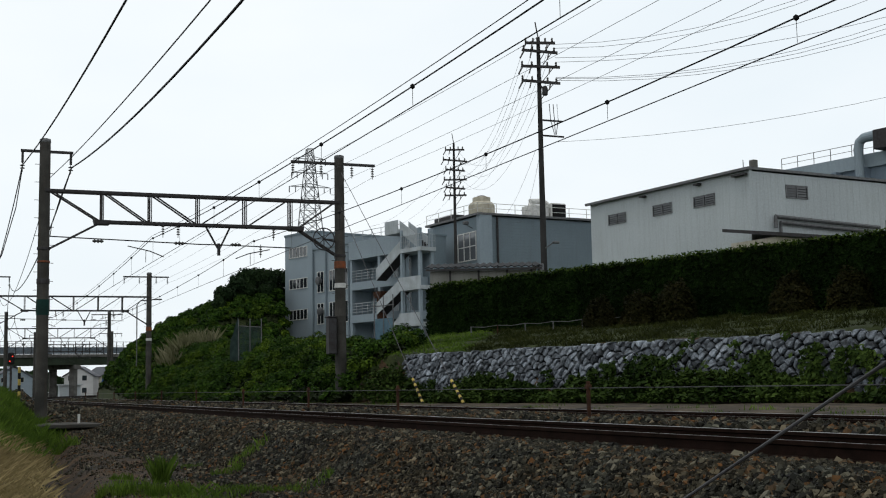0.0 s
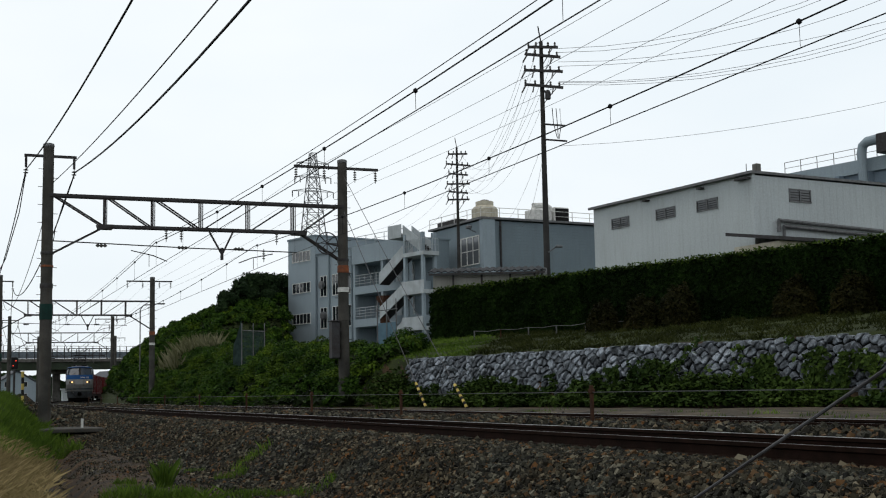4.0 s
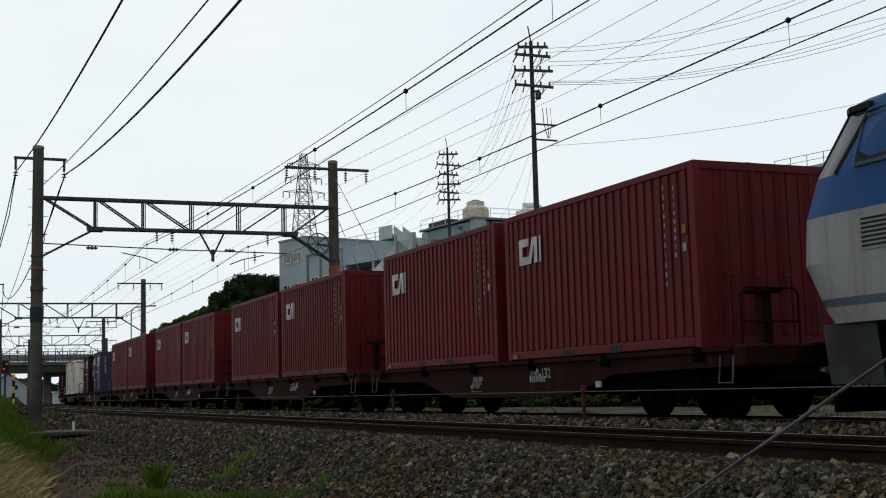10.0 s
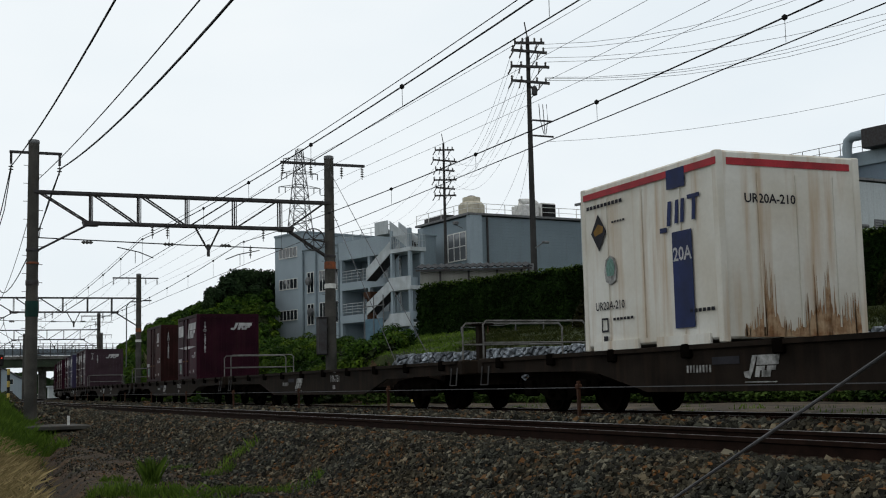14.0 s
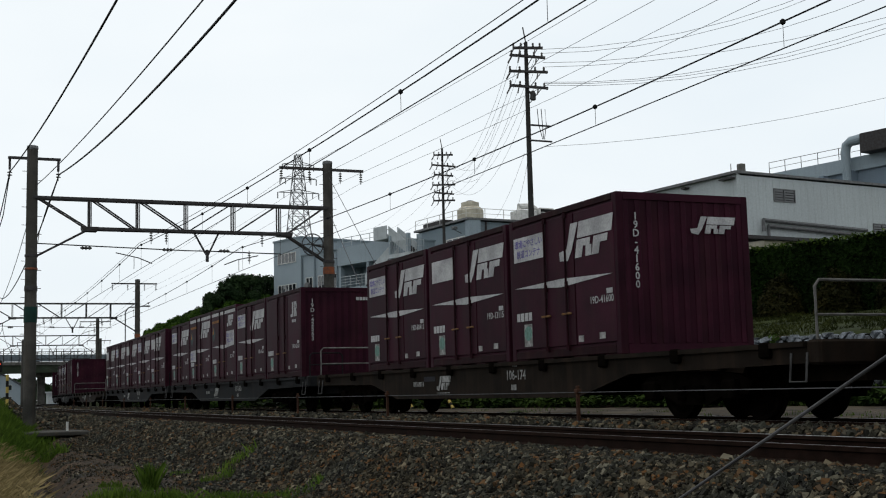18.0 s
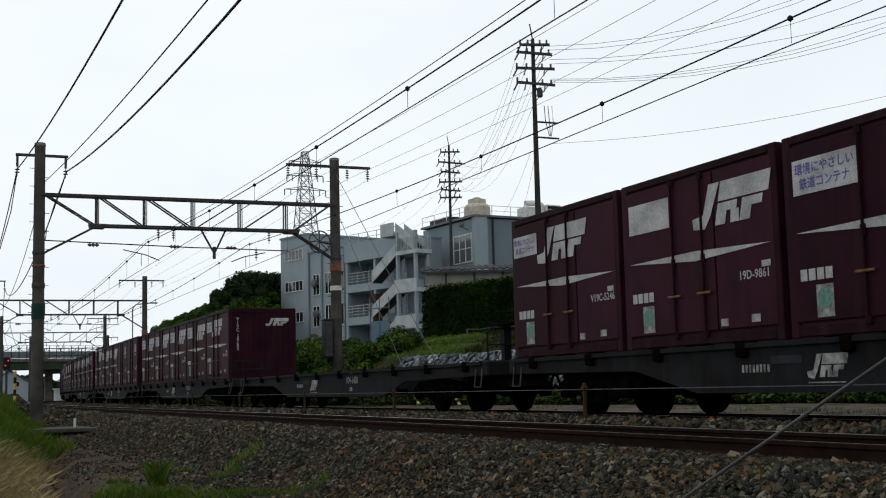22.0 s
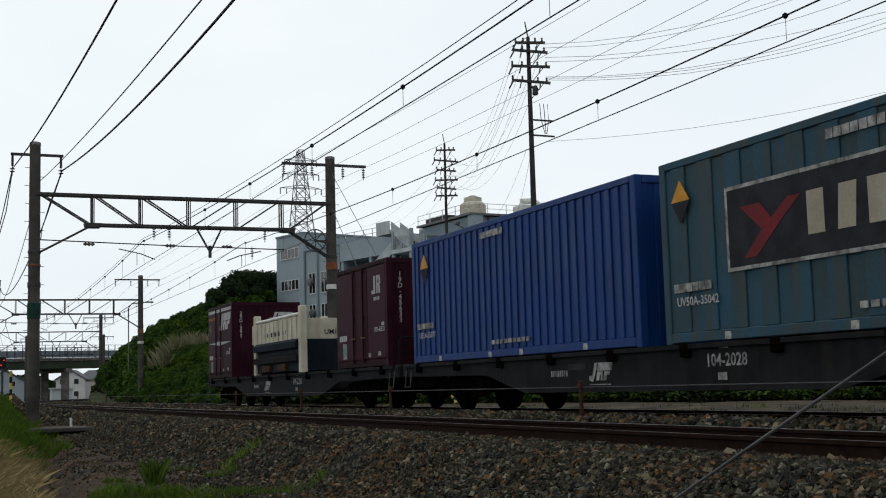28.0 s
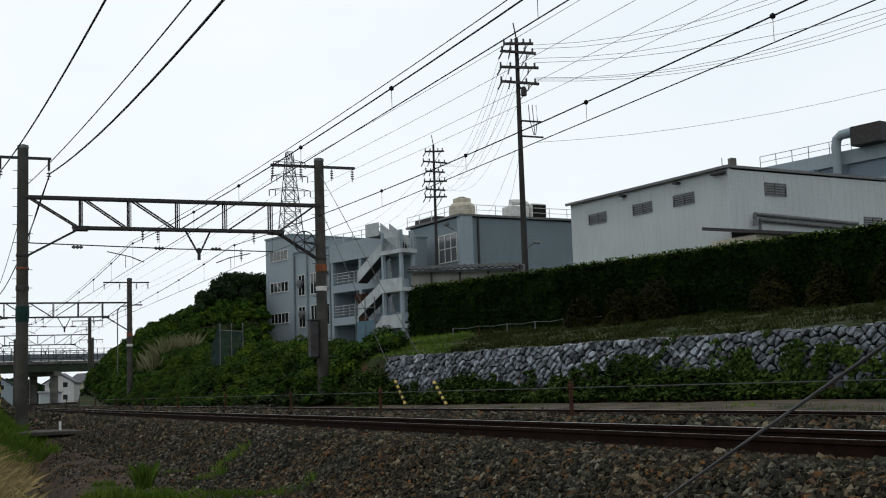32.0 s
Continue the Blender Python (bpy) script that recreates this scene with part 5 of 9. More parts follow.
def distant_woods():
    pts, nn = [], []
    r = random.Random(3)
    for k in range(16000):
        x = r.uniform(-160, 420)
        y = 335 + r.uniform(-20, 20) + 0.12 * abs(x)
        h = 4.2 + 2.6 * (noise.noise((x * 0.03, 0.3, 0)) + 0.6) + 2.0 * noise.noise((x * 0.15, 1.3, 0))
        pts.append((x, y, r.uniform(0, 1) ** 0.7 * h - 0.5))
        nn.append((0, -1, 0.3))
    return tagged(part("distant_woods", leaves("distant_woods", np.array(pts), np.array(nn), 1.6, "pine_leaf", 0.2, 0.8), None), "dark line of distant woods beyond the houses", "woods", kind="stuff")


distant_woods()


# ---------------------------------------------------------------- wall, hedge, plants
stone_wall()
hedge()
# infill layer whose dark colour paints the shade between the bushes
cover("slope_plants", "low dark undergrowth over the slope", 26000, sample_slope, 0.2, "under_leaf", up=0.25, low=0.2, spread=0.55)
bushes("slope_bushes", "rounded yellow-green bushes crowding the slope", 330, 43, 97, 10, 0.35, 0.85, 0.08, "hill_leaf", 11)
bushes("slope_vines", "deep green vine-covered bushes crowding the slope", 330, 43, 97, 10, 0.4, 0.95, 0.085, "vine_hill_leaf", 12)
bushes("hill_bushes", "dense green shrubs covering the hill", 480, 95, 140, 19, 0.5, 1.0, 0.15, "vine_hill_leaf", 13)
bushes("hill_scrub", "yellow-green scrub on the hill", 260, 95, 140, 19, 0.45, 0.9, 0.15, "hill_leaf", 14)
cover("wall_foot_plants", "green creepers and weeds growing against the foot of the stone wall", 36000, sample_foot, 0.1, "vine_leaf", up=0.25)


def creeper(s, top, wide):
    """Leaves that climb the face of the stone wall."""
    L = (WALL_B - WALL_A).length
    pts, nn = [], []
    d = (WALL_B - WALL_A).normalized()
    while len(pts) < int(1500 * wide):
        q, h = s + rng.normal(0, wide), rng.uniform(0, top)
        if noise.noise((q * 1.7, h * 1.5, 7.0)) + 0.4 * noise.noise((q * 5.0, h * 5.0, 2.0)) < 0.75 * (h / top) ** 1.5 - 0.3:
            continue
        p = point_on(WALL_A, WALL_B, q / L, -0.16 + 0.12 * h - rng.uniform(0, 0.14))
        pts.append((p.x, p.y, h - 0.1))
        nn.append((d.y, -d.x, 0.3))
    return tagged(part("wall_creeper", leaves("wall_creeper", np.array(pts), np.array(nn), 0.095, "vine_leaf", 0.3, 0.6), None), "leafy green creeper climbing the stone wall", "creeper", "wall creepers")


for s, top, wide in ((5.0, 0.8, 1.5), (8.5, 1.0, 1.3), (11.5, 1.1, 0.9), (13.7, 1.85, 0.7), (17.0, 1.6, 0.6), (18.7, 1.8, 0.9), (20.8, 1.2, 0.9), (23.5, 1.05, 1.2)):
    creeper(s, top, wide)


def shrub(x, y, r, h, material="hedge_leaf", label="rounded dark shrub in front of the hedge", count=3600, size=0.065):
    t = thing("shrub", label, "shrub", "shrubs")
    z = height(x, y)
    g = rng.normal(0, 1, (count, 3))
    g /= np.linalg.norm(g, axis=1)[:, None]
    g[:, 2] = np.abs(g[:, 2])
    k = np.array([1 + 0.28 * noise.noise((a * 2.3 + x, b * 2.3, c * 2.3)) for a, b, c in g]) * rng.uniform(0.82, 1.04, count)
    p = g * k[:, None] * np.array([r, r, h]) + np.array([x, y, z])
    part("foliage", leaves("foliage", p, g, size, material, 0.2, 0.6), None, t)
    part("stem", Mesh().tube([(x, y, z - 0.1), (x + 0.05, y, z + h * 0.7)], 0.06, 6, 0.03), "bark", t)
    return t


MAT["shrub_leaf"] = leaf_material("dark_shrub_leaf", (0.004, 0.006, 0.0012), (0.030, 0.026, 0.007))
for x, y, r, h in ((22.75, 39.5, 0.6, 1.15), (23.5, 38.0, 0.68, 1.2), (24.4, 37.0, 0.75, 1.4), (26.2, 32.9, 0.75, 1.3), (27.2, 31.2, 0.75, 1.3), (28.3, 29.6, 0.75, 1.35)):
    shrub(x, y, r, h, "shrub_leaf")
shrub(24.2, 55.6, 1.0, 4.0, "hill_leaf", "loose green bush beside the shed behind the hedge", 1500, 0.16)


def tree(x, y, h, r, seed):
    """A tree with limbs and an uneven crown of leaf clumps."""
    q = random.Random(seed)
    z = height(x, y)
    t = thing("tree", "dark evergreen tree with an uneven crown on the hilltop", "tree", "hilltop trees")
    part("trunk", Mesh().tube([(x, y, z - 0.3), (x + 0.1, y, z + h * 0.4), (x - 0.1, y, z + h * 0.8)], 0.22, 8, 0.08), "bark", t)
    pts, nn = [], []
    for k in range(15):
        a, e = q.uniform(0, 6.28), q.uniform(0.25, 1.0)
        rr = r * q.uniform(0.3, 0.95) * (1.2 - 0.7 * e)
        c = Vector((x + math.cos(a) * rr, y + math.sin(a) * rr, z + h * e))
        part("limb", Mesh().tube([(x, y, z + h * e * 0.7), c], 0.07, 5, 0.02), "bark", t)
        for j in range(330):
            v = Vector((q.gauss(0, 1), q.gauss(0, 1), q.gauss(0, 0.75))).normalized() * r * 0.42 * q.uniform(0.6, 1.0)
            pts.append(tuple(c + v))
            nn.append(tuple(v.normalized()))
    part("crown", leaves("crown", np.array(pts), np.array(nn), 0.2, "pine_leaf", 0.2, 0.5), None, t)
    return t


for k, (x, y, h, r) in enumerate(((27.0, 121, 1.9, 1.4), (28.6, 122.5, 2.5, 1.8), (30.4, 124, 2.9, 2.0), (32.4, 127, 2.8, 2.1), (34.4, 130, 2.8, 2.2))):
    tree(x, y, h, r, k)


def tuft(name, label, spots, blades, length, material, width=0.012, group="", kind="", spread=0.25, category="grass"):
    """Bent grass blades round the given spots: (x, y, radius, share of the length)."""
    v, f = [], []
    for x0, y0, rad, k in spots:
        for b in range(blades):
            a = rng.uniform(0, 2 * math.pi)
            q = rad * math.sqrt(rng.uniform())
            x, y = x0 + q * math.cos(a), y0 + q * math.sin(a)
            z = height(x, y) - 0.02
            h = length * k * rng.uniform(0.5, 1.2)
            lx, ly = rng.normal(0, spread, 2) * h
            c, s = math.cos(a) * width, math.sin(a) * width
            i = len(v)
            v += [(x - c, y - s, z), (x + c, y + s, z), (x + lx * 0.4 + c * 0.7, y + ly * 0.4 + s * 0.7, z + h * 0.6), (x + lx, y + ly, z + h)]
            f += [(i, i + 1, i + 2), (i, i + 2, i + 3)]
    return tagged(part(name, raw_mesh(name, v, f, material), None), label, category, group, kind)


def on_bank(n, y0, y1, inset):
    out = []
    for k in range(n):
        y = y0 + (y1 - y0) * rng.uniform()
        out.append((1.6 + (y - 17) * 0.073 - 0.4 - inset * rng.uniform() ** 1.3 + 0.15 * rng.normal(), y, 0.35, rng.uniform(0.6, 1.2)))
    return out


tuft("bank_grass", "green grass and weeds on the bank beside the ditch", on_bank(420, 26, 52, 3.0), 44, 0.26, "grass", 0.006, kind="stuff", spread=0.35)
tuft("dry_bank_grass", "dry straw-coloured grass along the bank", on_bank(520, 8, 31, 2.0), 52, 0.17, "dry_grass", 0.0036, kind="stuff", spread=0.8)
tuft("ditch_weeds", "green weeds round the foot of the gantry pole", [(2.5 + 1.0 * rng.uniform(), 34 + 8 * rng.uniform(), 0.35, rng.uniform(0.5, 1.1)) for k in range(60)], 40, 0.34, "grass", 0.008, kind="stuff", spread=0.4)
tuft("weeds", "green weeds at the foot of the ballast", [(2.6 + 0.9 * rng.uniform(), 15.2 + 2.0 * rng.uniform(), 0.3, rng.uniform(0.4, 1.0)) for k in range(30)], 26, 0.16, "grass", 0.005, kind="stuff", spread=0.5)


def terrace_spots(n, s0, s1):
    out = []
    for k in range(n):
        s, f = s0 + (s1 - s0) * rng.uniform(), rng.uniform()
        a, b = point_on(WALL_A, WALL_B, s, 0.75), point_on(HEDGE_A, HEDGE_B, s, 0.1)
        p = a + (b - a) * f
        out.append((p.x, p.y, 0.35, rng.uniform(0.4, 1.1)))
    return out


tuft("terrace_grass", "rough dull grass on the terrace below the hedge", terrace_spots(900, 0.1, 0.75), 30, 0.17, "terrace_blade", 0.014, kind="stuff", spread=0.6)
tuft("terrace_lawn", "bright green grass at the end of the terrace", [(p[0] - 0.6, p[1] + 1.5, 0.5, 0.8) for p in terrace_spots(420, -0.22, 0.14)], 40, 0.16, "grass", 0.014, kind="stuff", spread=0.6)
for x, y, r, k in ((4.46, 19.8, 0.3, 0.5), (4.93, 20.4, 0.35, 0.6), (3.89, 16.6, 0.25, 0.4), (4.04, 16.2, 0.3, 0.45), (2.33, 17.4, 0.3, 0.7), (2.55, 16.9, 0.3, 0.8), (3.24, 19.0, 0.12, 1.3), (2.95, 16.6, 0.3, 0.7), (4.36, 16.0, 0.25, 0.4), (4.60, 15.6, 0.3, 0.5), (2.80, 20.0, 0.2, 0.4), (4.30, 22.0, 0.2, 0.35)):
    tuft("grass_tuft", "fresh green grass tuft on the bare ground", [(x, y, r, k)], 190, 0.30, "grass", 0.006, "grass tufts")
tuft("verge_weeds", "short weeds along the far edge of the ballast", [(13.2 + 1.8 * rng.uniform(), 8 + 38 * rng.uniform(), 0.3, rng.uniform(0.3, 0.8)) for k in range(70)], 20, 0.15, "grass", 0.009, kind="stuff")
tuft("plume_grass", "tall pale plume grass on the slope", [(16.6 + 3.6 * rng.uniform() + bend(y), y, 0.6, rng.uniform(0.7, 1.1)) for y in rng.uniform(96, 104, 46)], 70, 1.7, "plume", 0.006, kind="stuff", spread=0.3)


# ---------------------------------------------------------------- ballast stones
def stones():
    spots = []
    def scatter(n, u0, u1, y0, y1, r0, r1):
        u, y = rng.uniform(u0, u1, n), y0 + (y1 - y0) * rng.uniform(0, 1, n) ** 1.25
        spots.append(np.stack([u, y, rng.uniform(r0, r1, n)], 1))
    scatter(46000, 3.9, 6.5, 3.5, 17, 0.013, 0.032)
    scatter(38000, 3.9, 6.5, 15, 48, 0.017, 0.038)
    scatter(14000, 6.3, 13.0, 4, 20, 0.024, 0.045)
    scatter(17000, 6.3, 13.1, 18, 60, 0.026, 0.052)
    scatter(9000, 3.9, 14.0, 48, 110, 0.04, 0.08)
    scatter(30000, 1.9, 4.6, 7, 40, 0.005, 0.022)
    q = np.concatenate(spots)
    rail = np.zeros(len(q), bool)
    for x in (NEAR_TRACK, FAR_TRACK):
        for s in (-0.5655, 0.5655):
            rail |= np.abs(q[:, 0] - x - s) < 0.10
    edge = (q[:, 0] > 4.4 + 0.3 * np.sin(q[:, 1] * 0.7)) | (rng.uniform(0, 1, len(q)) < 0.4)
    bare = (q[:, 0] < 4.2) & (np.array([noise.noise((a * 0.9, b * 0.22, 6.0)) for a, b in zip(q[:, 0], q[:, 1])]) > 0.1) & (rng.uniform(0, 1, len(q)) < 0.6)
    q = q[~rail & edge & ~bare]
    n = len(q)
    x = q[:, 0] + np.array([bend(v) for v in q[:, 1]])
    z = np.array([height(a, b) for a, b in zip(x, q[:, 1])]) + q[:, 2] * rng.uniform(0.0, 0.8, n)
    # crushed stone: sharp, uneven blocks
    ico = np.array([(a, b, c) for a in (-1, 1) for b in (-1, 1) for c in (-1, 1)], float) * 0.72
    tri = np.array([(0, 1, 3), (0, 3, 2), (4, 7, 5), (4, 6, 7), (0, 5, 1), (0, 4, 5), (2, 3, 7), (2, 7, 6), (0, 2, 6), (0, 6, 4), (1, 5, 7), (1, 7, 3)])
    sc = q[:, 2][:, None] * rng.uniform(0.5, 1.5, (n, 3))
    v = ico[None] * (1 + rng.uniform(-0.5, 0.35, (n, 8, 3))) * sc[:, None, :]
    ang = rng.uniform(0, 2 * math.pi, (n, 3))
    for ax, (i, j) in enumerate(((0, 1), (1, 2), (0, 2))):
        c, s = np.cos(ang[:, ax])[:, None], np.sin(ang[:, ax])[:, None]
        a, b = v[:, :, i] * c - v[:, :, j] * s, v[:, :, i] * s + v[:, :, j] * c
        v[:, :, i], v[:, :, j] = a, b
    v += np.stack([x, q[:, 1], z], 1)[:, None, :]
    f = (tri[None] + (np.arange(n) * 8)[:, None, None]).reshape(-1, 3)
    return tagged(part("ballast_stones", raw_mesh("ballast_stones", v.reshape(-1, 3), f, "stone"), None), "loose brown and grey crushed ballast stones", "ballast", kind="stuff")


def stone_material():
    m = bpy.data.materials.new("ballast_stone")
    m.use_nodes = True
    n, l = m.node_tree.nodes, m.node_tree.links
    p = n["Principled BSDF"]
    ge = n.new("ShaderNodeNewGeometry")
    r = n.new("ShaderNodeValToRGB")
    e = r.color_ramp.elements
    e[0].color, e[1].color = (0.007, 0.007, 0.006, 1), (0.15, 0.14, 0.105, 1)
    for pos, c in ((0.35, (0.018, 0.018, 0.013)), (0.6, (0.034, 0.034, 0.025)), (0.68, (0.046, 0.045, 0.033)), (0.76, (0.105, 0.054, 0.020)), (0.82, (0.046, 0.046, 0.036)), (0.94, (0.098, 0.094, 0.068))):
        k = e.new(pos)
        k.color = (*c, 1)
    l.new(ge.outputs["Random Per Island"], r.inputs["Fac"])
    tc = n.new("ShaderNodeTexCoord")
    nz = n.new("ShaderNodeTexNoise")
    nz.inputs["Scale"].default_value, nz.inputs["Detail"].default_value = 0.8, 3
    l.new(tc.outputs["Object"], nz.inputs["Vector"])
    mr = n.new("ShaderNodeMapRange")
    mr.inputs["From Min"].default_value, mr.inputs["From Max"].default_value = 0.35, 0.65
    l.new(nz.outputs["Fac"], mr.inputs["Value"])
    mx = n.new("ShaderNodeMix")
    mx.data_type, mx.blend_type = "RGBA", "MULTIPLY"
    rust = n.new("ShaderNodeValToRGB")
    rust.color_ramp.elements[0].color, rust.color_ramp.elements[1].color = (1.10, 0.94, 0.80, 1), (0.92, 0.96, 1.0, 1)
    l.new(mr.outputs["Result"], rust.inputs["Fac"])
    mx.inputs["Factor"].default_value = 1.0
    l.new(r.outputs["Color"], mx.inputs[6])
    l.new(rust.outputs["Color"], mx.inputs[7])
    l.new(mx.outputs[2], p.inputs["Base Color"])
    p.inputs["Roughness"].default_value = 0.85
    p.inputs["Specular IOR Level"].default_value = 0.15
    return m


MAT["stone"] = stone_material()
stones()


# ---------------------------------------------------------------- small things beside the track
def low_fence():
    t = thing("low_wire_fence", "low fence of rusty posts and two thin wires between the tracks", "fence")
    ys = [-6.5, 1.2, 8.9, 16.3, 24.5, 31.2, 38.5, 46, 53.5, 61, 69, 77, 85]
    for y in ys:
        x = 9.14 + bend(y)
        p = part("post", Mesh().box(x - 0.026, x + 0.026, y - 0.026, y + 0.026, -0.35, 0.5, 0.008), "rust", t, "rusty square post")
        part("collar", Mesh().box(x - 0.042, x + 0.042, y - 0.042, y + 0.042, 0.38, 0.45, 0.008), "rust", p)
    part("wire", strip([(-0.006, 0.42), (0.006, 0.42), (0.006, 0.432), (-0.006, 0.432)], 9.14, -6.5, 85), "wire_grey", t)
    return t


low_fence()


def guy(y, top, label):
    t = thing("guy_wire", label, "guy wire", "guy wires")
    a, b = Vector((14.48, y, -0.2)), Vector((14.48, 44.8, top))
    part("wire", Mesh().tube([a, b], 0.012, 5), "wire_grey", t)
    d = (b - a).normalized()
    for k in range(10):
        part("guard_band", Mesh().tube([a + d * (0.12 + 0.125 * k), a + d * (0.245 + 0.125 * k)], 0.045, 10), "yellow_paint" if k % 2 else "black_paint", t, "yellow band of the guard" if k % 2 else "black band of the guard")
    part("foot", Mesh().box(14.2, 14.76, y - 0.2, y + 0.2, -0.35, -0.12, 0.03), "white_paint", t)
    return t


guy(36.4, 7.4, "guy wire of the gantry pole with a yellow-black guard")
guy(33.1, 8.8, "guy wire of the gantry pole with a yellow-black guard")
st = thing("stay_wire", "thick dark stay cable slanting up from the ballast", "stay")
part("cable", Mesh().tube([(3.5, 6.75, -0.75), (3.5, 3.86, 0.52), (3.5, -5.0, 4.45)], 0.0085, 8), "wire_grey", st)
part("anchor", Mesh().tube([(3.5, 6.7, -0.95), (3.5, 6.72, -0.72)], 0.03, 8), "rust", st)


def signal():
    t = thing("railway_signal", "small railway signal with two red lamps on a dark post", "railway signal")
    x, y = 4.05, 72.0
    part("post", Mesh().tube([(x, y, -0.8), (x, y, 2.3)], 0.06, 8), "steel_dark", t)
    hd = part("head", Mesh().box(x - 0.18, x + 0.18, y - 0.1, y + 0.1, 2.1, 2.75, 0.05), "black_paint", t)
    for dx, dz in ((-0.07, 2.28), (0.07, 2.55)):
        part("lens", Mesh().lathe([(0.01, 0), (0.035, 0), (0.035, 0.03), (0.01, 0.04)], (x + dx, y - 0.14, dz), "y", 10), "red_lamp", hd, "glowing red lamp")
    s = thing("striped_post", "thin post with yellow and black bands beside the track", "post")
    for k in range(8):
        part("band", Mesh().tube([(4.0, 64.0, -0.6 + 0.3 * k), (4.0, 64.0, -0.3 + 0.3 * k)], 0.07, 8), "yellow_paint" if k % 2 else "black_paint", s)
    return t


signal()


def culvert():
    t = thing("culvert", "flat concrete slab over a dark drain beside the gantry pole", "culvert")
    part("slab", Mesh().box(3.0, 5.1, 39.2, 42.0, -0.60, -0.48, 0.02), "pole_concrete", t, "flat grey concrete slab")
    part("side_wall", Mesh().box(3.05, 3.2, 39.4, 42.0, -1.4, -0.62), "concrete", t)
    part("side_wall", Mesh().box(4.9, 5.05, 39.4, 42.0, -1.4, -0.62), "concrete", t)
    # near-black sheet added to paint the darkness inside the drain
    part("back", Mesh().box(3.2, 4.9, 40.6, 40.8, -1.4, -0.62), "drain_shade", t)
    m = tagged(part("marker_stub", Mesh().tube([(4.35, 40.6, -0.48), (4.35, 40.6, -0.2)], 0.04, 8), "white_paint"), "small white marker stub on the concrete slab", "marker")
    return t


MAT["drain_shade"] = paint("painted_drain_shade", (0.008, 0.008, 0.008), 0.9)
culvert()
b = thing("relay_box", "dark metal relay box clamped to the gantry pole", "relay box")
part("case", Mesh().box(13.92, 14.24, 44.7, 45.1, 1.75, 3.15, 0.03), "steel_dark", b)
part("lid", Mesh().box(13.89, 14.25, 44.66, 45.14, 3.15, 3.2, 0.02), "steel_dark", b)
part("clamp", Mesh().box(14.2, 14.32, 44.8, 45.0, 2.0, 2.08).box(14.2, 14.32, 44.8, 45.0, 2.8, 2.88), "steel_dark", b)


def rope_fence():
    t = thing("rope_fence", "row of short pale posts with a sagging rope below the hedge", "fence")
    pts = [(20.5, 46.2), (21.0, 44.7), (21.5, 43.2), (22.0, 41.8), (22.5, 40.4), (23.3, 38.3)]
    ends = []
    for k, (x, y) in enumerate(pts):
        z = height(x, y)
        part("post", Mesh().tube([(x, y, z - 0.1), (x, y, z + 0.36)], 0.03, 6), "rust" if k == 1 else "galv", t)
        ends.append(Vector((x, y, z + 0.35)))
    for a, c in zip(ends, ends[1:]):
        part("rope", Mesh().tube([a, (a + c) / 2 - Vector((0, 0, 0.05)), c], 0.012, 5), "galv", t)
    return t


rope_fence()
pg = thing("net_screen", "green net screen on a steel pipe frame standing in the bushes", "net screen", m=pose(16.35, 70.0, -0.2, 0, 0, -18))
for x in (0, 0.65, 1.3):
    part("post", Mesh().tube([(x, 0, 1.5), (x, 0, 4.75)], 0.028, 6), "galv", pg, "thin steel post")
part("bar", Mesh().tube([(0, 0, 4.35), (1.3, 0, 4.25)], 0.025, 6), "galv", pg)
net = Mesh()
for k in range(20):
    net.beam((k * 1.3 / 19, 0.03, 2.0), (k * 1.3 / 19, 0.03, 4.3), 0.028)
for k in range(33):
    net.beam((0, 0.03, 2.0 + k * 2.3 / 32), (1.3, 0.03, 2.0 + k * 2.3 / 32), 0.028)
part("net", net, "net_green", pg, "dark green netting")
side = Mesh()
for k in range(22):
    side.beam((-0.05 - k * 0.025, 0.1 + k * 0.04, 2.0), (-0.05 - k * 0.025, 0.1 + k * 0.04, 4.9 - k * 0.075), 0.026)
for k in range(30):
    side.beam((-0.05, 0.1, 2.0 + k * 0.08), (-0.55, 0.95, 2.0 + k * 0.055), 0.026)
part("net", side, "net_green", pg, "slanting side of the netting")
lp = thing("street_lamp", "slim street lamp with a curved arm on the hill road", "street lamp")
part("pole", Mesh().tube([(16.9, 112, 1.0), (16.9, 112, 8.2), (17.2, 112, 8.6), (18.6, 112, 8.75)], 0.06, 6), "galv", lp)
part("lamp_head", Mesh().box(18.4, 19.1, 111.85, 112.15, 8.68, 8.8, 0.03), "galv", lp)


# ---------------------------------------------------------------- the train
SPEED, TIME_0, FRONT_0 = 23.5, 8.5, 29.6  # metres a second; the front of the engine stands at FRONT_0 at TIME_0


def on_line(d, length, t):
    """The pose of a vehicle whose front is d metres behind the front of the train at t seconds."""
    s = FRONT_0 - SPEED * (t - TIME_0) + d
    a, b = along(s), along(s + length)
    pa, pb = Vector((FAR_TRACK + bend(a), a, RAIL_TOP)), Vector((FAR_TRACK + bend(b), b, RAIL_TOP))
    turn = -math.atan2(pb.x - pa.x, pb.y - pa.y)
    return Matrix.Translation(pa) @ Matrix.Rotation(turn, 4, "Z")


RIDERS = []  # what moves: thing, front of its vehicle, the vehicle's length, its place on the vehicle


def ride(ob, d, length, place=None):
    RIDERS.append((ob, d, length, place or Matrix()))
    return ob


def motions():
    for ob, d, length, place in RIDERS:
        walk(ob, [(t, on_line(d, length, t) @ place) for t in range(33)])


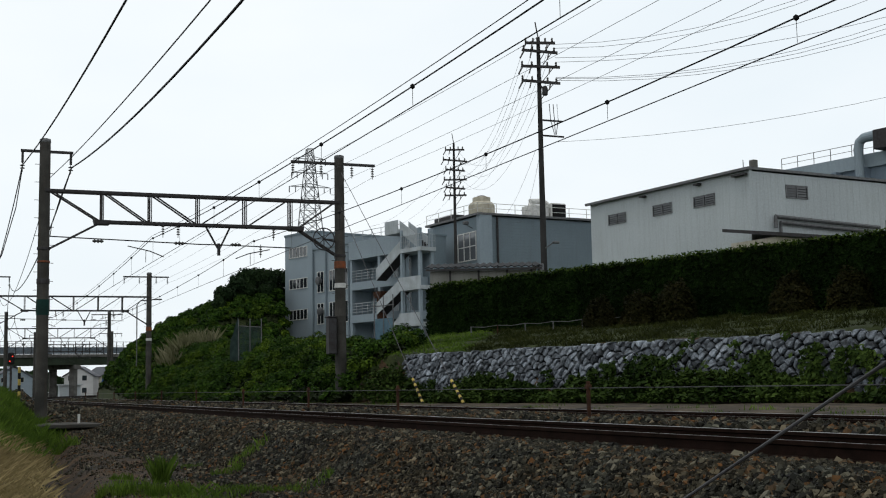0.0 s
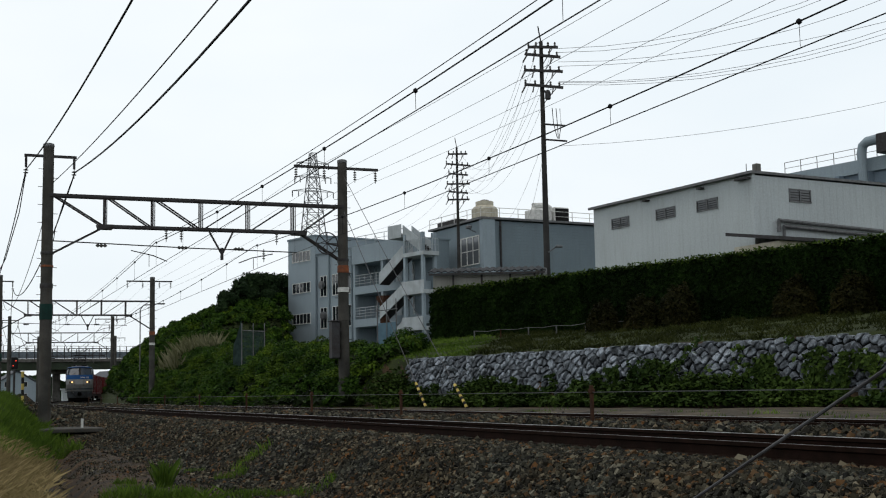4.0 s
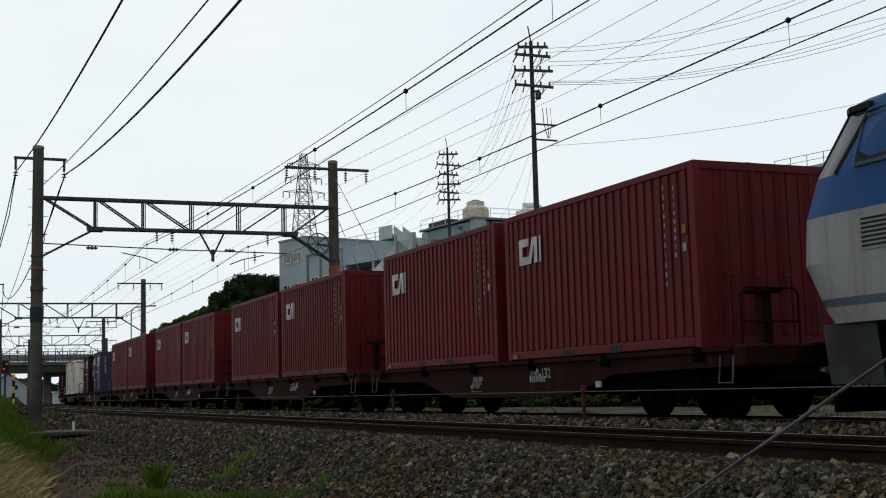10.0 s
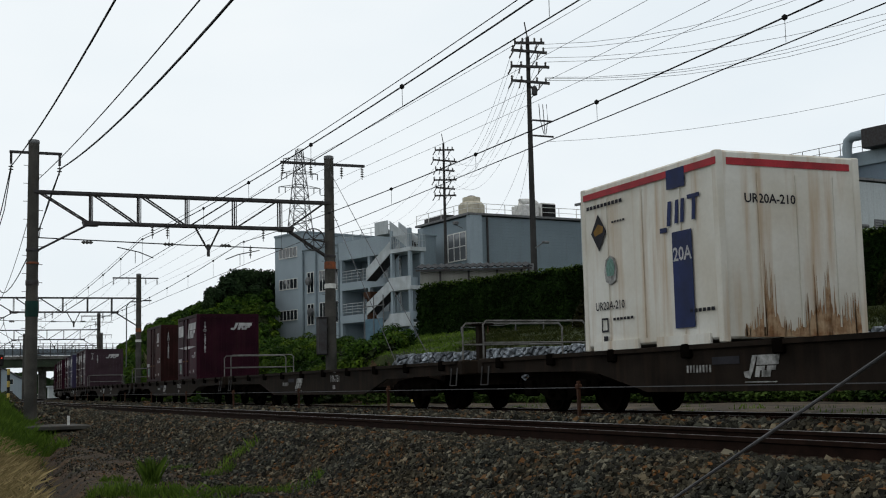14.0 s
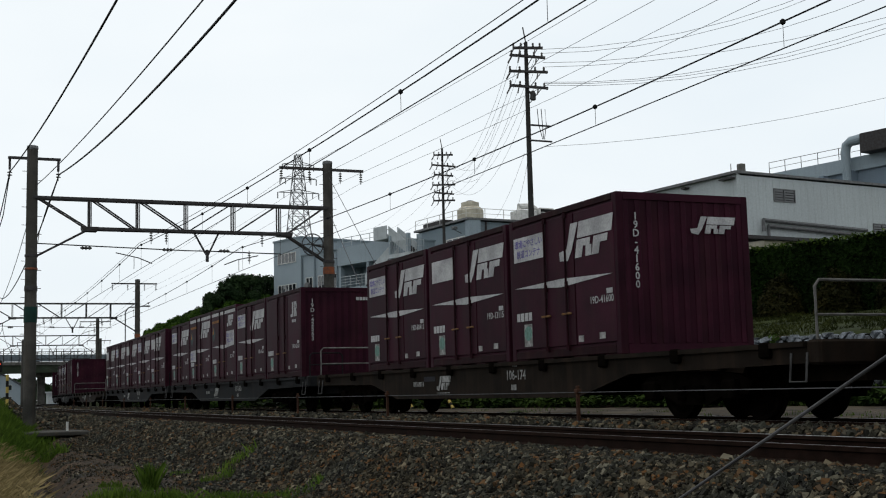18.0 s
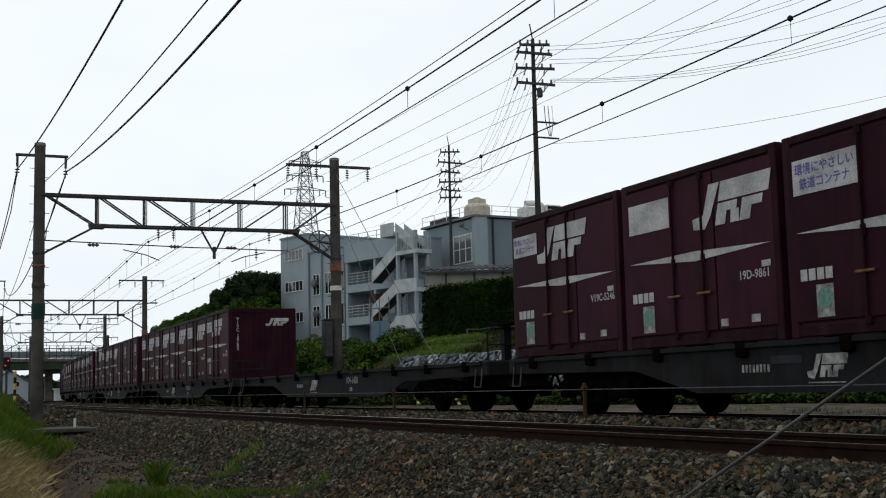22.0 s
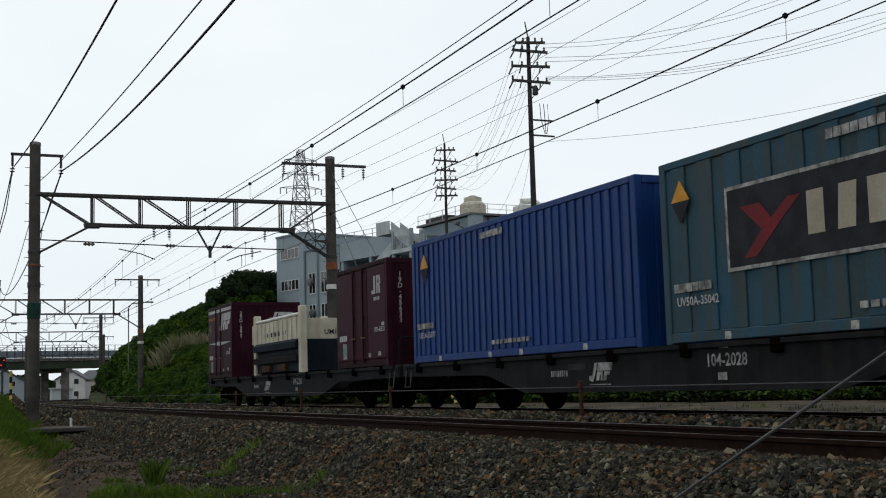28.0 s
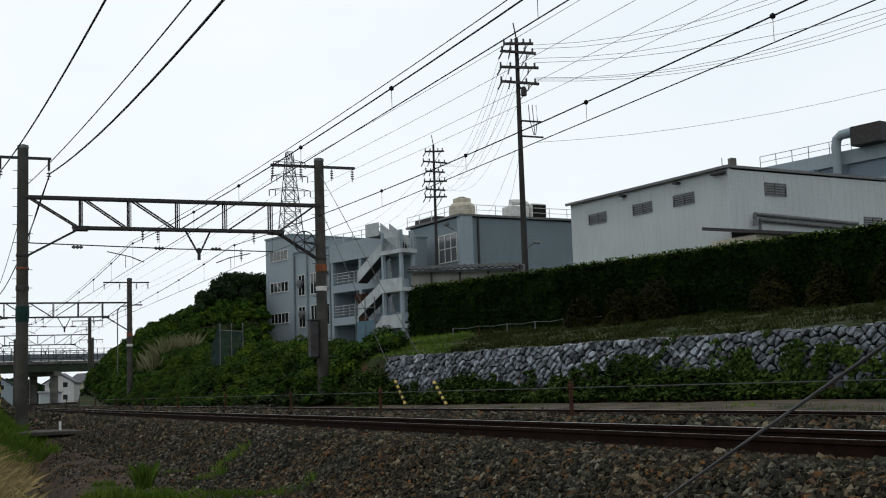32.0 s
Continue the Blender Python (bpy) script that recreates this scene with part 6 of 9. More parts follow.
MAT["maroon"] = paint("maroon_paint", (0.035, 0.0085, 0.0165), 0.5, 0, (0.020, 0.0055, 0.0105), 1.2, 30, 0.06, 0.30, (0.035, 0.016, 0.016), rnd=0.28)
MAT["maroon_dark"] = paint("dark_maroon_paint", (0.0195, 0.00525, 0.00825), 0.55, 0, (0.012, 0.0045, 0.006), 2, 30, 0.06, 0.2)
MAT["brown_paint"] = paint("brown_container_paint", (0.0344, 0.0128, 0.0128), 0.55, 0, (0.0208, 0.0088, 0.008), 1.4, 30, 0.06, 0.35, (0.03, 0.018, 0.014), rnd=0.2)
MAT["violet"] = paint("violet_paint", (0.034, 0.0289, 0.068), 0.55, 0, (0.0289, 0.0238, 0.0561), 1.5, 30, 0.06, 0.35, (0.05, 0.03, 0.035))
MAT["box_red"] = paint("red_container_paint", (0.096, 0.0058, 0.0078), 0.55, 0, (0.066, 0.0046, 0.0062), 0.8, 26, 0.06, 0.35, (0.05, 0.012, 0.012), rnd=0.12)
MAT["box_blue"] = paint("blue_container_paint", (0.002, 0.028, 0.145), 0.5, 0, (0.0015, 0.022, 0.105), 0.9, 26, 0.06, 0.55, (0.02, 0.055, 0.17))
MAT["box_teal"] = paint("teal_container_paint", (0.020, 0.064, 0.098), 0.6, 0, (0.024, 0.046, 0.054), 0.9, 22, 0.06, 0.75, (0.058, 0.048, 0.030))
MAT["box_red"].node_tree.nodes["Principled BSDF"].inputs["Specular IOR Level"].default_value = 0.12
MAT["navy_paint"] = paint("navy_painted_mark", (0.012, 0.022, 0.085), 0.55, bump=0)
MAT["box_white"] = paint("white_container_paint", (0.60, 0.595, 0.55), 0.55, 0, (0.49, 0.465, 0.40), 0.8, 16, 0.0, 0.7, (0.36, 0.24, 0.13), coarse=0.03)
MAT["decal_white"] = paint("white_lettering", (0.42, 0.42, 0.425), 0.6, 0, (0.26, 0.26, 0.265), 2.5, 40, 0, coarse=0.18)
MAT["decal_worn"] = paint("worn_white_lettering", (0.33, 0.33, 0.32), 0.7, 0, (0.10, 0.10, 0.095), 6, 30, 0, coarse=0.2)
MAT["decal_faint"] = paint("faint_white_lettering", (0.20, 0.19, 0.18), 0.7, 0, (0.07, 0.06, 0.055), 6, 30, 0, coarse=0.2)
MAT["decal_blue"] = paint("blue_lettering", (0.02, 0.06, 0.22), 0.5, bump=0)
MAT["decal_black"] = paint("black_lettering", (0.03, 0.03, 0.035), 0.6, bump=0)
MAT["rust_stain"] = paint("rust_stain", (0.20, 0.105, 0.05), 0.8, 0, (0.38, 0.27, 0.17), 6, 30, 0)
MAT["decal_red"] = paint("red_stripe", (0.36, 0.03, 0.04), 0.55, bump=0)
MAT["decal_orange"] = paint("orange_mark", (0.55, 0.25, 0.03), 0.6, bump=0)
MAT["navy"] = paint("dark_blue_paint", (0.0104, 0.0168, 0.0272), 0.6, 0, (0.008, 0.0112, 0.016), 1.2, 30, 0.05, 0.3, (0.03, 0.025, 0.02))
MAT["decal_amber"] = paint("amber_mark", (0.30, 0.13, 0.03), 0.7, 0, (0.15, 0.07, 0.03), 8, 30, 0)
MAT["advert_cream"] = paint("cream_advert_paint", (0.34, 0.31, 0.24), 0.6, 0, (0.26, 0.235, 0.18), 1.2, 30, 0)
MAT["advert_red"] = paint("dull_red_advert_paint", (0.15, 0.012, 0.018), 0.6, 0, (0.09, 0.01, 0.013), 2, 30, 0)
MAT["diamond_green"] = paint("dark_green_diamond", (0.02, 0.045, 0.042), 0.6, bump=0)
MAT["handle_dull"] = paint("dull_yellow_handle", (0.17, 0.085, 0.028), 0.7, 0, (0.07, 0.04, 0.02), 9, 40, 0)
MAT["maroon_faded"] = paint("faded_maroon_paint", (0.046, 0.027, 0.036), 0.55, 0, (0.030, 0.015, 0.021), 1.1, 30, 0.06, 0.4, (0.03, 0.02, 0.02), rnd=0.15)
MAT["decal_green"] = paint("green_sticker", (0.13, 0.24, 0.22), 0.6, 0, (0.08, 0.16, 0.12), 20, 60, 0)
MAT["sign_lilac"] = paint("lilac_sign_lettering", (0.12, 0.10, 0.30), 0.6, bump=0)
MAT["rail_grey"] = paint("grey_handrail_paint", (0.16, 0.16, 0.155), 0.6, 0, (0.09, 0.085, 0.08), 5, 30)
MAT["amber_print"] = paint("dull_amber_print", (0.16, 0.085, 0.012), 0.6, bump=0)
MAT["wagon_grey"] = paint("grey_wagon_paint", (0.0145, 0.0160, 0.0175), 0.65, 0.0, (0.008, 0.008, 0.0085), 1.6, 35, 0.08, 0.35, (0.03, 0.025, 0.02))
MAT["wagon_brown"] = paint("brown_grey_wagon_paint", (0.0175, 0.0132, 0.0102), 0.75, 0.0, (0.0085, 0.0066, 0.005), 1.6, 35, 0.08, 0.4, (0.035, 0.022, 0.015))
MAT["wagon_red"] = paint("red_brown_wagon_paint", (0.019, 0.0056, 0.0048), 0.75, 0.0, (0.0125, 0.0048, 0.0044), 1.6, 35, 0.08, 0.4, (0.03, 0.02, 0.015))
# dirty and near black: the shade under the train is put into the colour
MAT["running_gear"] = paint("dirty_shaded_running_gear", (0.0045, 0.0036, 0.003), 0.9, 0.0, (0.0018, 0.0015, 0.0012), 4, 50, 0.15)
MAT["loco_blue"] = paint("blue_locomotive_paint", (0.004, 0.052, 0.165), 0.5, 0, (0.003, 0.040, 0.13), 0.6, 30, 0.0, 0.15, (0.04, 0.06, 0.12))
MAT["loco_grey"] = paint("pale_grey_locomotive_paint", (0.21, 0.225, 0.23), 0.45, 0, (0.165, 0.162, 0.15), 0.5, 20, 0.0, 0.65, (0.105, 0.074, 0.045))
MAT["loco_slat"] = paint("dull_grille_slats", (0.05, 0.058, 0.062), 0.6, 0, (0.022, 0.026, 0.027), 3, 30, 0)
MAT["loco_stripe"] = paint("slate_stripe", (0.045, 0.068, 0.085), 0.5, bump=0)
MAT["loco_roof"] = paint("grey_roof", (0.10, 0.11, 0.12), 0.7, 0, (0.06, 0.06, 0.06), 1.5, 30, 0.1)
MAT["tan_door"] = paint("tan_cab_door", (0.30, 0.21, 0.115), 0.6, 0, (0.21, 0.14, 0.075), 2, 30, 0.05)
# amber glow round the lit headlamps is put into this recess colour
MAT["lamp_recess"] = paint("glow_tinted_lamp_recess", (0.10, 0.055, 0.02), 0.5, bump=0)
MAT["cab_glass"] = paint("dark_cab_glass", (0.02, 0.024, 0.028), 0.5, bump=0)
MAT["screen"] = glass_material("windscreen_glass", (0.022, 0.032, 0.045), 0.12)
MAT["screen"].node_tree.nodes["Principled BSDF"].inputs["Specular IOR Level"].default_value = 0.3
MAT["window_pale"] = glass_material("side_window_glass", (0.07, 0.08, 0.085), 0.04)
MAT["window_pale"].node_tree.nodes["Principled BSDF"].inputs["Specular IOR Level"].default_value = 0.35

CACHE = {}


def shared(key, make, material):
    """One mesh for all alike pieces."""
    if key not in CACHE:
        me = make()
        me = me.data(key) if isinstance(me, Mesh) else me
        me.materials.append(MAT[material])
        CACHE[key] = me
    return CACHE[key]


def text_mesh(text, size, material, spacing=1.0):
    """Flat lettering in the x-y plane, centred."""
    key = ("text", text, size, material)
    if key not in CACHE:
        cu = bpy.data.curves.new("lettering", "FONT")
        cu.body, cu.size, cu.align_x, cu.align_y = text, size, "CENTER", "CENTER"
        cu.space_line = spacing
        cu.offset = size * 0.018
        cu.resolution_u = 2
        ob = new("lettering", cu)
        bpy.context.view_layer.update()
        me = bpy.data.meshes.new_from_object(ob.evaluated_get(bpy.context.evaluated_depsgraph_get()))
        bpy.data.objects.remove(ob)
        bpy.data.curves.remove(cu)
        me.materials.clear()
        me.materials.append(MAT[material])
        CACHE[key] = me
    return CACHE[key]


SIDE = Matrix(((0, 0, -1, 0), (-1, 0, 0, 0), (0, 1, 0, 0), (0, 0, 0, 1)))   # lettering on a side that faces the viewer's side of the line
FRONT = Matrix(((1, 0, 0, 0), (0, 0, -1, 0), (0, 1, 0, 0), (0, 0, 0, 1)))   # lettering on an end that faces down the line


def letter(parent, text, place, at, size, material="decal_white", name="lettering", spacing=1.0):
    ob = part(name, text_mesh(text, size, material, spacing), None, parent)
    ob.matrix_basis = Matrix.Translation(at) @ place
    return ob


def side_patch(parent, name, key, polys, L, material, x=-1.236, label=""):
    """Flat painted shapes on the near side: polys of (metres from the far end, height)."""
    if name == "small_writing":
        for i, p in enumerate(polys):
            side_patch(parent, "writing_bar", key + "_%d" % i, [p], L, material, x)
        return None

    def make():
        m = Mesh()
        for p in polys:
            m.prism([(L - h, z) for h, z in p], "x", x, x - 0.004)
        return m
    return part(name, shared(key, make, material), None, parent, label)


def end_patch(parent, name, key, polys, material, y=-0.012, label=""):
    if name == "small_writing":
        for i, p in enumerate(polys):
            end_patch(parent, "writing_bar", key + "_%d" % i, [p], material, y)
        return None

    def make():
        m = Mesh()
        for p in polys:
            m.prism(p, "y", y, y - 0.004)
        return m
    return part(name, shared(key, make, material), None, parent, label)


def block(x0, z0, x1, z1, lean=0.0):
    return [(x0, z0), (x1, z0), (x1 + lean, z1), (x0 + lean, z1)]


def mark(x, z, w, h):
    """A slanted mark of three heavy blocks with a slit through two of them."""
    s, g = h * 0.3, w * 0.018
    a = w * 0.315
    out = [[(x, z), (x + a * 0.55, z - 0.02), (x + a * 0.85, z + h * 0.25), (x + a + s * 0.9, z + h), (x + a * 0.5 + s * 0.9, z + h), (x + a * 0.42 + s * 0.2, z + h * 0.3), (x - 0.02, z + h * 0.25)]]
    for k in range(2):
        x0, x1 = x + a + g + k * (a + g * 2.2), x + 2 * a + g + k * (a + g * 2.2)
        out.append(block(x0 + s * 0.5, z + h * 0.545, x1 + s * 0.5 + a * 0.12, z + h, s * 0.43))
        out.append(block(x0, z, x0 + a * 0.46, z + h * 0.5, s * 0.48))
        out.append(block(x0 + a * 0.46 + s * 0.3, z + h * 0.3, x1 - a * 0.1 + s * 0.3, z + h * 0.5, s * 0.18))
    out.append(block(x + a * 1.72 + g, z, x + a * 2.1 + g, z + h * 0.3, s * 0.1))
    return out


def round_mark(x, z, w, h):
    """An upright two-block mark."""
    return [block(x, z, x + w * 0.3, z + h * 0.2), block(x + w * 0.24, z, x + w * 0.42, z + h), block(x + w * 0.54, z, x + w * 0.7, z + h), block(x + w * 0.7, z + h * 0.8, x + w * 0.96, z + h), block(x + w * 0.84, z + h * 0.5, x + w, z + h * 0.82), block(x + w * 0.7, z + h * 0.42, x + w * 0.9, z + h * 0.56), block(x + w * 0.78, z, x + w * 1.0, z + h * 0.42, -w * 0.06)]


def bars(x, z, w, h, n, gap=0.3):
    """A row of short bars in place of small writing."""
    s = w / n
    return [block(x + k * s, z, x + k * s + s * (1 - gap), z + h) for k in range(n)]


W2 = 1.225


def box_shell(t, L, H, colour, dark, ribs_side, key, rib=0.035, panel=False):
    """The steel shell of a container: core, frame and ribs; origin at the middle of the lower front edge."""
    e = 0.03
    part("body", shared(key + "body", lambda: Mesh().box(-W2 + e, W2 - e, e, L - e, 0.06, H - 0.05), colour), None, t)
    def post():
        return Mesh().box(-0.065, 0.065, -0.075, 0.075, 0, H, 0.012)
    for x in (-W2 + 0.065, W2 - 0.065):
        for y in (0.075, L - 0.075):
            part("corner_post", shared(key + "post", post, colour), None, t).location = (x, y, 0)
    for s in (-1, 1):
        part("top_rail", shared(key + "trail", lambda: Mesh().box(-0.04, 0.04, 0.15, L - 0.15, H - 0.11, H, 0.012), dark), None, t).location = (s * (W2 - 0.04), 0, 0)
        part("bottom_rail", shared(key + "brail", lambda: Mesh().box(-0.04, 0.04, 0.15, L - 0.15, 0.02, 0.16, 0.012), dark), None, t).location = (s * (W2 - 0.04), 0, 0)
    part("roof", shared(key + "roof", lambda: Mesh().box(-W2 + 0.05, W2 - 0.05, 0.06, L - 0.06, H - 0.05, H - 0.005, 0.015), dark), None, t)
    def er():
        m = Mesh()
        for k in range(11):
            x = -1.05 + k * 0.21
            m.box(x - 0.045, x + 0.045, 0.014, e + 0.005, 0.16, H - 0.12, 0.005)
        m.box(-1.1, 1.1, -0.004, 0.05, H - 0.12, H - 0.005).box(-1.1, 1.1, -0.004, 0.05, 0.01, 0.15)
        return m
    part("end_ribs", shared(key + "end", er, colour), None, t)
    if ribs_side:
        def sr():
            m = Mesh()
            n = int((L - 0.3) / ribs_side)
            for k in range(n):
                    y = 0.15 + (k + 0.5) * (L - 0.3) / n
                    x = W2 - e / 2 - 0.003
                    m.box(x - e / 2, x + e / 2, y - ribs_side * 0.27, y + ribs_side * 0.27, 0.16, H - 0.11, 0.01)
            return m
        part("side_ribs", shared(key + "side", sr, colour), None, t)
        part("side_ribs", shared(key + "side", sr, colour), None, t).location = (-2 * (W2 - e / 2 - 0.003), 0, 0)
    return t


NAMES = {"maroon": "maroon", "maroon_faded": "faded grey-maroon", "violet": "violet-blue", "brown_paint": "brown-maroon"}


def box12(number, style="sign", colour="maroon", H=2.5, label=""):
    """A twelve-foot rail container with side doors."""
    L = 3.72
    t = thing("rail_container", label or NAMES[colour] + " steel rail container with white markings on a flat wagon", "container", "rail containers")
    key = "c12" + colour + str(H)
    box_shell(t, L, H, colour, "maroon_dark" if colour != "violet" else "decal_black", 0.24 if style == "ribbed" else 0, key + ("r" if style == "ribbed" else ""))
    if style != "ribbed":
        # door leaves with frames, rods and handles
        def leaf():
            return Mesh().box(-W2 - 0.006, -W2 + 0.03, -0.62, 0.62, 0.2, H - 0.15, 0.008)
        def rod():
            return Mesh().tube([(-W2 - 0.03, 0, 0.12), (-W2 - 0.03, 0, H - 0.1)], 0.02, 6).box(-W2 - 0.04, -W2, -0.05, 0.05, 0.12, 0.2).box(-W2 - 0.04, -W2, -0.05, 0.05, H - 0.2, H - 0.12).box(-W2 - 0.035, -W2, -0.04, 0.04, H * 0.45, H * 0.5)
        def handle():
            return Mesh().box(-W2 - 0.05, -W2 - 0.02, -0.16, 0.16, 0.70, 0.735, 0.008)
        for y, yr in ((0.72, 1.62), (3.0, 2.34)):
            d = part("door", shared(key + "door", leaf, colour), None, t)
            d.location = (0, y, 0)
            r = part("lock_rod", shared(key + "rod", rod, "maroon_dark" if colour != "violet" else "decal_black"), None, d)
            r.location = (0, yr - y, 0)
            r = part("handle", shared(key + "handle", handle, "handle_dull"), None, d, "dull yellow door handle")
            r.location = (0, yr - y, 0.0)
        part("door", shared(key + "mid", lambda: Mesh().box(-W2 - 0.004, -W2 + 0.03, 1.38, 2.41, 0.2, H - 0.15, 0.006), colour), None, t)
    for y in (0.35, 1.3, 2.42, 3.37):
        part("fork_pocket", shared(key + "foot", lambda: Mesh().box(-W2 + 0.02, W2 - 0.02, -0.22, 0.22, 0.0, 0.07), "maroon_dark"), None, t).location = (0, y, 0)
    hs = H - 2.5
    if style in ("sign", "plain", "tall", "ribbed"):
        side_patch(t, "painted_mark", key + number[:3] + "mark", mark(2.5, 1.92, 0.78, 0.36) if number.startswith("20C") else mark(1.03, 1.62, 1.52, 0.58) if number.startswith("V19") else mark(1.90, 1.60 + hs, 1.52, 0.58), L, "decal_white", label="white slanted painted mark")
        side_patch(t, "white_line", key + "line", [[(0.2, 1.28), (1.9, 1.17), (3.58, 1.25), (1.9, 1.31)]], L, "decal_white", label="white tapering line")
    if style == "ribbed":
        pass
    elif style == "sign":
        v = number.startswith("V19")
        side_patch(t, "sign_board", "sgn%d" % v, [block(0.1, 1.8, 1.0, 2.17) if v else block(0.2, 1.74, 1.34, 2.17)], L, "decal_white", label="white board with lilac lettering")
        letter(t, "環境にやさしい\n鉄道コンテナ", SIDE, (-1.243, L - (0.55 if v else 0.77), 1.98 if v else 1.95), 0.122 if v else 0.15, "sign_lilac", spacing=1.2)
    elif style == "plain":
        side_patch(t, "white_panel", "pnl", [block(0.22, 1.72, 1.3, 2.16)], L, "decal_white", label="plain white panel")
    elif style == "jr":
        side_patch(t, "painted_mark", "rmk", round_mark(2.72, 1.72, 0.6, 0.42), L, "decal_white", label="white upright painted mark")
        side_patch(t, "small_writing", "rmk2", bars(2.85, 1.56, 0.42, 0.08, 4), L, "decal_white")
    elif style == "tall":
        side_patch(t, "top_line", "tln", [block(0.1, 2.36, 3.69, 2.47)], L, "decal_white", label="white line along the top edge")
        side_patch(t, "diamond", "dia", [[(0.2, 1.73), (0.45, 1.44), (0.7, 1.73), (0.45, 2.02)]], L, "diamond_green", label="orange and dark green diamond mark")
        side_patch(t, "diamond_quarter", "diab", [[(0.22, 1.735), (0.44, 1.735), (0.44, 1.99)]], L, "decal_amber", x=-1.241, label="orange quarter of the diamond")
        side_patch(t, "small_writing", "diaw", bars(0.2, 2.12, 1.1, 0.09, 6, 0.25), L, "decal_amber")
        low = number.startswith("20C")
        if low or number == "20D-60":
            side_patch(t, "sign_board", "tpn%d" % low, [block(2.4, 1.25, 3.5, 1.75) if low else block(0.15, 0.86, 1.15, 1.26)], L, "decal_white", label="white board with lilac lettering")
            letter(t, "環境にやさしい\n鉄道コンテナ", SIDE, (-1.243, L - (2.95 if low else 0.65), 1.5 if low else 1.06), 0.15 if low else 0.13, "sign_lilac", spacing=1.2)
    side_patch(t, "small_writing", "wr1", bars(0.25, 0.69, 0.6, 0.14, 4, 0.2), L, "decal_white")
    side_patch(t, "sticker", "stk", [block(0.52, 0.24, 0.82, 0.63)], L, "decal_worn", label="white sticker with a green picture")
    side_patch(t, "sticker_picture", "stp", [[(0.675 + 0.14 * math.cos(k * 0.5236), 0.47 + 0.13 * math.sin(k * 0.5236)) for k in range(12)]], L, "decal_green", x=-1.241)
    for i, at in enumerate((block(2.44, 0.24, 2.6, 0.34), block(3.1, 0.26, 3.28, 0.36), block(3.36, 0.95, 3.54, 1.03))):
        side_patch(t, "label_plate", "lpl%d" % i, [at], L, "decal_worn" if i < 2 else "decal_white")
    if number:
        letter(t, number, SIDE, (-1.24, L - 3.2, 0.87), 0.16)
        end_patch(t, "painted_mark", key + "emark", mark(0.12, H - 0.62, 0.74, 0.27), "decal_white", label="white slanted painted mark") if style != "jr" else end_patch(t, "small_writing", "ejr", bars(0.4, H - 0.36, 0.5, 0.09, 5, 0.2), "decal_white")
        if number == "W19D-6581":
            letter(t, "W\n1\n9\nD", FRONT, (-0.78, -0.014, H - 0.5), 0.15, spacing=0.8)
            letter(t, "6\n5\n8\n1", FRONT, (-0.45, -0.014, H - 0.68), 0.17, spacing=0.8)
        elif number.startswith("W19D"):
            letter(t, number, FRONT, (-0.55, -0.014, H - 0.42), 0.17)
        else:
            letter(t, "\n".join(number), FRONT, (-0.9, -0.014, H - 0.32 - 0.066 * len(number)), 0.165, spacing=0.8)
    return t


def box20(number=""):
    """A red twenty-foot container with corrugated walls."""
    L = 6.06
    t = thing("freight_container", "red corrugated steel freight container on a flat wagon", "container", "red containers")
    box_shell(t, L, 2.62, "box_red", "box_red", 0.218, "c20")
    side_patch(t, "painted_mark", "camark", [block(0.62, 1.70, 0.74, 2.12, 0.02), block(0.62, 2.0, 1.0, 2.14), block(0.62, 1.68, 0.95, 1.82, 0.05), [(0.95, 1.68), (1.07, 1.68), (1.25, 2.14), (1.13, 2.14)], block(1.2, 1.68, 1.32, 2.14), block(1.4, 1.68, 1.46, 2.14)], L, "decal_white", x=-1.242, label="white painted mark")
    def stack():
        m = Mesh()
        for k in range(11):
            z = 0.9 + k * 0.14
            m.prism([(0.73, z), (0.762, z), (0.762, z + 0.075), (0.73, z + 0.075)], "x", -1.242, -1.246)
        for k in range(9):
            z = 1.3 + k * 0.12
            m.prism([(0.465, z), (0.495, z), (0.495, z + 0.06), (0.465, z + 0.06)], "x", -1.242, -1.246)
        return m
    part("stacked_writing", shared("castack", stack, "decal_worn"), None, t)
    side_patch(t, "yellow_mark", "cay", [block(5.75, 1.62, 5.84, 1.74), block(0.26, 0.04, 0.42, 0.11)], L, "decal_amber", x=-1.242)
    side_patch(t, "label_plate", "caw", [block(5.75, 1.36, 5.84, 1.48)], L, "decal_worn", x=-1.242)
    for y in (2.1, 3.6):
        part("fork_pocket", shared("c20hole", lambda: Mesh().box(-W2 - 0.006, -W2 + 0.02, 0, 0.34, 0.02, 0.13), "decal_black"), None, t).location = (0, y, 0)
    def gear():
        m = Mesh()
        for x in (-0.75, -0.25, 0.25, 0.75):
            m.tube([(x, -0.04, 0.15), (x, -0.04, 2.5)], 0.02, 6)
            m.box(x - 0.05, x + 0.12, -0.06, -0.02, 1.0, 1.05)
        return m
    part("door_rods", shared("c20gear", gear, "box_red"), None, t)
    return t


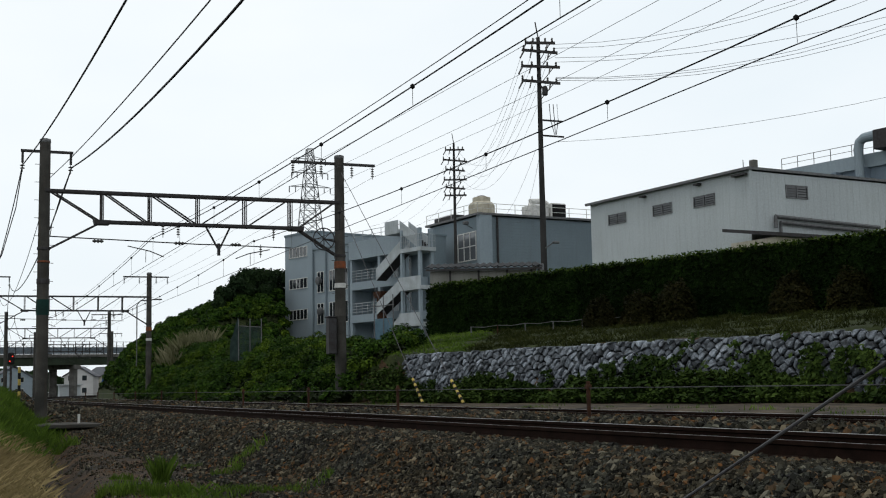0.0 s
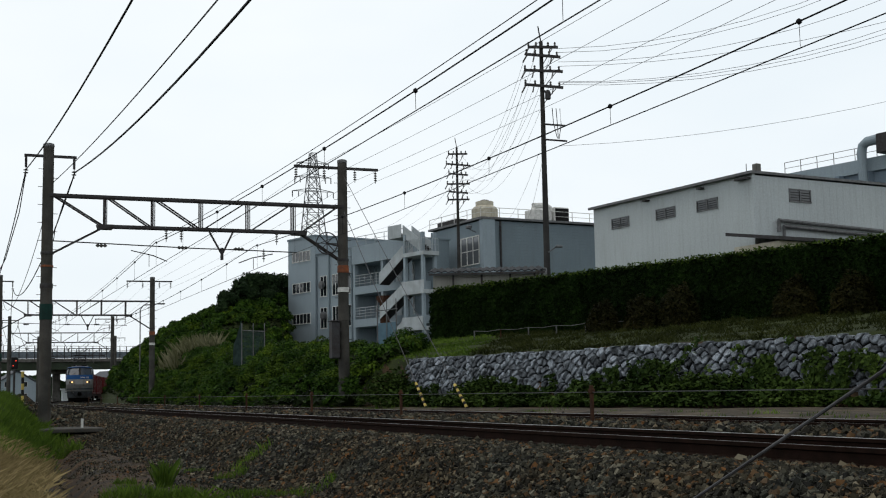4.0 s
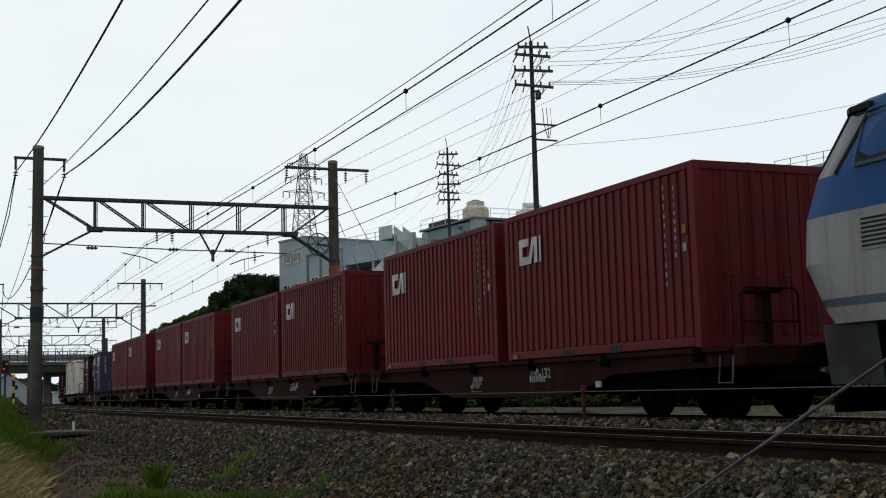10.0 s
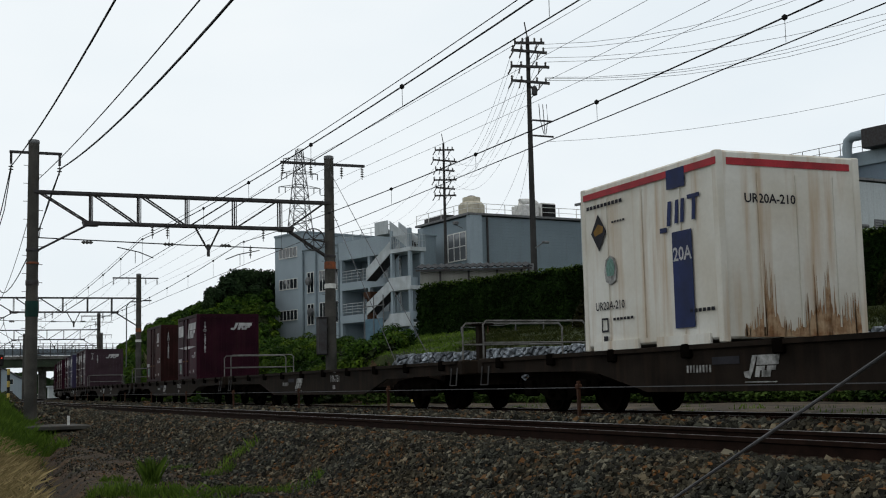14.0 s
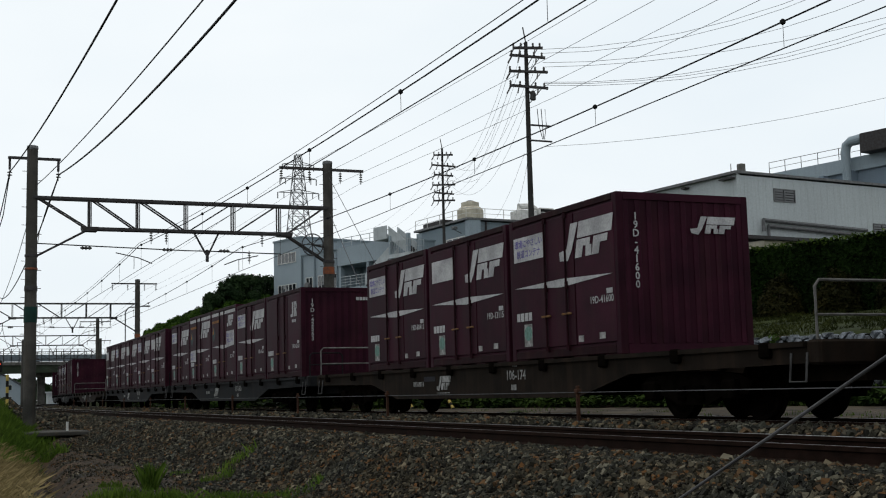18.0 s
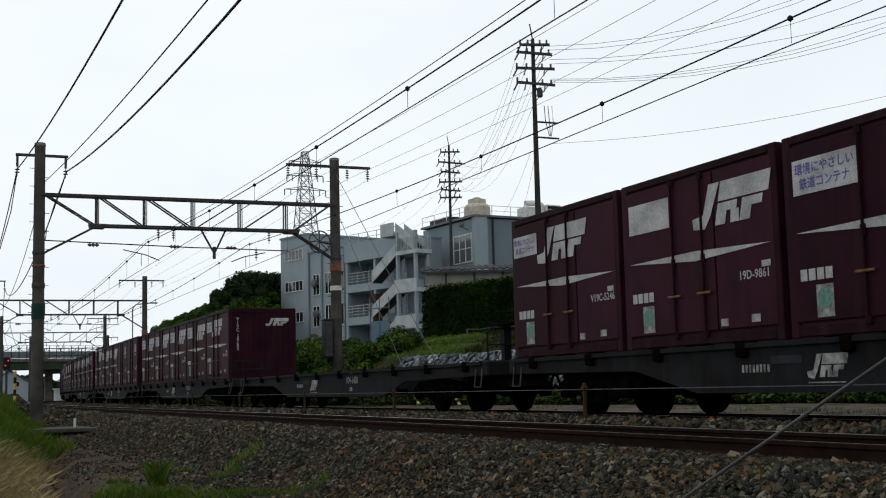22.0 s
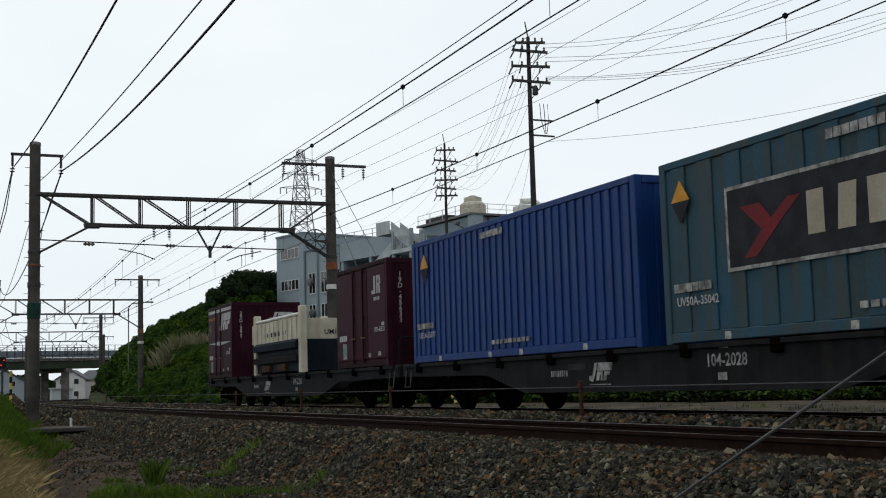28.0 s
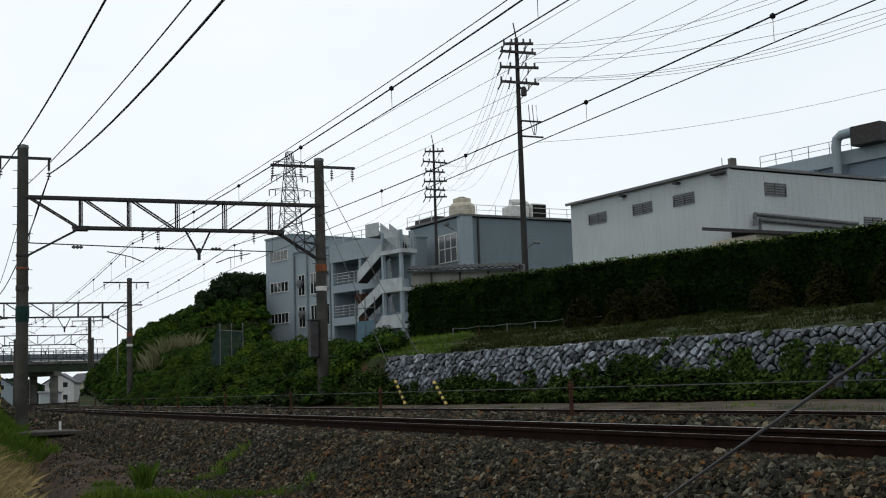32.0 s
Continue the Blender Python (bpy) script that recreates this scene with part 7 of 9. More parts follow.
def reefer(number):
    """A white insulated container."""
    L = 3.69
    t = thing("insulated_container", "dirty white insulated container with red top stripe and rust streaks", "container", "white containers")
    part("body", shared("rf", lambda: Mesh().box(-W2 + 0.02, W2 - 0.02, 0.02, L - 0.02, 0.05, 2.6, 0.03), "box_white"), None, t)
    for x in (-W2 + 0.06, W2 - 0.06):
        for y in (0.06, L - 0.06):
            part("corner_post", shared("rfp", lambda: Mesh().box(-0.06, 0.06, -0.06, 0.06, 0, 2.6, 0.015), "box_white"), None, t).location = (x, y, 0)
    side_patch(t, "red_stripe", "rfr", [block(0.1, 2.40, 3.69, 2.5)], L, "decal_red", x=-1.229)
    end_patch(t, "red_stripe", "rfe", [block(-1.05, 2.40, 1.05, 2.5)], "decal_red", y=0.012)
    side_patch(t, "blue_band", "rfb", [block(2.58, 0.24, 3.06, 1.60)], L, "navy_paint", x=-1.229, label="navy blue band")
    side_patch(t, "blue_block", "rfk", [block(2.5, 2.22, 2.95, 2.5)], L, "navy_paint", x=-1.234, label="navy blue block")
    side_patch(t, "painted_mark", "rfm", [block(2.46, 1.70, 2.55, 2.05, 0.05), block(2.28, 1.62, 2.46, 1.69), block(2.66, 1.72, 2.74, 2.05, 0.04), block(2.80, 1.72, 2.88, 2.05, 0.04), block(2.99, 2.02, 3.28, 2.08), block(3.08, 1.72, 3.16, 2.03, 0.03)], L, "navy_paint", x=-1.229, label="dark blue painted mark")
    letter(t, "20A", SIDE, (-1.236, L - 2.82, 1.27), 0.27)
    side_patch(t, "diamond", "rfd", [[(0.32, 1.85), (0.55, 1.56), (0.78, 1.85), (0.55, 2.14)]], L, "decal_black", x=-1.229, label="dark diamond mark")
    side_patch(t, "diamond_band", "rfa", [[(0.40, 1.87), (0.44, 1.80), (0.68, 1.84), (0.70, 1.93), (0.55, 1.98)]], L, "amber_print", x=-1.232, label="dull amber band")
    side_patch(t, "sticker", "rfs", [[(0.72, 1.06), (0.87, 1.0), (1.02, 1.06), (1.05, 1.24), (1.0, 1.4), (0.87, 1.46), (0.74, 1.4), (0.69, 1.24)]], L, "decal_worn", x=-1.229, label="pale ring of a round sticker")
    side_patch(t, "sticker_centre", "rfc", [[(0.77, 1.14), (0.96, 1.14), (1.0, 1.26), (0.95, 1.38), (0.87, 1.42), (0.79, 1.38), (0.74, 1.26)]], L, "decal_green", x=-1.232)
    side_patch(t, "small_writing", "rfw", bars(0.2, 2.24, 1.1, 0.055, 10) + bars(0.9, 0.45, 0.6, 0.04, 6) + bars(0.95, 1.95, 0.4, 0.03, 5) + bars(2.95, 0.44, 0.6, 0.05, 6), L, "decal_black", x=-1.229)
    side_patch(t, "label_plate", "rfl", [block(0.55, 0.28, 0.58, 0.5), block(0.72, 0.28, 0.75, 0.5), block(0.58, 0.47, 0.72, 0.5), block(0.58, 0.28, 0.72, 0.31), block(0.6, 0.12, 0.72, 0.22)], L, "decal_black", x=-1.229)
    letter(t, number, SIDE, (-1.236, L - 0.82, 0.68), 0.18, "decal_black")
    letter(t, number, FRONT, (-0.35, 0.012, 1.95), 0.18, "decal_black")
    # rust that has run from the lower corners
    rr = random.Random(len(number) + int(number[-1]))
    def rise(x):
        return 0.12 + 0.85 * math.exp(-((x + 0.45) / 0.16) ** 2) + 0.75 * math.exp(-((x - 0.45) / 0.3) ** 2) + 0.3 * math.exp(-((x - 1.0) / 0.3) ** 2)
    edge = [(-0.85, 0.07)] + [(-0.85 + 0.02 * q, 0.09 + 0.55 * rise(-0.85 + 0.02 * q) * rr.uniform(0.5, 1.1)) for q in range(100)] + [(1.15, 0.07)]
    runs = []
    for q in range(70):
        x, w = rr.uniform(-0.9, 1.12), rr.uniform(0.004, 0.014)
        h = rise(x) * rr.uniform(0.7, 1.35)
        runs.append([(x - w, 0.08), (x + w, 0.08), (x + w * 0.7, 0.1 + h * 0.7), (x, 0.1 + h), (x - w * 0.7, 0.1 + h * 0.6)])
    end_patch(t, "rust_run", "rust" + number[-1], [edge], "rust_stain", y=0.014, label="brown rust runs")
    end_patch(t, "rust_streaks", "streak" + number[-1], runs, "rust_stain", y=0.010, label="thin brown rust streaks")
    def doors():
        m = Mesh()
        for y in (0.9, 1.9, 2.9):
            m.box(-W2 - 0.0, -W2 + 0.03, y - 0.01, y + 0.01, 0.15, 2.35)
        for x in (-0.55, 0.1, 0.75):
            m.box(x - 0.012, x + 0.012, 0.0, 0.03, 0.2, 2.3)
        m.box(-W2 - 0.012, -W2 + 0.03, 0.3, 1.6, 0.0, 0.14).box(-W2 - 0.012, -W2 + 0.03, 2.1, 3.4, 0.0, 0.14)
        return m
    part("seams", shared("rfseam", doors, "box_white"), None, t)
    return t


def box30(kind):
    """A thirty-foot private container."""
    L, H = 9.15, 2.6
    if kind == "blue":
        t = thing("long_container", "bright blue steel thirty-foot container with pale streaks", "container", "long containers")
        box_shell(t, L, H, "box_blue", "box_blue", 0.27, "b30")
        d, words = 0.75, "U51A-35077"
    else:
        t = thing("long_container", "grimy blue-grey thirty-foot container with a black advertising panel", "container", "long containers")
        box_shell(t, L, H, "box_teal", "box_teal", 0.62, "t30")
        d, words = 0.55, "UV50A-35042"
        side_patch(t, "advert_panel", "adv", [block(1.62, 0.95, 7.55, 1.97)], L, "decal_black", x=-1.238, label="black advertising panel with white and red marks")
        side_patch(t, "advert_edge", "adve", [block(1.57, 0.9, 7.6, 0.95), block(1.57, 1.97, 7.6, 2.02), block(1.57, 0.95, 1.62, 1.97), block(7.55, 0.95, 7.6, 1.97)], L, "decal_worn", x=-1.238)
        side_patch(t, "advert_letters", "advl", [block(3.2 + k * 0.52, 1.2, 3.5 + k * 0.52, 1.73, 0.05 if k % 2 else 0.0) for k in range(8)], L, "advert_cream", x=-1.243, label="white advert blocks")
        side_patch(t, "advert_red", "advr", [[(1.9, 1.72), (2.3, 1.72), (2.52, 1.5), (2.85, 1.72), (3.1, 1.72), (2.62, 1.38), (2.2, 1.05), (1.95, 1.05), (2.32, 1.38)]], L, "advert_red", x=-1.243, label="red advert shape")
    side_patch(t, "diamond", "d30" + kind, [[(d - 0.22, 2.0), (d, 1.68), (d + 0.22, 2.0), (d, 2.3)]], L, "decal_orange", x=-1.243, label="orange and black diamond mark")
    side_patch(t, "diamond_half", "e30" + kind, [[(d - 0.22, 1.995), (d, 1.68), (d + 0.22, 1.995)]], L, "decal_black", x=-1.248)
    side_patch(t, "small_writing", "w30" + kind, bars(0.3, 0.72, 0.9, 0.12, 6, 0.1) + bars(3.6, 2.28, 1.0, 0.12, 7, 0.12) + bars(4.0, 0.26, 1.6, 0.08, 9, 0.25), L, "decal_worn", x=-1.243)
    letter(t, words, SIDE, (-1.246, L - 0.85, 0.58), 0.17)
    letter(t, words, FRONT, (-0.1, -0.016, 2.1), 0.2)
    for y in (1.6, 3.9, 5.2, 7.6):
        part("fork_pocket", shared("p30", lambda: Mesh().box(-W2 - 0.012, -W2 + 0.02, 0, 0.13, 0.03, 0.13), "decal_worn"), None, t).location = (0, y, 0)
    return t


def hopper_box():
    """An open-top bulk container, cream over dark blue."""
    L = 5.35
    t = thing("bulk_container", "open-topped bulk container, dirty cream upper half over dark blue lower half", "container")
    part("lower_shell", Mesh().box(-1.15, 1.15, 0.1, L - 0.1, 0.05, 0.95, 0.02), "navy", t, "dark blue lower shell")
    part("upper_shell", Mesh().box(-1.18, -1.08, 0.25, L - 0.25, 0.95, 1.62, 0.02).box(1.08, 1.18, 0.25, L - 0.25, 0.95, 1.62, 0.02).box(-1.1, 1.1, 0.25, 0.35, 0.95, 1.55, 0.01).box(-1.1, 1.1, L - 0.35, L - 0.25, 0.95, 1.55, 0.01).box(-1.1, 1.1, 0.3, L - 0.3, 0.9, 1.0), "cream", t, "dirty cream upper shell")
    for x in (-1.12, 1.12):
        for y in (0.12, L - 0.12):
            part("corner_post", Mesh().box(x - 0.1, x + 0.1, y - 0.12, y + 0.12, 0.0, 1.9, 0.02), "cream", t)
    part("top_rail", Mesh().tube([(-1.15, 0.2, 1.68), (-1.15, L - 0.2, 1.68)], 0.05, 8), "white_paint", t)
    rb = Mesh()
    for k in range(11):
        y = 0.5 + k * 0.5
        rb.box(-1.21, -1.15, y - 0.04, y + 0.04, 1.0, 1.6)
    part("ribs", rb, "cream", t)
    part("ledge", Mesh().prism([(-1.32, 0.9), (-1.15, 1.0), (-1.1, 0.8), (-1.3, 0.72)], "y", 0.25, L - 0.25), "navy", t)
    part("ledge", Mesh().prism([(-1.3, 0.5), (-1.15, 0.58), (-1.1, 0.4), (-1.28, 0.34)], "y", 0.25, L - 0.25), "wagon_grey", t)
    for y in (1.6, 3.4):
        part("hatch", Mesh().box(-1.24, -1.1, y, y + 0.9, 0.08, 0.3, 0.02), "rust", t, "rusty outlet hatch")
    side_patch(t, "small_writing", "hpw", bars(1.2, 1.14, 2.9, 0.13, 7, 0.6), L, "decal_black", x=-1.19)
    letter(t, "UM12A-5981", FRONT, (0.1, 0.24, 1.15), 0.2, "decal_black")
    return t


def tank_box():
    """A tank container, white above and blue below."""
    L = 6.05
    t = thing("tank_container", "tank container, white above and blue below, steel frame", "container")
    me = Mesh().lathe([(0.2, 0.12), (0.75, 0.2), (1.02, 0.45), (1.08, 0.7), (1.08, L - 0.7), (1.02, L - 0.45), (0.75, L - 0.2), (0.2, L - 0.12)], (0, 0, 1.28), "y", 24)
    part("tank", me, "box_white", t, "white tank shell", smooth=True)
    part("lower_jacket", Mesh().lathe([(0.2, 0.1), (0.76, 0.19), (1.04, 0.44), (1.1, 0.7), (1.1, L - 0.7), (1.04, L - 0.44), (0.76, L - 0.19), (0.2, L - 0.1)], (0, 0, 1.2), "y", 24).turned(Matrix.Diagonal((1, 1, 0.93, 1))), "decal_blue", t, "dark blue lower jacket")
    for y in (0.08, L - 0.08):
        f = Mesh().box(-1.2, -1.08, y - 0.07, y + 0.07, 0, 2.5).box(1.08, 1.2, y - 0.07, y + 0.07, 0, 2.5).box(-1.2, 1.2, y - 0.06, y + 0.06, 0.0, 0.12).box(-1.2, 1.2, y - 0.06, y + 0.06, 2.4, 2.5)
        part("end_frame", f, "decal_blue", t)
    part("walkway", Mesh().box(-0.3, 0.3, 0.4, L - 0.4, 2.4, 2.44).tube([(-0.4, 0.5, 2.5), (-0.4, L - 0.5, 2.5)], 0.03, 6), "galv", t)
    part("saddle", Mesh().box(-1.1, 1.1, 1.0, 1.3, 0, 0.45).box(-1.1, 1.1, L - 1.3, L - 1.0, 0, 0.45), "decal_blue", t)
    return t


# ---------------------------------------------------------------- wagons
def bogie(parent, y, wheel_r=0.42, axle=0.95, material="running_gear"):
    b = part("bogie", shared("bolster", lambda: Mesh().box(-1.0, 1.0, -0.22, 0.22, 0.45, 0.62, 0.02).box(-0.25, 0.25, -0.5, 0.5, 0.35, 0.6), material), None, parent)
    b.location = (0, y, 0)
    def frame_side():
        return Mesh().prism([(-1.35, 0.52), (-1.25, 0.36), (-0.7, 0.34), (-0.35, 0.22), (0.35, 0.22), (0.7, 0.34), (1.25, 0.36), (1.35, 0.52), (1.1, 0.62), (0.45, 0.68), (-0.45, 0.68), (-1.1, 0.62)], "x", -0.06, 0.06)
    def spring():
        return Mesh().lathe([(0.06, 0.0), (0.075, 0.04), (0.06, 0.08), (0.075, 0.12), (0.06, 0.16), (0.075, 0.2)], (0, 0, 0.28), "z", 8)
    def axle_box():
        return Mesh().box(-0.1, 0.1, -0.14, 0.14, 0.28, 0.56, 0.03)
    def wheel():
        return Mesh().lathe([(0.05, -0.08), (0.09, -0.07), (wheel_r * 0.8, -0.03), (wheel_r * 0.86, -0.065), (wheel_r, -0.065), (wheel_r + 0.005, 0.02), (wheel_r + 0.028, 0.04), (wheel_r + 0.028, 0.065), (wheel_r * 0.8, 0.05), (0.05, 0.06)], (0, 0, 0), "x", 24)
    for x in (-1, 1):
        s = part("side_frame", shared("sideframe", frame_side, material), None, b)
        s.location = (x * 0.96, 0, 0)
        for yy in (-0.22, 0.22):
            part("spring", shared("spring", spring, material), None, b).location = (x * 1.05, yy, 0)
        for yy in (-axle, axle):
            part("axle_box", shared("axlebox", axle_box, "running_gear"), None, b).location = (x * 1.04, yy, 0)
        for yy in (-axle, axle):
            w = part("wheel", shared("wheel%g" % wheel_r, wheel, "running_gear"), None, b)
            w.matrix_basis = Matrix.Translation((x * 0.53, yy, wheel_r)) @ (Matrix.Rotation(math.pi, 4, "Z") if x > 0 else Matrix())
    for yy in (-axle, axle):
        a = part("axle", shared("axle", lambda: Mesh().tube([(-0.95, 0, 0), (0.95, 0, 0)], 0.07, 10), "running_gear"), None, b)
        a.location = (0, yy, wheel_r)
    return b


def coupler(parent, y, sgn):
    c = part("coupler", shared("coupler", lambda: Mesh().box(-0.09, 0.09, -0.05, 0.3, 0.72, 0.98, 0.02).box(-0.16, 0.16, -0.25, 0.02, 0.7, 1.0, 0.04).tube([(0.3, 0.1, 0.75), (0.32, -0.05, 0.5), (0.2, -0.2, 0.42), (0.1, -0.25, 0.5)], 0.03, 6), "running_gear"), None, parent)
    c.matrix_basis = Matrix.Translation((0, y, 0)) @ (Matrix() if sgn > 0 else Matrix.Rotation(math.pi, 4, "Z"))


def flat_wagon(length, colour, number="", tall_rails=False, label=""):
    """A container flat wagon; its front end at y = 0."""
    L = length
    col = {"wagon_grey": "slate grey", "wagon_brown": "brown-grey", "wagon_red": "red-brown"}[colour]
    t = thing("flat_wagon", col + " steel container flat wagon with fish-belly sills", "railway wagon", "flat wagons")
    k = colour + "%g" % L
    a, b = (5.6, 8.0) if L > 17 else (4.6, 6.2)
    prof = [(0.45, 0.98), (0.45, 0.72), (a - 1.1, 0.68), (a + 0.5, 0.34), (L - a - 0.5, 0.34), (L - a + 1.1, 0.68), (L - 0.45, 0.72), (L - 0.45, 0.98)]
    for s in (-1, 1):
        w = part("side_sill", shared(k + "sill", lambda: Mesh().prism(prof, "x", -0.02, 0.02).box(-0.08, 0.02, 0.45, L - 0.45, 0.92, 0.985), colour), None, t)
        w.location = (s * 1.16, 0, 0)
        if s > 0:
            w.rotation_euler = (0, 0, 0)
    def deck():
        m = Mesh().box(-0.25, 0.25, 0.5, L - 0.5, 0.5, 0.93)
        n = int(L / 1.3)
        for i in range(n):
            y = 0.7 + i * (L - 1.4) / (n - 1)
            m.box(-1.14, 1.14, y - 0.08, y + 0.08, 0.72, 0.94)
        return m
    part("deck_frame", shared(k + "deck", deck, colour), None, t)
    part("floor_plate", shared(k + "plate", lambda: Mesh().box(-1.13, 1.13, 0.5, 2.6, 0.94, 0.965).box(-1.13, 1.13, L - 2.6, L - 0.5, 0.94, 0.965), colour), None, t)
    for y, sg in ((0.32, 1), (L - 0.32, -1)):
        part("end_beam", shared(k + "endb", lambda: Mesh().box(-1.2, 1.2, -0.13, 0.13, 0.70, 1.0, 0.03), colour), None, t).location = (0, y, 0)
        coupler(t, y - 0.15 * sg, sg)
        def hand():
            m = Mesh()
            z = 1.75 if tall_rails else 1.62
            e = 1.12 if colour == "wagon_brown" else -0.18
            z = 1.72 if colour == "wagon_brown" else z
            m.tube([(-1.12, 0, 0.98), (-1.12, 0, z - 0.08), (-1.05, 0, z), (e - 0.07, 0, z), (e, 0, z - 0.08), (e, 0, 0.98)], 0.02, 6)
            m.tube([(-1.12, 0, 1.3), (e, 0, 1.3)], 0.018, 6)
            return m
        if sg > 0 or tall_rails or colour == "wagon_brown":
            part("handrail", shared(k + "hand", hand, "rail_grey" if colour == "wagon_brown" else colour), None, t).location = (0, y, 0)
        def step():
            return Mesh().tube([(-1.2, -0.15, 0.85), (-1.24, -0.15, 0.5), (-1.24, 0.15, 0.5), (-1.2, 0.15, 0.85)], 0.016, 6)
        part("foot_step", shared("step", step, "step_grey"), None, t).location = (0, y + 0.25 * sg, 0)
    if tall_rails:
        part("handbrake_stand", shared(k + "brk", lambda: Mesh().box(-0.75, -0.6, 0.35, 0.5, 0.98, 1.7).lathe([(0.05, 0), (0.26, 0.01), (0.27, 0.04), (0.05, 0.05)], (-0.68, 0.42, 1.68), "z", 14), colour), None, t)
    for y in (3.1, L - 3.1) if L > 17 else (2.4, L - 2.4):
        bogie(t, y)
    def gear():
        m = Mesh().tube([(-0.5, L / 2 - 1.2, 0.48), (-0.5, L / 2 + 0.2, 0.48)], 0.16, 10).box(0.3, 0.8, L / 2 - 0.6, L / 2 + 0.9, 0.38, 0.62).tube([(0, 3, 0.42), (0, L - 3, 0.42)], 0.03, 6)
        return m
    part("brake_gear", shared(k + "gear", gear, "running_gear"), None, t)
    n = 10 if L > 17 else 6
    for i in range(n):
        y = 1.2 + i * (L - 2.4) / (n - 1)
        part("twist_lock", shared("tie", lambda: Mesh().box(-1.26, -1.17, -0.1, 0.1, 0.8, 1.0, 0.02), "running_gear"), None, t).location = (0, y, 0)
    hf = L - a - (1.0 if L > 17 else 0.4)
    mx, mw = (a + 2.85, 0.62) if L > 17 else (a + 1.45, 0.48)
    side_patch(t, "painted_mark", k + "mk", mark(mx, 0.52, mw, mw * 0.45) + [block(mx, 0.45, mx + mw * 1.05, 0.465)], L, "decal_worn" if L > 17 else "decal_faint", x=-1.184, label="worn white slanted painted mark")
    side_patch(t, "small_writing", k + "wr", bars(a + 1.55 if L > 17 else a + 4.0, 0.60, 0.6, 0.10, 8, 0.45) + [block(a + 6.3, 0.48, a + 6.5, 0.58), block(a + 6.36, 0.90, a + 6.55, 0.95)], L, "decal_worn", x=-1.184)
    if L > 17:
        side_patch(t, "slot", k + "sl", [block(a + 2.15, 0.70, a + 2.75, 0.80)], L, "decal_black", x=-1.184)
    if number:
        letter(t, number, SIDE, (-1.19, L - (a + (6.5 if L > 17 else 4.4)), 0.74), 0.24, "decal_worn")
    return t


# ---------------------------------------------------------------- the locomotive
MAT["bogie_grey"] = paint("dusty_bogie_frame", (0.026, 0.023, 0.020), 0.85, 0, (0.009, 0.008, 0.007), 2.5, 40, 0.1)
MAT["step_grey"] = paint("dull_grey_step", (0.07, 0.07, 0.07), 0.7)
MAT["skirt_grey"] = paint("dusty_slate_paint", (0.040, 0.046, 0.050), 0.7, 0, (0.022, 0.022, 0.022), 2, 30, 0.05)


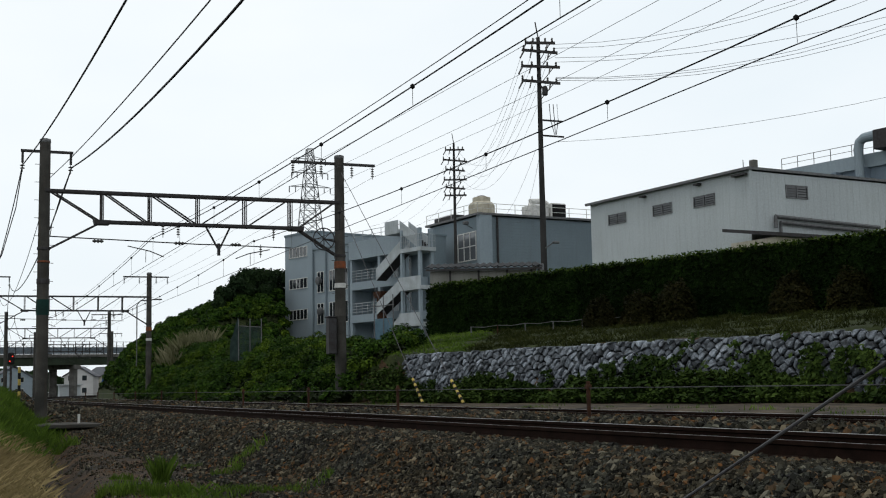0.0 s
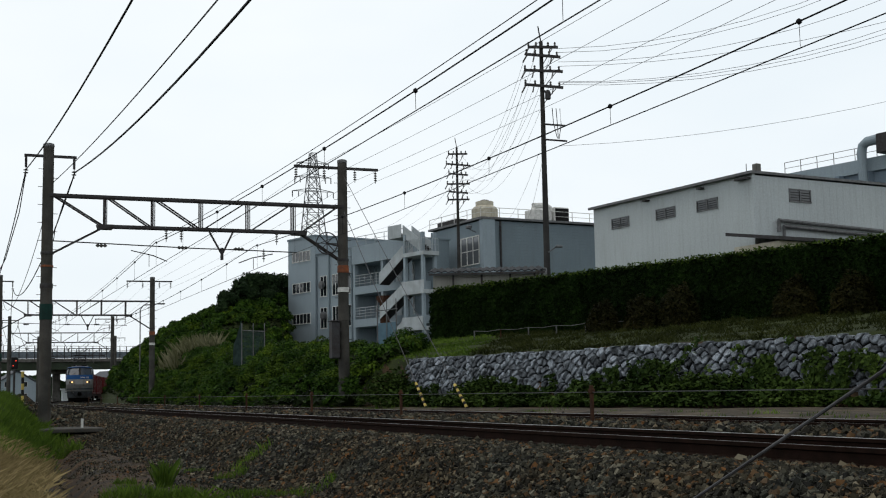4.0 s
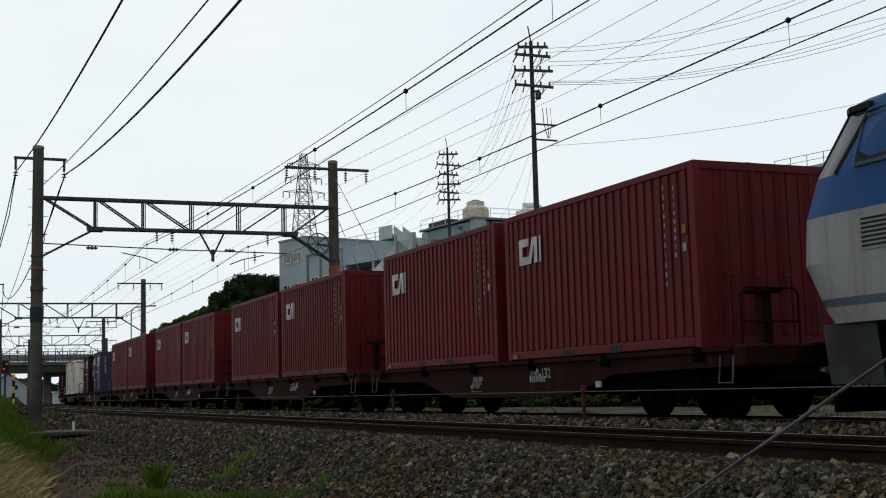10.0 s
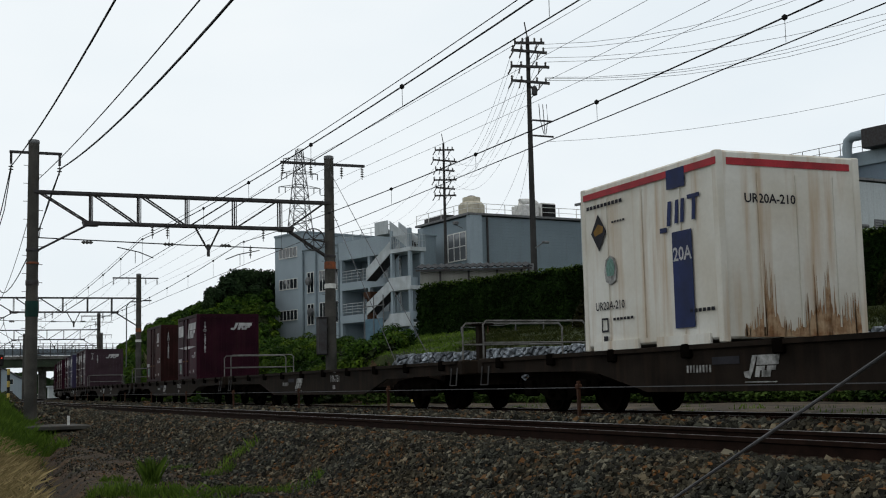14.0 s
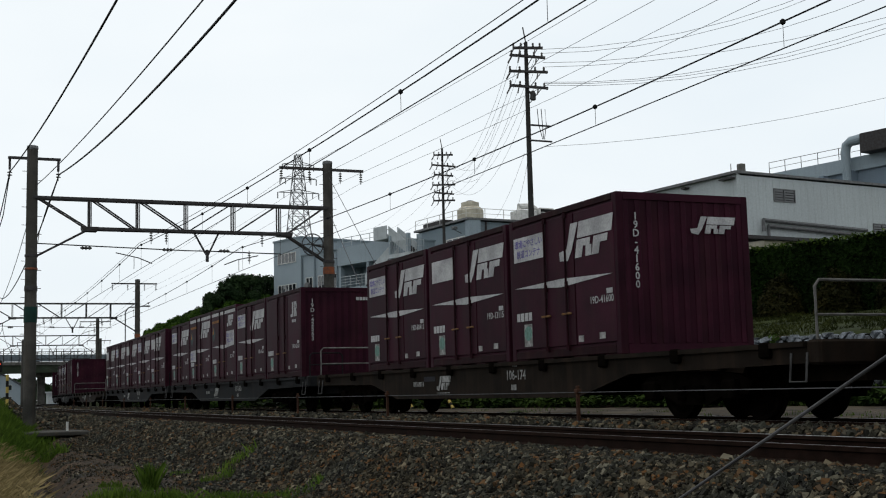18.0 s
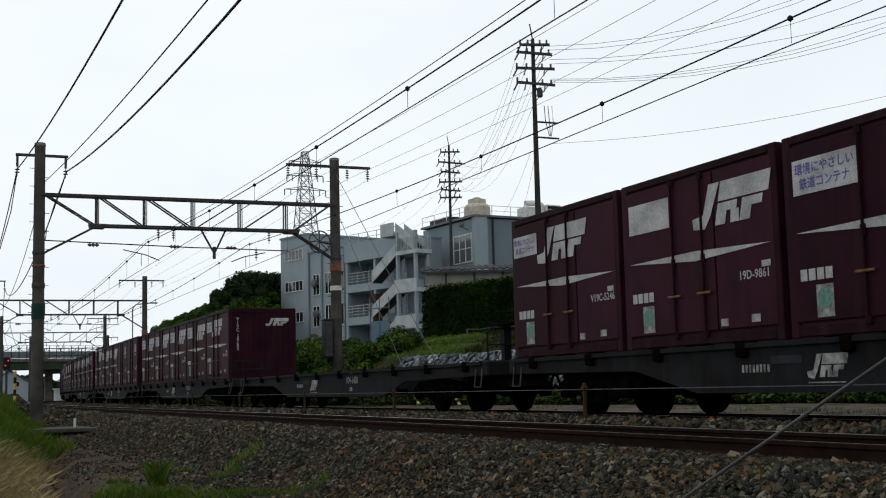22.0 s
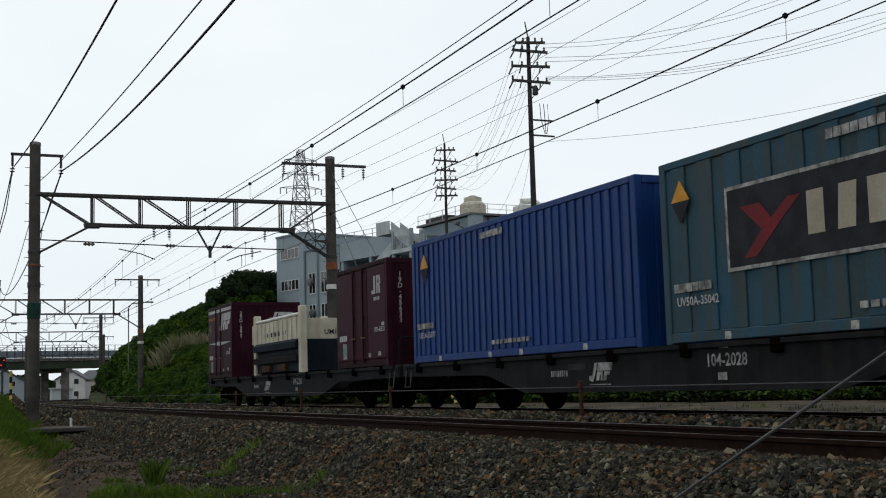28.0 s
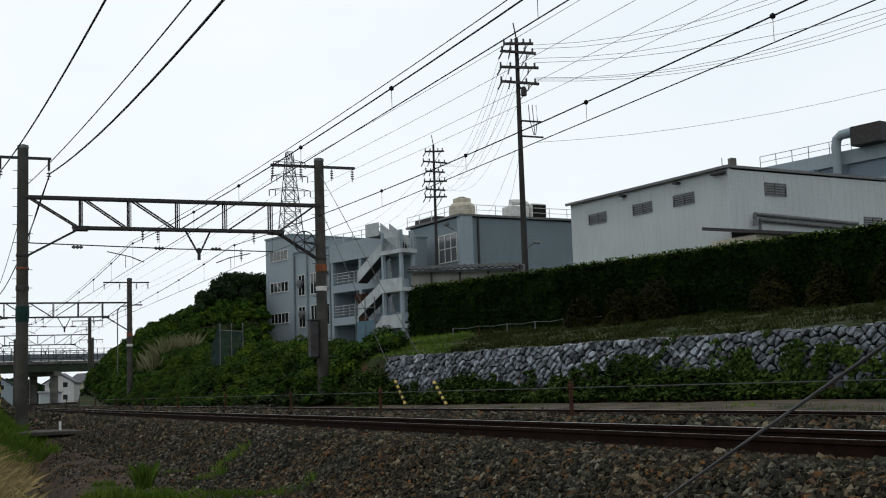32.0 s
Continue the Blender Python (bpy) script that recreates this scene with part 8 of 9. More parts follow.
def locomotive():
    L = 17.6
    t = thing("electric_locomotive", "blue and pale grey electric locomotive, dusty, headlamps lit, pantographs raised", "locomotive")
    # level: height, half width, set-back of the nose
    LV = [(1.14, 1.39, 0.44), (1.33, 1.40, 0.30), (1.43, 1.40, 0.25), (1.86, 1.40, 0.0), (2.40, 1.40, 0.06), (2.86, 1.39, 0.24), (3.54, 1.33, 0.78), (3.62, 1.30, 0.72), (3.69, 1.2, 0.95), (3.76, 0.95, 1.2), (3.80, 0.4, 1.6)]

    def ring(z, w, yf):
        c = w * (1 - 0.07 * max(0.0, min(1.0, (z - 2.5) / 1.0)))
        f = [(-w, yf + 1.75), (-w, yf + 1.15), (-c * 0.995, yf + 0.62), (-c * 0.965, yf + 0.26), (-c * 0.87, yf + 0.09), (-c * 0.45, yf + 0.02), (-0.05, yf), (0.05, yf), (c * 0.45, yf + 0.02), (c * 0.87, yf + 0.09), (c * 0.965, yf + 0.26), (c * 0.995, yf + 0.62), (w, yf + 1.15), (w, yf + 1.75)]
        b = [(x, L - y) for x, y in reversed(f)]
        top = 0.07 if z > 3.2 else 0.0
        return [(x, y, z + (top * (1 - (x / w) ** 2) if (y < 3 or y > L - 3) else 0.0)) for x, y in f + b]

    R = [ring(*v) for v in LV]
    n = len(R[0])

    def band(i0, i1, keep=None):
        m = Mesh()
        for i in range(i0, i1):
            for k in range(n):
                if keep and not keep(k):
                    continue
                a, b = R[i][k], R[i][(k + 1) % n]
                c, d = R[i + 1][(k + 1) % n], R[i + 1][k]
                m.add([a, b, c, d], [(0, 1, 2, 3)])
        return m

    def fuse(m):
        me = m.data("band")
        bm = bmesh.new()
        bm.from_mesh(me)
        bmesh.ops.remove_doubles(bm, verts=bm.verts, dist=0.0005)
        bmesh.ops.recalc_face_normals(bm, faces=bm.faces)
        bm.to_mesh(me)
        bm.free()
        return me

    low = band(0, 1)
    low.add(R[0], [tuple(range(n))])
    part("lower_body", fuse(low), "loco_grey", t, "pale grey dusty lower body")
    part("stripe", fuse(band(1, 2)), "loco_stripe", t, "slate stripe round the body", smooth=True)
    part("lower_body", fuse(band(2, 3)), "loco_grey", t, "pale grey dusty body", smooth=True)
    part("middle_body", fuse(band(3, 4)), "loco_grey", t, "pale grey dusty body", smooth=True)
    part("upper_body", fuse(band(4, 5)), "loco_blue", t, "blue upper body", smooth=True)
    is_glass = lambda k: (2 <= k <= 10) or (n // 2 + 2 <= k <= n // 2 + 10)
    part("upper_body", fuse(band(5, 6, lambda k: not is_glass(k))), "loco_blue", t)
    for lo in (0, n // 2):
        part("windscreen", fuse(band(5, 6, lambda k: lo + 2 <= k <= lo + 10)), "screen", t, "wide raked windscreen", smooth=True)
    # pillars and frame of the windscreen
    for k in (2, 4, 6, 7, 9, 11):
        for lo in (0, n // 2):
            a, b = Vector(R[5][lo + k]), Vector(R[6][lo + k])
            w = 0.09 if k in (6, 7) else 0.04
            part("pillar", Mesh().beam(a, b, w, w), "black_paint", t)
    part("roof_edge", fuse(band(6, 8)), "loco_blue", t, smooth=True)
    for lo in (0, n // 2):
        m = Mesh()
        for k in range(lo + 2, lo + 11):
            m.beam(Vector(R[6][k]) + Vector((0, 0, 0.03)), Vector(R[6][k + 1]) + Vector((0, 0, 0.03)), 0.09, 0.07)
        part("visor", m, "black_paint", t, "dark visor above the windscreen")
    rf = band(8, 10)
    rf.add(R[10], [tuple(range(n))])
    part("roof", fuse(rf), "loco_roof", t)
    for x in (-1.388, 1.388):
        s = -1 if x < 0 else 1
        for k in range(7):
            y0 = 3.1 + 1.72 * k
            a, b = sorted((x, x + s * 0.025))
            f = part("side_window", Mesh().box(a, b, y0, y0 + 1.45, 2.87, 2.91, 0).box(a, b, y0, y0 + 1.45, 3.17, 3.21).box(a, b, y0, y0 + 0.04, 2.91, 3.17).box(a, b, y0 + 1.41, y0 + 1.45, 2.91, 3.17), "loco_stripe", t, "long narrow side window")
            a2, b2 = sorted((x - s * 0.03, x + s * 0.012))
            part("pane", Mesh().box(a2, b2, y0 + 0.04, y0 + 1.41, 2.91, 3.17), "window_pale", f)
            g = part("louvre_grille", Mesh().box(a, b, y0, y0 + 1.45, 2.17, 2.20).box(a, b, y0, y0 + 1.45, 2.74, 2.77).box(a, b, y0, y0 + 0.03, 2.17, 2.77).box(a, b, y0 + 1.42, y0 + 1.45, 2.17, 2.77), "loco_stripe", t, "slatted air intake grille")
            part("backing", Mesh().box(*sorted((x - s * 0.03, x + s * 0.005)), y0 + 0.03, y0 + 1.42, 2.20, 2.74), "black_paint", g)
            for j in range(8):
                z = 2.225 + j * 0.062
                pr = [(x + s * 0.006, z + 0.016), (x + s * 0.03, z), (x + s * 0.03, z + 0.008), (x + s * 0.006, z + 0.024)]
                part("slat", Mesh().prism(pr, "y", y0 + 0.03, y0 + 1.42), "loco_slat", g)
        for y0 in (2.12, 14.78):
            d = part("cab_door", Mesh().box(*sorted((x, x + s * 0.02)), y0 + 0.1, y0 + 0.56, 1.5, 3.38, 0.008), "tan_door", t, "tan cab door with a tall window")
            part("pane", Mesh().box(*sorted((x, x + s * 0.03)), y0 + 0.2, y0 + 0.46, 2.5, 3.22, 0.02), "screen", d)
            for dy in (0.04, 0.62):
                part("grab_rail", Mesh().tube([(x, y0 + dy, 1.2), (x + s * 0.05, y0 + dy, 1.3), (x + s * 0.05, y0 + dy, 3.3), (x, y0 + dy, 3.4)], 0.018, 6), "black_paint", d)
            part("door_step", Mesh().box(*sorted((x, x + s * 0.12)), y0, y0 + 0.66, 1.05, 1.1), "running_gear", d)
        for y0, y1 in ((1.22, 1.85), (15.75, 16.38)):
            q = [(1.382, y0, 2.9), (1.392, y1, 2.9), (1.318, y1, 3.46), (1.225, y0 + 0.06, 3.46)]
            if y0 > 9:
                q = [(1.392, y0, 2.9), (1.382, y1, 2.9), (1.225, y1 - 0.06, 3.46), (1.318, y0, 3.46)]
            w = part("cab_window", Mesh().add([(s * (px + o), py, pz) for o in (-0.04, 0.012) for px, py, pz in q], [(0, 1, 2, 3), (4, 5, 6, 7), (0, 1, 5, 4), (1, 2, 6, 5), (2, 3, 7, 6), (3, 0, 4, 7)]), "cab_glass", t, "dark cab side window")
            fr = Mesh()
            for k in range(4):
                p0, p1 = q[k], q[(k + 1) % 4]
                fr.beam((s * (p0[0] + 0.01), p0[1], p0[2]), (s * (p1[0] + 0.01), p1[1], p1[2]), 0.04)
            part("window_frame", fr, "loco_stripe", w)
        for y0 in (1.25, 15.8):
            g = part("side_grille", Mesh().box(*sorted((x, x + s * 0.02)), y0, y0 + 0.55, 1.93, 2.32), "loco_grey", t)
            for j in range(7):
                part("slat", Mesh().box(*sorted((x, x + s * 0.03)), y0 + 0.04, y0 + 0.51, 1.965 + j * 0.05, 1.985 + j * 0.05), "black_paint", g)
        part("access_panel", Mesh().box(*sorted((x, x + s * 0.024)), 7.9, 8.6, 1.62, 2.1, 0.005), "loco_grey", t)
        part("gutter", Mesh().tube([(x * 0.93, 1.4, 3.5), (x * 0.93, L - 1.4, 3.5)], 0.025, 6), "loco_blue", t)
    letter(t, "EF66 121", SIDE, (-1.405, 1.55, 2.62), 0.2)
    letter(t, "EF66 121", FRONT, (0.52, 0.10, 2.58), 0.23).rotation_euler = (radians(69), 0, radians(3))
    # nose fittings
    for y, s in ((0.0, 1), (L, -1)):
        for x in (-0.86, 0.86):
            h = part("headlamp", Mesh().box(x - 0.24, x + 0.24, *sorted((y - s * 0.02, y + s * 0.22)), 1.96, 2.24, 0.03), "loco_grey", t, "rectangular twin headlamp in a grey frame")
            part("lamp_recess", Mesh().box(x - 0.21, x + 0.21, *sorted((y - s * 0.028, y)), 1.99, 2.21), "lamp_recess", h)
            ix = x + (0.09 if x < 0 else -0.09)
            part("lens", Mesh().lathe([(0.02, 0.0), (0.085, 0.0), (0.085, 0.02), (0.02, 0.03)], (ix, y - s * 0.045, 2.10), "y", 14), "lamp" if s > 0 else "glass_dark", h, "glowing round headlamp")
            part("tail_lens", Mesh().lathe([(0.02, 0.0), (0.07, 0.0), (0.07, 0.02), (0.02, 0.03)], (x - (ix - x), y - s * 0.045, 2.10), "y", 12), "glass_dark", h)
        part("hand_bar", Mesh().tube([(-0.7, y + s * 0.05, 1.46), (-0.7, y - s * 0.1, 1.46), (0.7, y - s * 0.1, 1.46), (0.7, y + s * 0.05, 1.46)], 0.018, 6), "galv", t)
        part("hose_rail", Mesh().tube([(-0.75, y + s * 0.1, 1.8), (-0.72, y - s * 0.04, 1.72), (-0.72, y - s * 0.02, 1.35), (-0.8, y + s * 0.05, 1.28)], 0.02, 6), "loco_grey", t)
        for x in (-0.7, 0.75):
            a = Vector((x * 0.9, y + s * 0.27, 2.92))
            wp = Mesh().beam(a, a + Vector((0.35 if x < 0 else -0.3, s * 0.3, 0.36)), 0.025).beam(a + Vector((0.35 if x < 0 else -0.3, s * 0.26, 0.12)), a + Vector((0.28 if x < 0 else -0.38, s * 0.42, 0.5)), 0.03)
            part("wiper", wp, "black_paint", t)
        # skirt, plough and coupling
        part("skirt", Mesh().prism([(-1.3, 1.14), (1.3, 1.14), (1.22, 0.45), (-1.22, 0.45)], "y", *sorted((y + s * 0.42, y + s * 0.5))).prism([(-1.3, 1.14), (-1.22, 0.45), (-1.2, 0.45), (-1.28, 1.14)], "y", *sorted((y + s * 0.5, y + s * 1.3))), "skirt_grey", t, "dusty slate front skirt")
        part("plough", Mesh().box(-1.15, 1.15, *sorted((y + s * 0.35, y + s * 0.42)), 0.12, 0.42, 0.01), "running_gear", t)
        part("coupler", Mesh().box(-0.14, 0.14, *sorted((y - s * 0.35, y + s * 0.4)), 0.72, 1.02, 0.03).box(-0.2, 0.2, *sorted((y - s * 0.42, y - s * 0.15)), 0.68, 1.04, 0.05), "running_gear", t)
        part("air_hose", Mesh().tube([(-0.62, y + s * 0.4, 0.98), (-0.6, y + s * 0.25, 0.85), (-0.45, y + s * 0.2, 0.6), (-0.2, y + s * 0.22, 0.5)], 0.025, 6), "black_paint", t)
        part("air_hose", Mesh().tube([(0.45, y + s * 0.4, 0.8), (0.5, y + s * 0.22, 0.55), (0.62, y + s * 0.2, 0.45), (0.75, y + s * 0.25, 0.6)], 0.025, 6), "black_paint", t)
        part("hose_cock", Mesh().lathe([(0.02, -0.06), (0.07, -0.03), (0.07, 0.03), (0.02, 0.06)], (-0.62, y + s * 0.36, 1.0), "y", 8), "galv", t)
    # roof gear
    for yc in (3.6, 14.0):
        pn = part("pantograph", Mesh().beam((-0.75, yc - 0.9, 3.95), (-0.75, yc + 0.9, 3.95), 0.07).beam((0.75, yc - 0.9, 3.95), (0.75, yc + 0.9, 3.95), 0.07).beam((-0.75, yc - 0.5, 3.95), (0.75, yc - 0.5, 3.95), 0.08).beam((-0.75, yc + 0.5, 3.95), (0.75, yc + 0.5, 3.95), 0.08), "black_paint", t, "raised black steel pantograph")
        for x in (-0.75, 0.75):
            for yy in (-0.8, 0.8):
                part("insulator", Mesh().lathe([(0.06, 0), (0.09, 0.05), (0.06, 0.1), (0.09, 0.15), (0.06, 0.2), (0.09, 0.25), (0.05, 0.27)], (x, yc + yy, 3.66), "z", 10), "porcelain", pn)
        for s in (-1, 1):
            lo = Mesh()
            for x in (-0.55, 0.55):
                lo.tube([(x, yc - s * 0.45, 4.0), (x * 1.15, yc + s * 0.95, 4.48)], 0.028, 6)
            lo.tube([(-0.64, yc + s * 0.95, 4.48), (0.64, yc + s * 0.95, 4.48)], 0.022, 6)
            part("lower_arm", lo, "black_paint", pn)
            up = Mesh()
            for x in (-0.62, 0.62):
                up.tube([(x, yc + s * 0.95, 4.48), (x * 0.75, yc + s * 0.12, 4.98)], 0.02, 6)
            up.tube([(-0.62, yc + s * 0.95, 4.48), (0.46, yc + s * 0.12, 4.98)], 0.014, 5)
            part("upper_arm", up, "black_paint", pn)
            hd = Mesh().tube([(-0.95, yc + s * 0.13, 4.82), (-0.8, yc + s * 0.13, 4.98), (-0.6, yc + s * 0.13, 5.05), (0.6, yc + s * 0.13, 5.05), (0.8, yc + s * 0.13, 4.98), (0.95, yc + s * 0.13, 4.82)], 0.025, 6)
            hd.box(-0.55, 0.55, yc + s * 0.13 - 0.035, yc + s * 0.13 + 0.035, 5.04, 5.085)
            part("pan_head", hd, "black_paint", pn)
    for y in (2.3, 5.2, 5.6, 8.0, 9.2, 11.9, 12.4, 15.4):
        part("roof_insulator", Mesh().lathe([(0.05, 0), (0.11, 0.04), (0.06, 0.1), (0.11, 0.16), (0.06, 0.24), (0.03, 0.3)], (-0.35 if y != 8.0 else 0.3, y, 3.66), "z", 10), "porcelain", t)
    part("busbar", Mesh().tube([(-0.35, 2.3, 3.98), (-0.35, 15.4, 3.98)], 0.022, 6), "wire", t)
    part("roof_box", Mesh().box(-0.7, 0.7, 6.2, 7.6, 3.66, 3.86, 0.04).box(-0.6, 0.6, 10.0, 11.3, 3.66, 3.84, 0.04), "loco_roof", t)
    part("roof_walk", Mesh().box(-1.15, -0.9, 12.4, 15.2, 3.62, 3.66).tube([(-1.18, 12.5, 3.75), (-1.18, 15.0, 3.75)], 0.02, 6), "black_paint", t)
    part("horn", Mesh().tube([(0.3, 1.3, 3.72), (0.3, 1.3, 3.85)], 0.04, 6).box(0.18, 0.42, 1.2, 1.4, 3.85, 3.9), "black_paint", t)
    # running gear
    # the lower middle box is added to close the gap with dark
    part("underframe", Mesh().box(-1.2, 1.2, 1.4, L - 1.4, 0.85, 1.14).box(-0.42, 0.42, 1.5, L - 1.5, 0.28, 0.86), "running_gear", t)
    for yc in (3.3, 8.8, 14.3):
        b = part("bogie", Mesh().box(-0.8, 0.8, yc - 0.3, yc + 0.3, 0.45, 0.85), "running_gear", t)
        for x in (-1, 1):
            part("side_frame", Mesh().prism([(yc - 2.0, 0.85), (yc - 2.0, 0.62), (yc - 0.8, 0.6), (yc - 0.5, 0.4), (yc + 0.5, 0.4), (yc + 0.8, 0.6), (yc + 2.0, 0.62), (yc + 2.0, 0.85)], "x", x * 1.05 - 0.07, x * 1.05 + 0.07), "bogie_grey", b)
            for yy in (-1.35, 1.35):
                w = part("wheel", shared("wheel_big", lambda: Mesh().lathe([(0.06, -0.08), (0.12, -0.07), (0.45, -0.03), (0.49, -0.065), (0.56, -0.065), (0.565, 0.02), (0.59, 0.04), (0.59, 0.065), (0.45, 0.05), (0.06, 0.06)], (0, 0, 0), "x", 28), "running_gear"), None, b)
                w.matrix_basis = Matrix.Translation((x * 0.53, yc + yy, 0.56)) @ (Matrix.Rotation(math.pi, 4, "Z") if x > 0 else Matrix())
                part("axle_box", Mesh().box(x * 1.1 - 0.14, x * 1.1 + 0.14, yc + yy - 0.2, yc + yy + 0.2, 0.4, 0.74, 0.04).lathe([(0.08, 0), (0.1, 0.05), (0.08, 0.1), (0.1, 0.15), (0.08, 0.2)], (x * 1.12, yc + yy - 0.32, 0.6), "z", 10).lathe([(0.08, 0), (0.1, 0.05), (0.08, 0.1), (0.1, 0.15), (0.08, 0.2)], (x * 1.12, yc + yy + 0.32, 0.6), "z", 10), "bogie_grey", b)
            part("air_spring", Mesh().lathe([(0.2, 0), (0.26, 0.08), (0.24, 0.16), (0.26, 0.24), (0.2, 0.3)], (x * 1.0, yc, 0.82), "z", 14), "running_gear", b)
            part("bracket", Mesh().prism([(yc - 0.35, 1.14), (yc + 0.35, 1.14), (yc + 0.18, 0.5), (yc - 0.18, 0.5)], "x", x * 1.2 - 0.04, x * 1.2 + 0.04), "bogie_grey", b)
            part("sand_box", Mesh().box(x * 1.12 - 0.12, x * 1.12 + 0.12, yc - 2.25, yc - 1.95, 0.5, 1.0, 0.03), "bogie_grey", b)
    for yc in (6.05, 11.55):
        part("equipment_box", Mesh().box(-1.15, 1.15, yc - 0.55, yc + 0.55, 0.4, 0.95, 0.05), "bogie_grey", t)
    return t


ride(locomotive(), 0, 17.6)

# ---------------------------------------------------------------- the train's make-up
WAGON, SLOT, FIRST, DECK = 20.75, 3.85, 0.75, 0.985
# how far each wagon stands from an even spacing, as the couplings are stretched or closed
SLACK = {5: -0.12, 6: -0.38, 7: -0.4, 8: -0.4, 9: -0.4, 10: -0.38, 11: 0.12, 12: 0.15, 15: -0.25, 16: -0.05, 17: 0.22, 18: 0.14, 19: 0.1, 20: -0.28, 21: 0.1, 22: 0.2, 23: -0.25}


def wagon_front(k):
    return 225.7 + WAGON * (k - 12) + (0.5 if k > 21 else 0.0) + SLACK.get(k, 0.0)


def load(box, d, length, y):
    ride(box, d, length, Matrix.Translation((0, y, DECK)))


for k, number in enumerate(("200-132", "200-148", "200-28", "200-135")):
    d = 18.65 + 15.43 * k
    ride(flat_wagon(15.0, "wagon_red", number, tall_rails=True), d, 15.0)
    for y in (1.1, 7.6):
        load(box20(), d, 15.0, y)

# wagon: colour, number, loads by slot (number, style)
M, P = "sign", "plain"
TRAIN = {
    5: ("wagon_brown", "107-480", {2: ("19D-8060", P, "violet"), 4: ("19D-19441", M)}),
    6: ("wagon_brown", "107-912", {2: "UR20A-275", 4: "UR20A-210"}),
    7: ("wagon_brown", "106-751", {}),
    8: ("wagon_brown", "106-322", {2: ("19D-20785", P), 4: ("18D-18420", "jr", "brown_paint")}),
    9: ("wagon_brown", "106-1013", {}),
    10: ("wagon_brown", "107-381", {1: ("W19D-6581", P, "maroon_faded"), 2: ("19D-25107", M, "brown_paint"), 4: ("W19D-3521", "none", "violet"), 5: ("19D-16615", P)}),
    11: ("wagon_brown", "106-174", {2: ("19D-41600", M), 3: ("19D-13115", P), 4: ("19D-80411", M)}),
    12: ("wagon_grey", "107-1426", {1: ("19D-42563", "jr"), 2: ("18D-5626", M), 3: ("20C-456", "tall"), 4: ("20D-60", "tall"), 5: ("19D-5412", M)}),
    13: ("wagon_grey", "107-1427", {1: ("V19C-3085", P), 2: ("19D-80762", M), 3: ("19D-17436", P), 4: ("19D-36704", M), 5: ("19D-15605", P)}),
    14: ("wagon_brown", "104-917", {}),
    15: ("wagon_grey", "104-899", {3: ("19D-9042", M), 4: ("19D-9861", P), 5: ("V19C-5246", M)}),
    16: ("wagon_grey", "104-1458", {}),
    17: ("wagon_grey", "104-727", {1: ("V19C-3780", M), 2: ("19D-18899", M, "brown_paint"), 3: ("19D-40189", M), 4: ("19D-9051", M), 5: ("19D-30309", M, "brown_paint")}),
    18: ("wagon_grey", "104-884", {1: ("19D-43286", "jr"), 2: ("19D-42413", "jr"), 3: ("19D-12200", M), 4: ("19D-20462", M), 5: ("20D-302", "tall")}),
    19: ("wagon_grey", "104-1500", {1: ("V19C-7821", M), 2: ("19D-31140", P), 3: ("19D-33132", M), 4: ("19D-25614", M), 5: ("V19C-8612", "jr")}),
    20: ("wagon_brown", "106-270", {1: ("19G-16210", "ribbed"), 2: ("19G-15077", "ribbed"), 3: ("19G-18402", "ribbed"), 4: ("20C-118", "tall"), 5: ("19D-33051", P)}),
    21: ("wagon_grey", "107-115", {3: ("19D-26630", M), 4: ("20D-77", "tall", "brown_paint"), 5: ("20D-161", "tall", "brown_paint")}),
    22: ("wagon_grey", "104-2028", {}),
    23: ("wagon_grey", "104-2250", {1: ("19D-45633", "jr"), 5: ("20D-395", "tall")}),
}
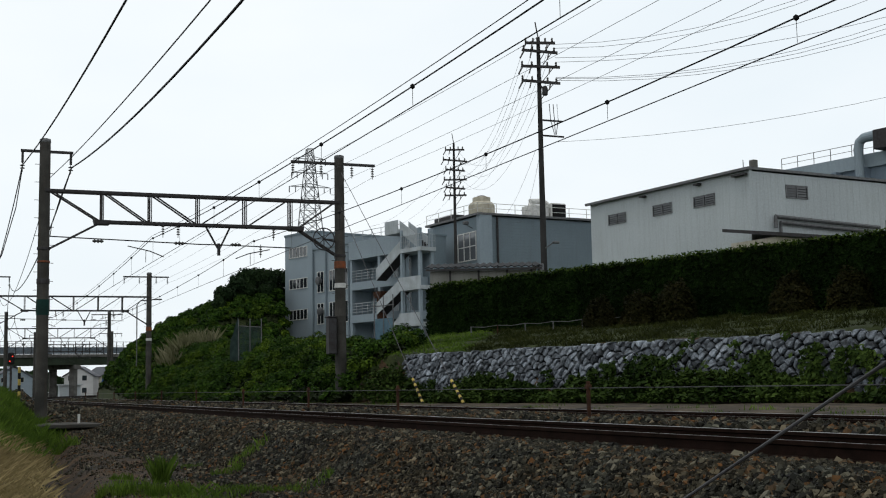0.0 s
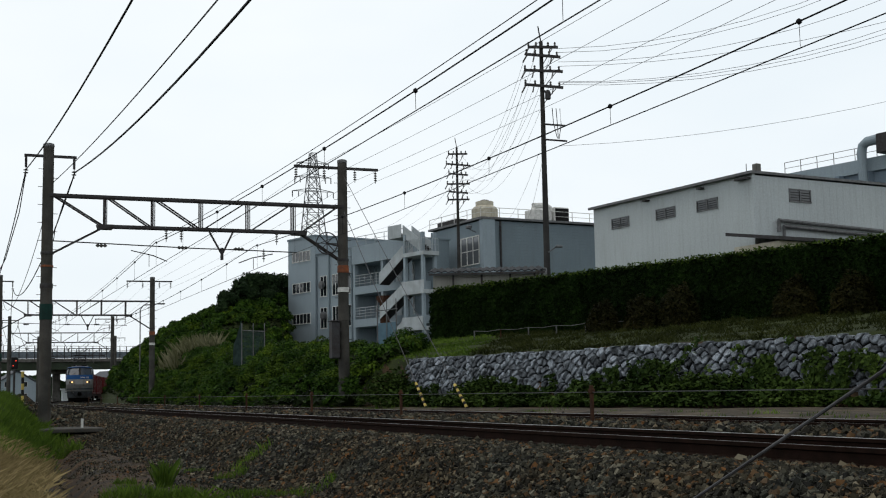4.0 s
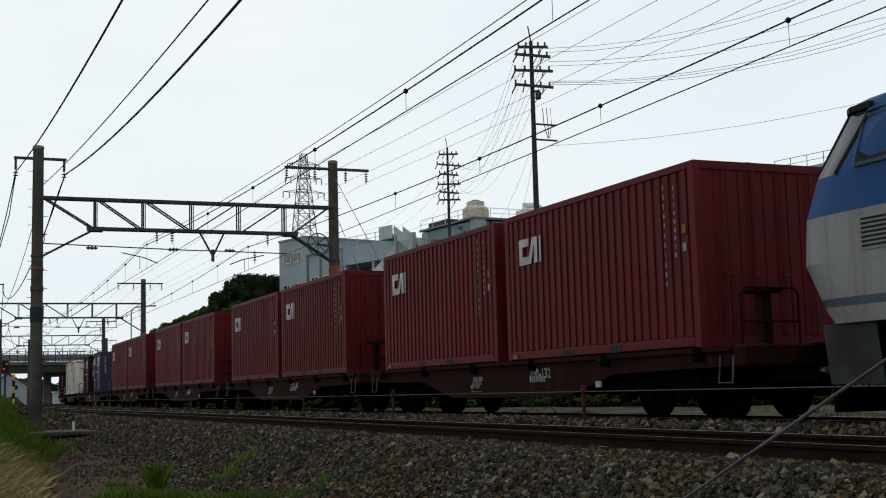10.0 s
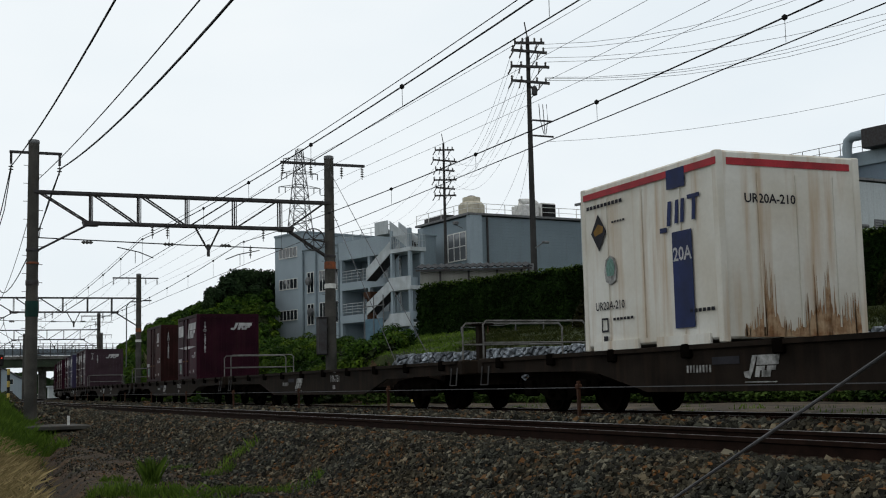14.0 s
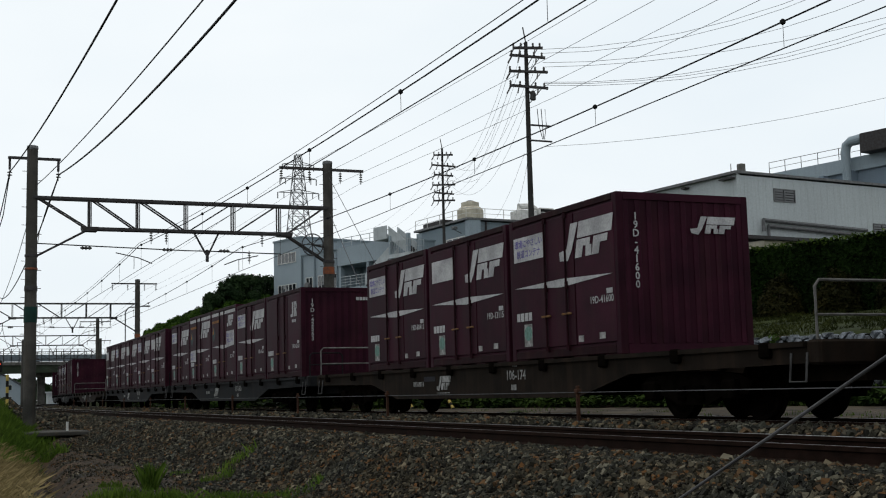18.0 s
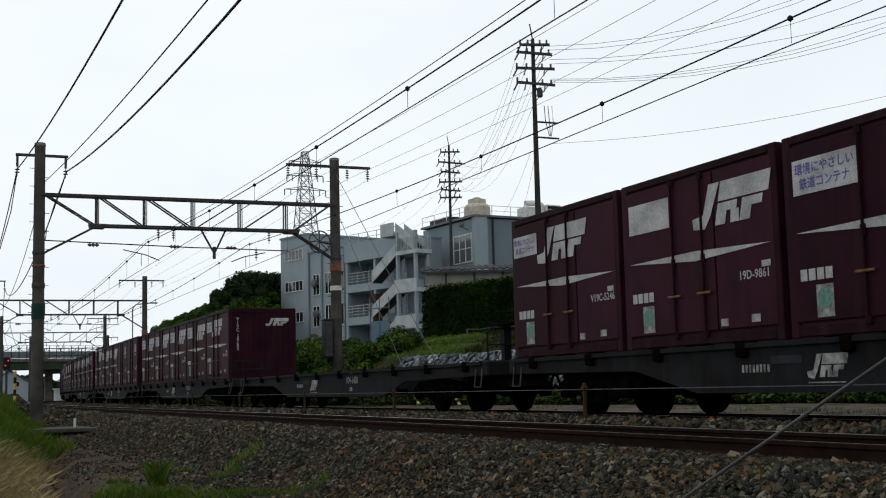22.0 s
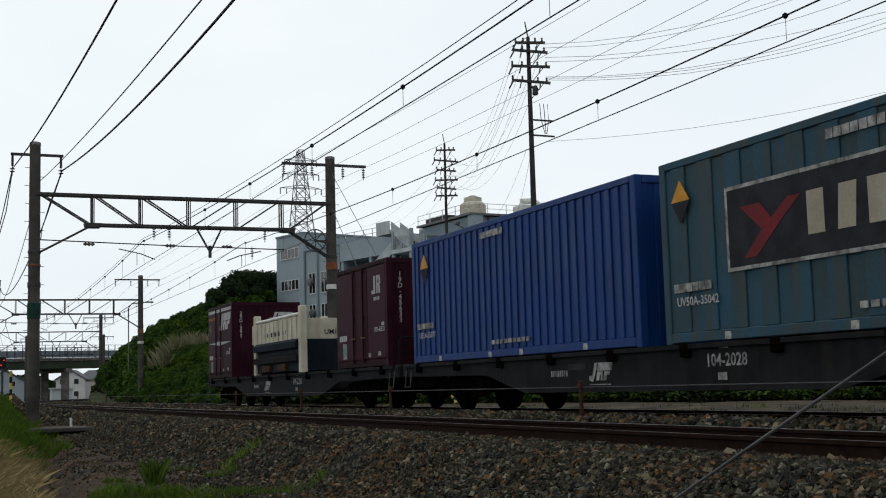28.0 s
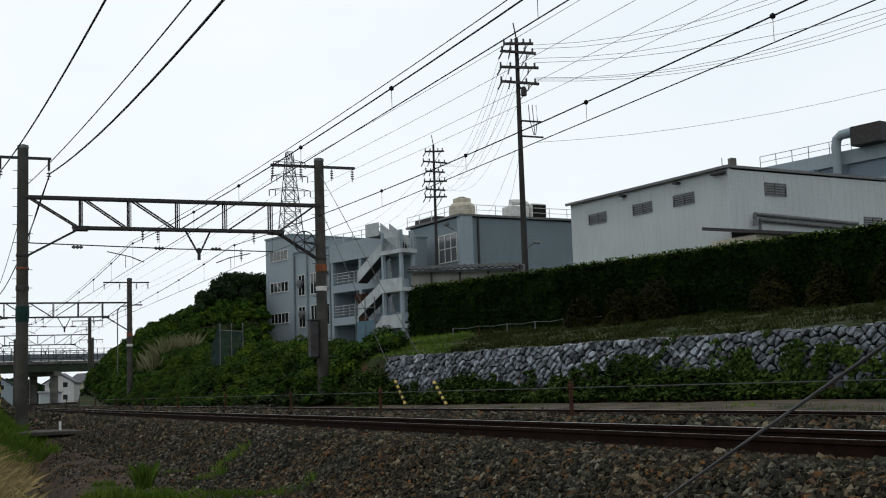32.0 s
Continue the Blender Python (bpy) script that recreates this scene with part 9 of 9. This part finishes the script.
for k, (colour, number, loads) in TRAIN.items():
    d = wagon_front(k)
    ride(flat_wagon(20.4, colour, number, tall_rails=k in (7, 14, 16)), d, 20.4)
    for slot, what in loads.items():
        y = FIRST + SLOT * (slot - 1)
        if isinstance(what, str):
            load(reefer(what), d, 20.4, y)
            continue
        number, style, paintwork = (*what, "maroon")[:3]
        if style == "none":
            style = "sign2"
        b = box12(number, "plain" if style == "sign2" else style, paintwork, 2.6 if style == "tall" else 2.5)
        load(b, d, 20.4, y)


def box20jr():
    """A maroon twenty-foot rail container."""
    L = 6.05
    t = thing("rail_container", "long maroon steel rail container with a white mark", "container", "rail containers")
    box_shell(t, L, 2.55, "maroon", "maroon_dark", 0, "j20")
    for y0, y1 in ((0.2, 1.5), (1.55, 2.9), (2.95, 4.3), (4.35, 5.85)):
        d = part("door", Mesh().box(-W2 - 0.006, -W2 + 0.03, y0, y1, 0.2, 2.4, 0.008), "maroon", t)
        part("lock_rod", Mesh().tube([(-W2 - 0.03, y1 - 0.1, 0.12), (-W2 - 0.03, y1 - 0.1, 2.45)], 0.02, 6), "maroon_dark", d)
        part("handle", Mesh().box(-W2 - 0.05, -W2 - 0.02, y0 + 0.3, y0 + 0.6, 0.62, 0.66), "handle_dull", d, "dull yellow door handle")
    side_patch(t, "painted_mark", "j20m", round_mark(4.75, 1.62, 0.62, 0.46), L, "decal_white", label="white upright painted mark")
    side_patch(t, "small_writing", "j20w", bars(4.95, 1.48, 0.4, 0.08, 4) + [[(5.15, 0.45), (5.35, 0.45), (5.25, 0.25)]], L, "decal_white")
    side_patch(t, "sticker", "j20s", [block(0.3, 0.35, 0.6, 0.75)], L, "decal_green")
    letter(t, "30D-239", SIDE, (-1.24, L - 5.1, 0.84), 0.17)
    letter(t, "\n".join("30D-239"), FRONT, (-0.82, -0.014, 1.75), 0.2, spacing=0.72)
    return t


load(box20jr(), wagon_front(15), 20.4, FIRST + 0.1)
load(tank_box(), wagon_front(21), 20.4, FIRST)
load(box30("teal"), wagon_front(22), 20.4, 0.5)
load(box30("blue"), wagon_front(22), 20.4, 10.3)
load(hopper_box(), wagon_front(23), 20.4, 7.8)

motions()
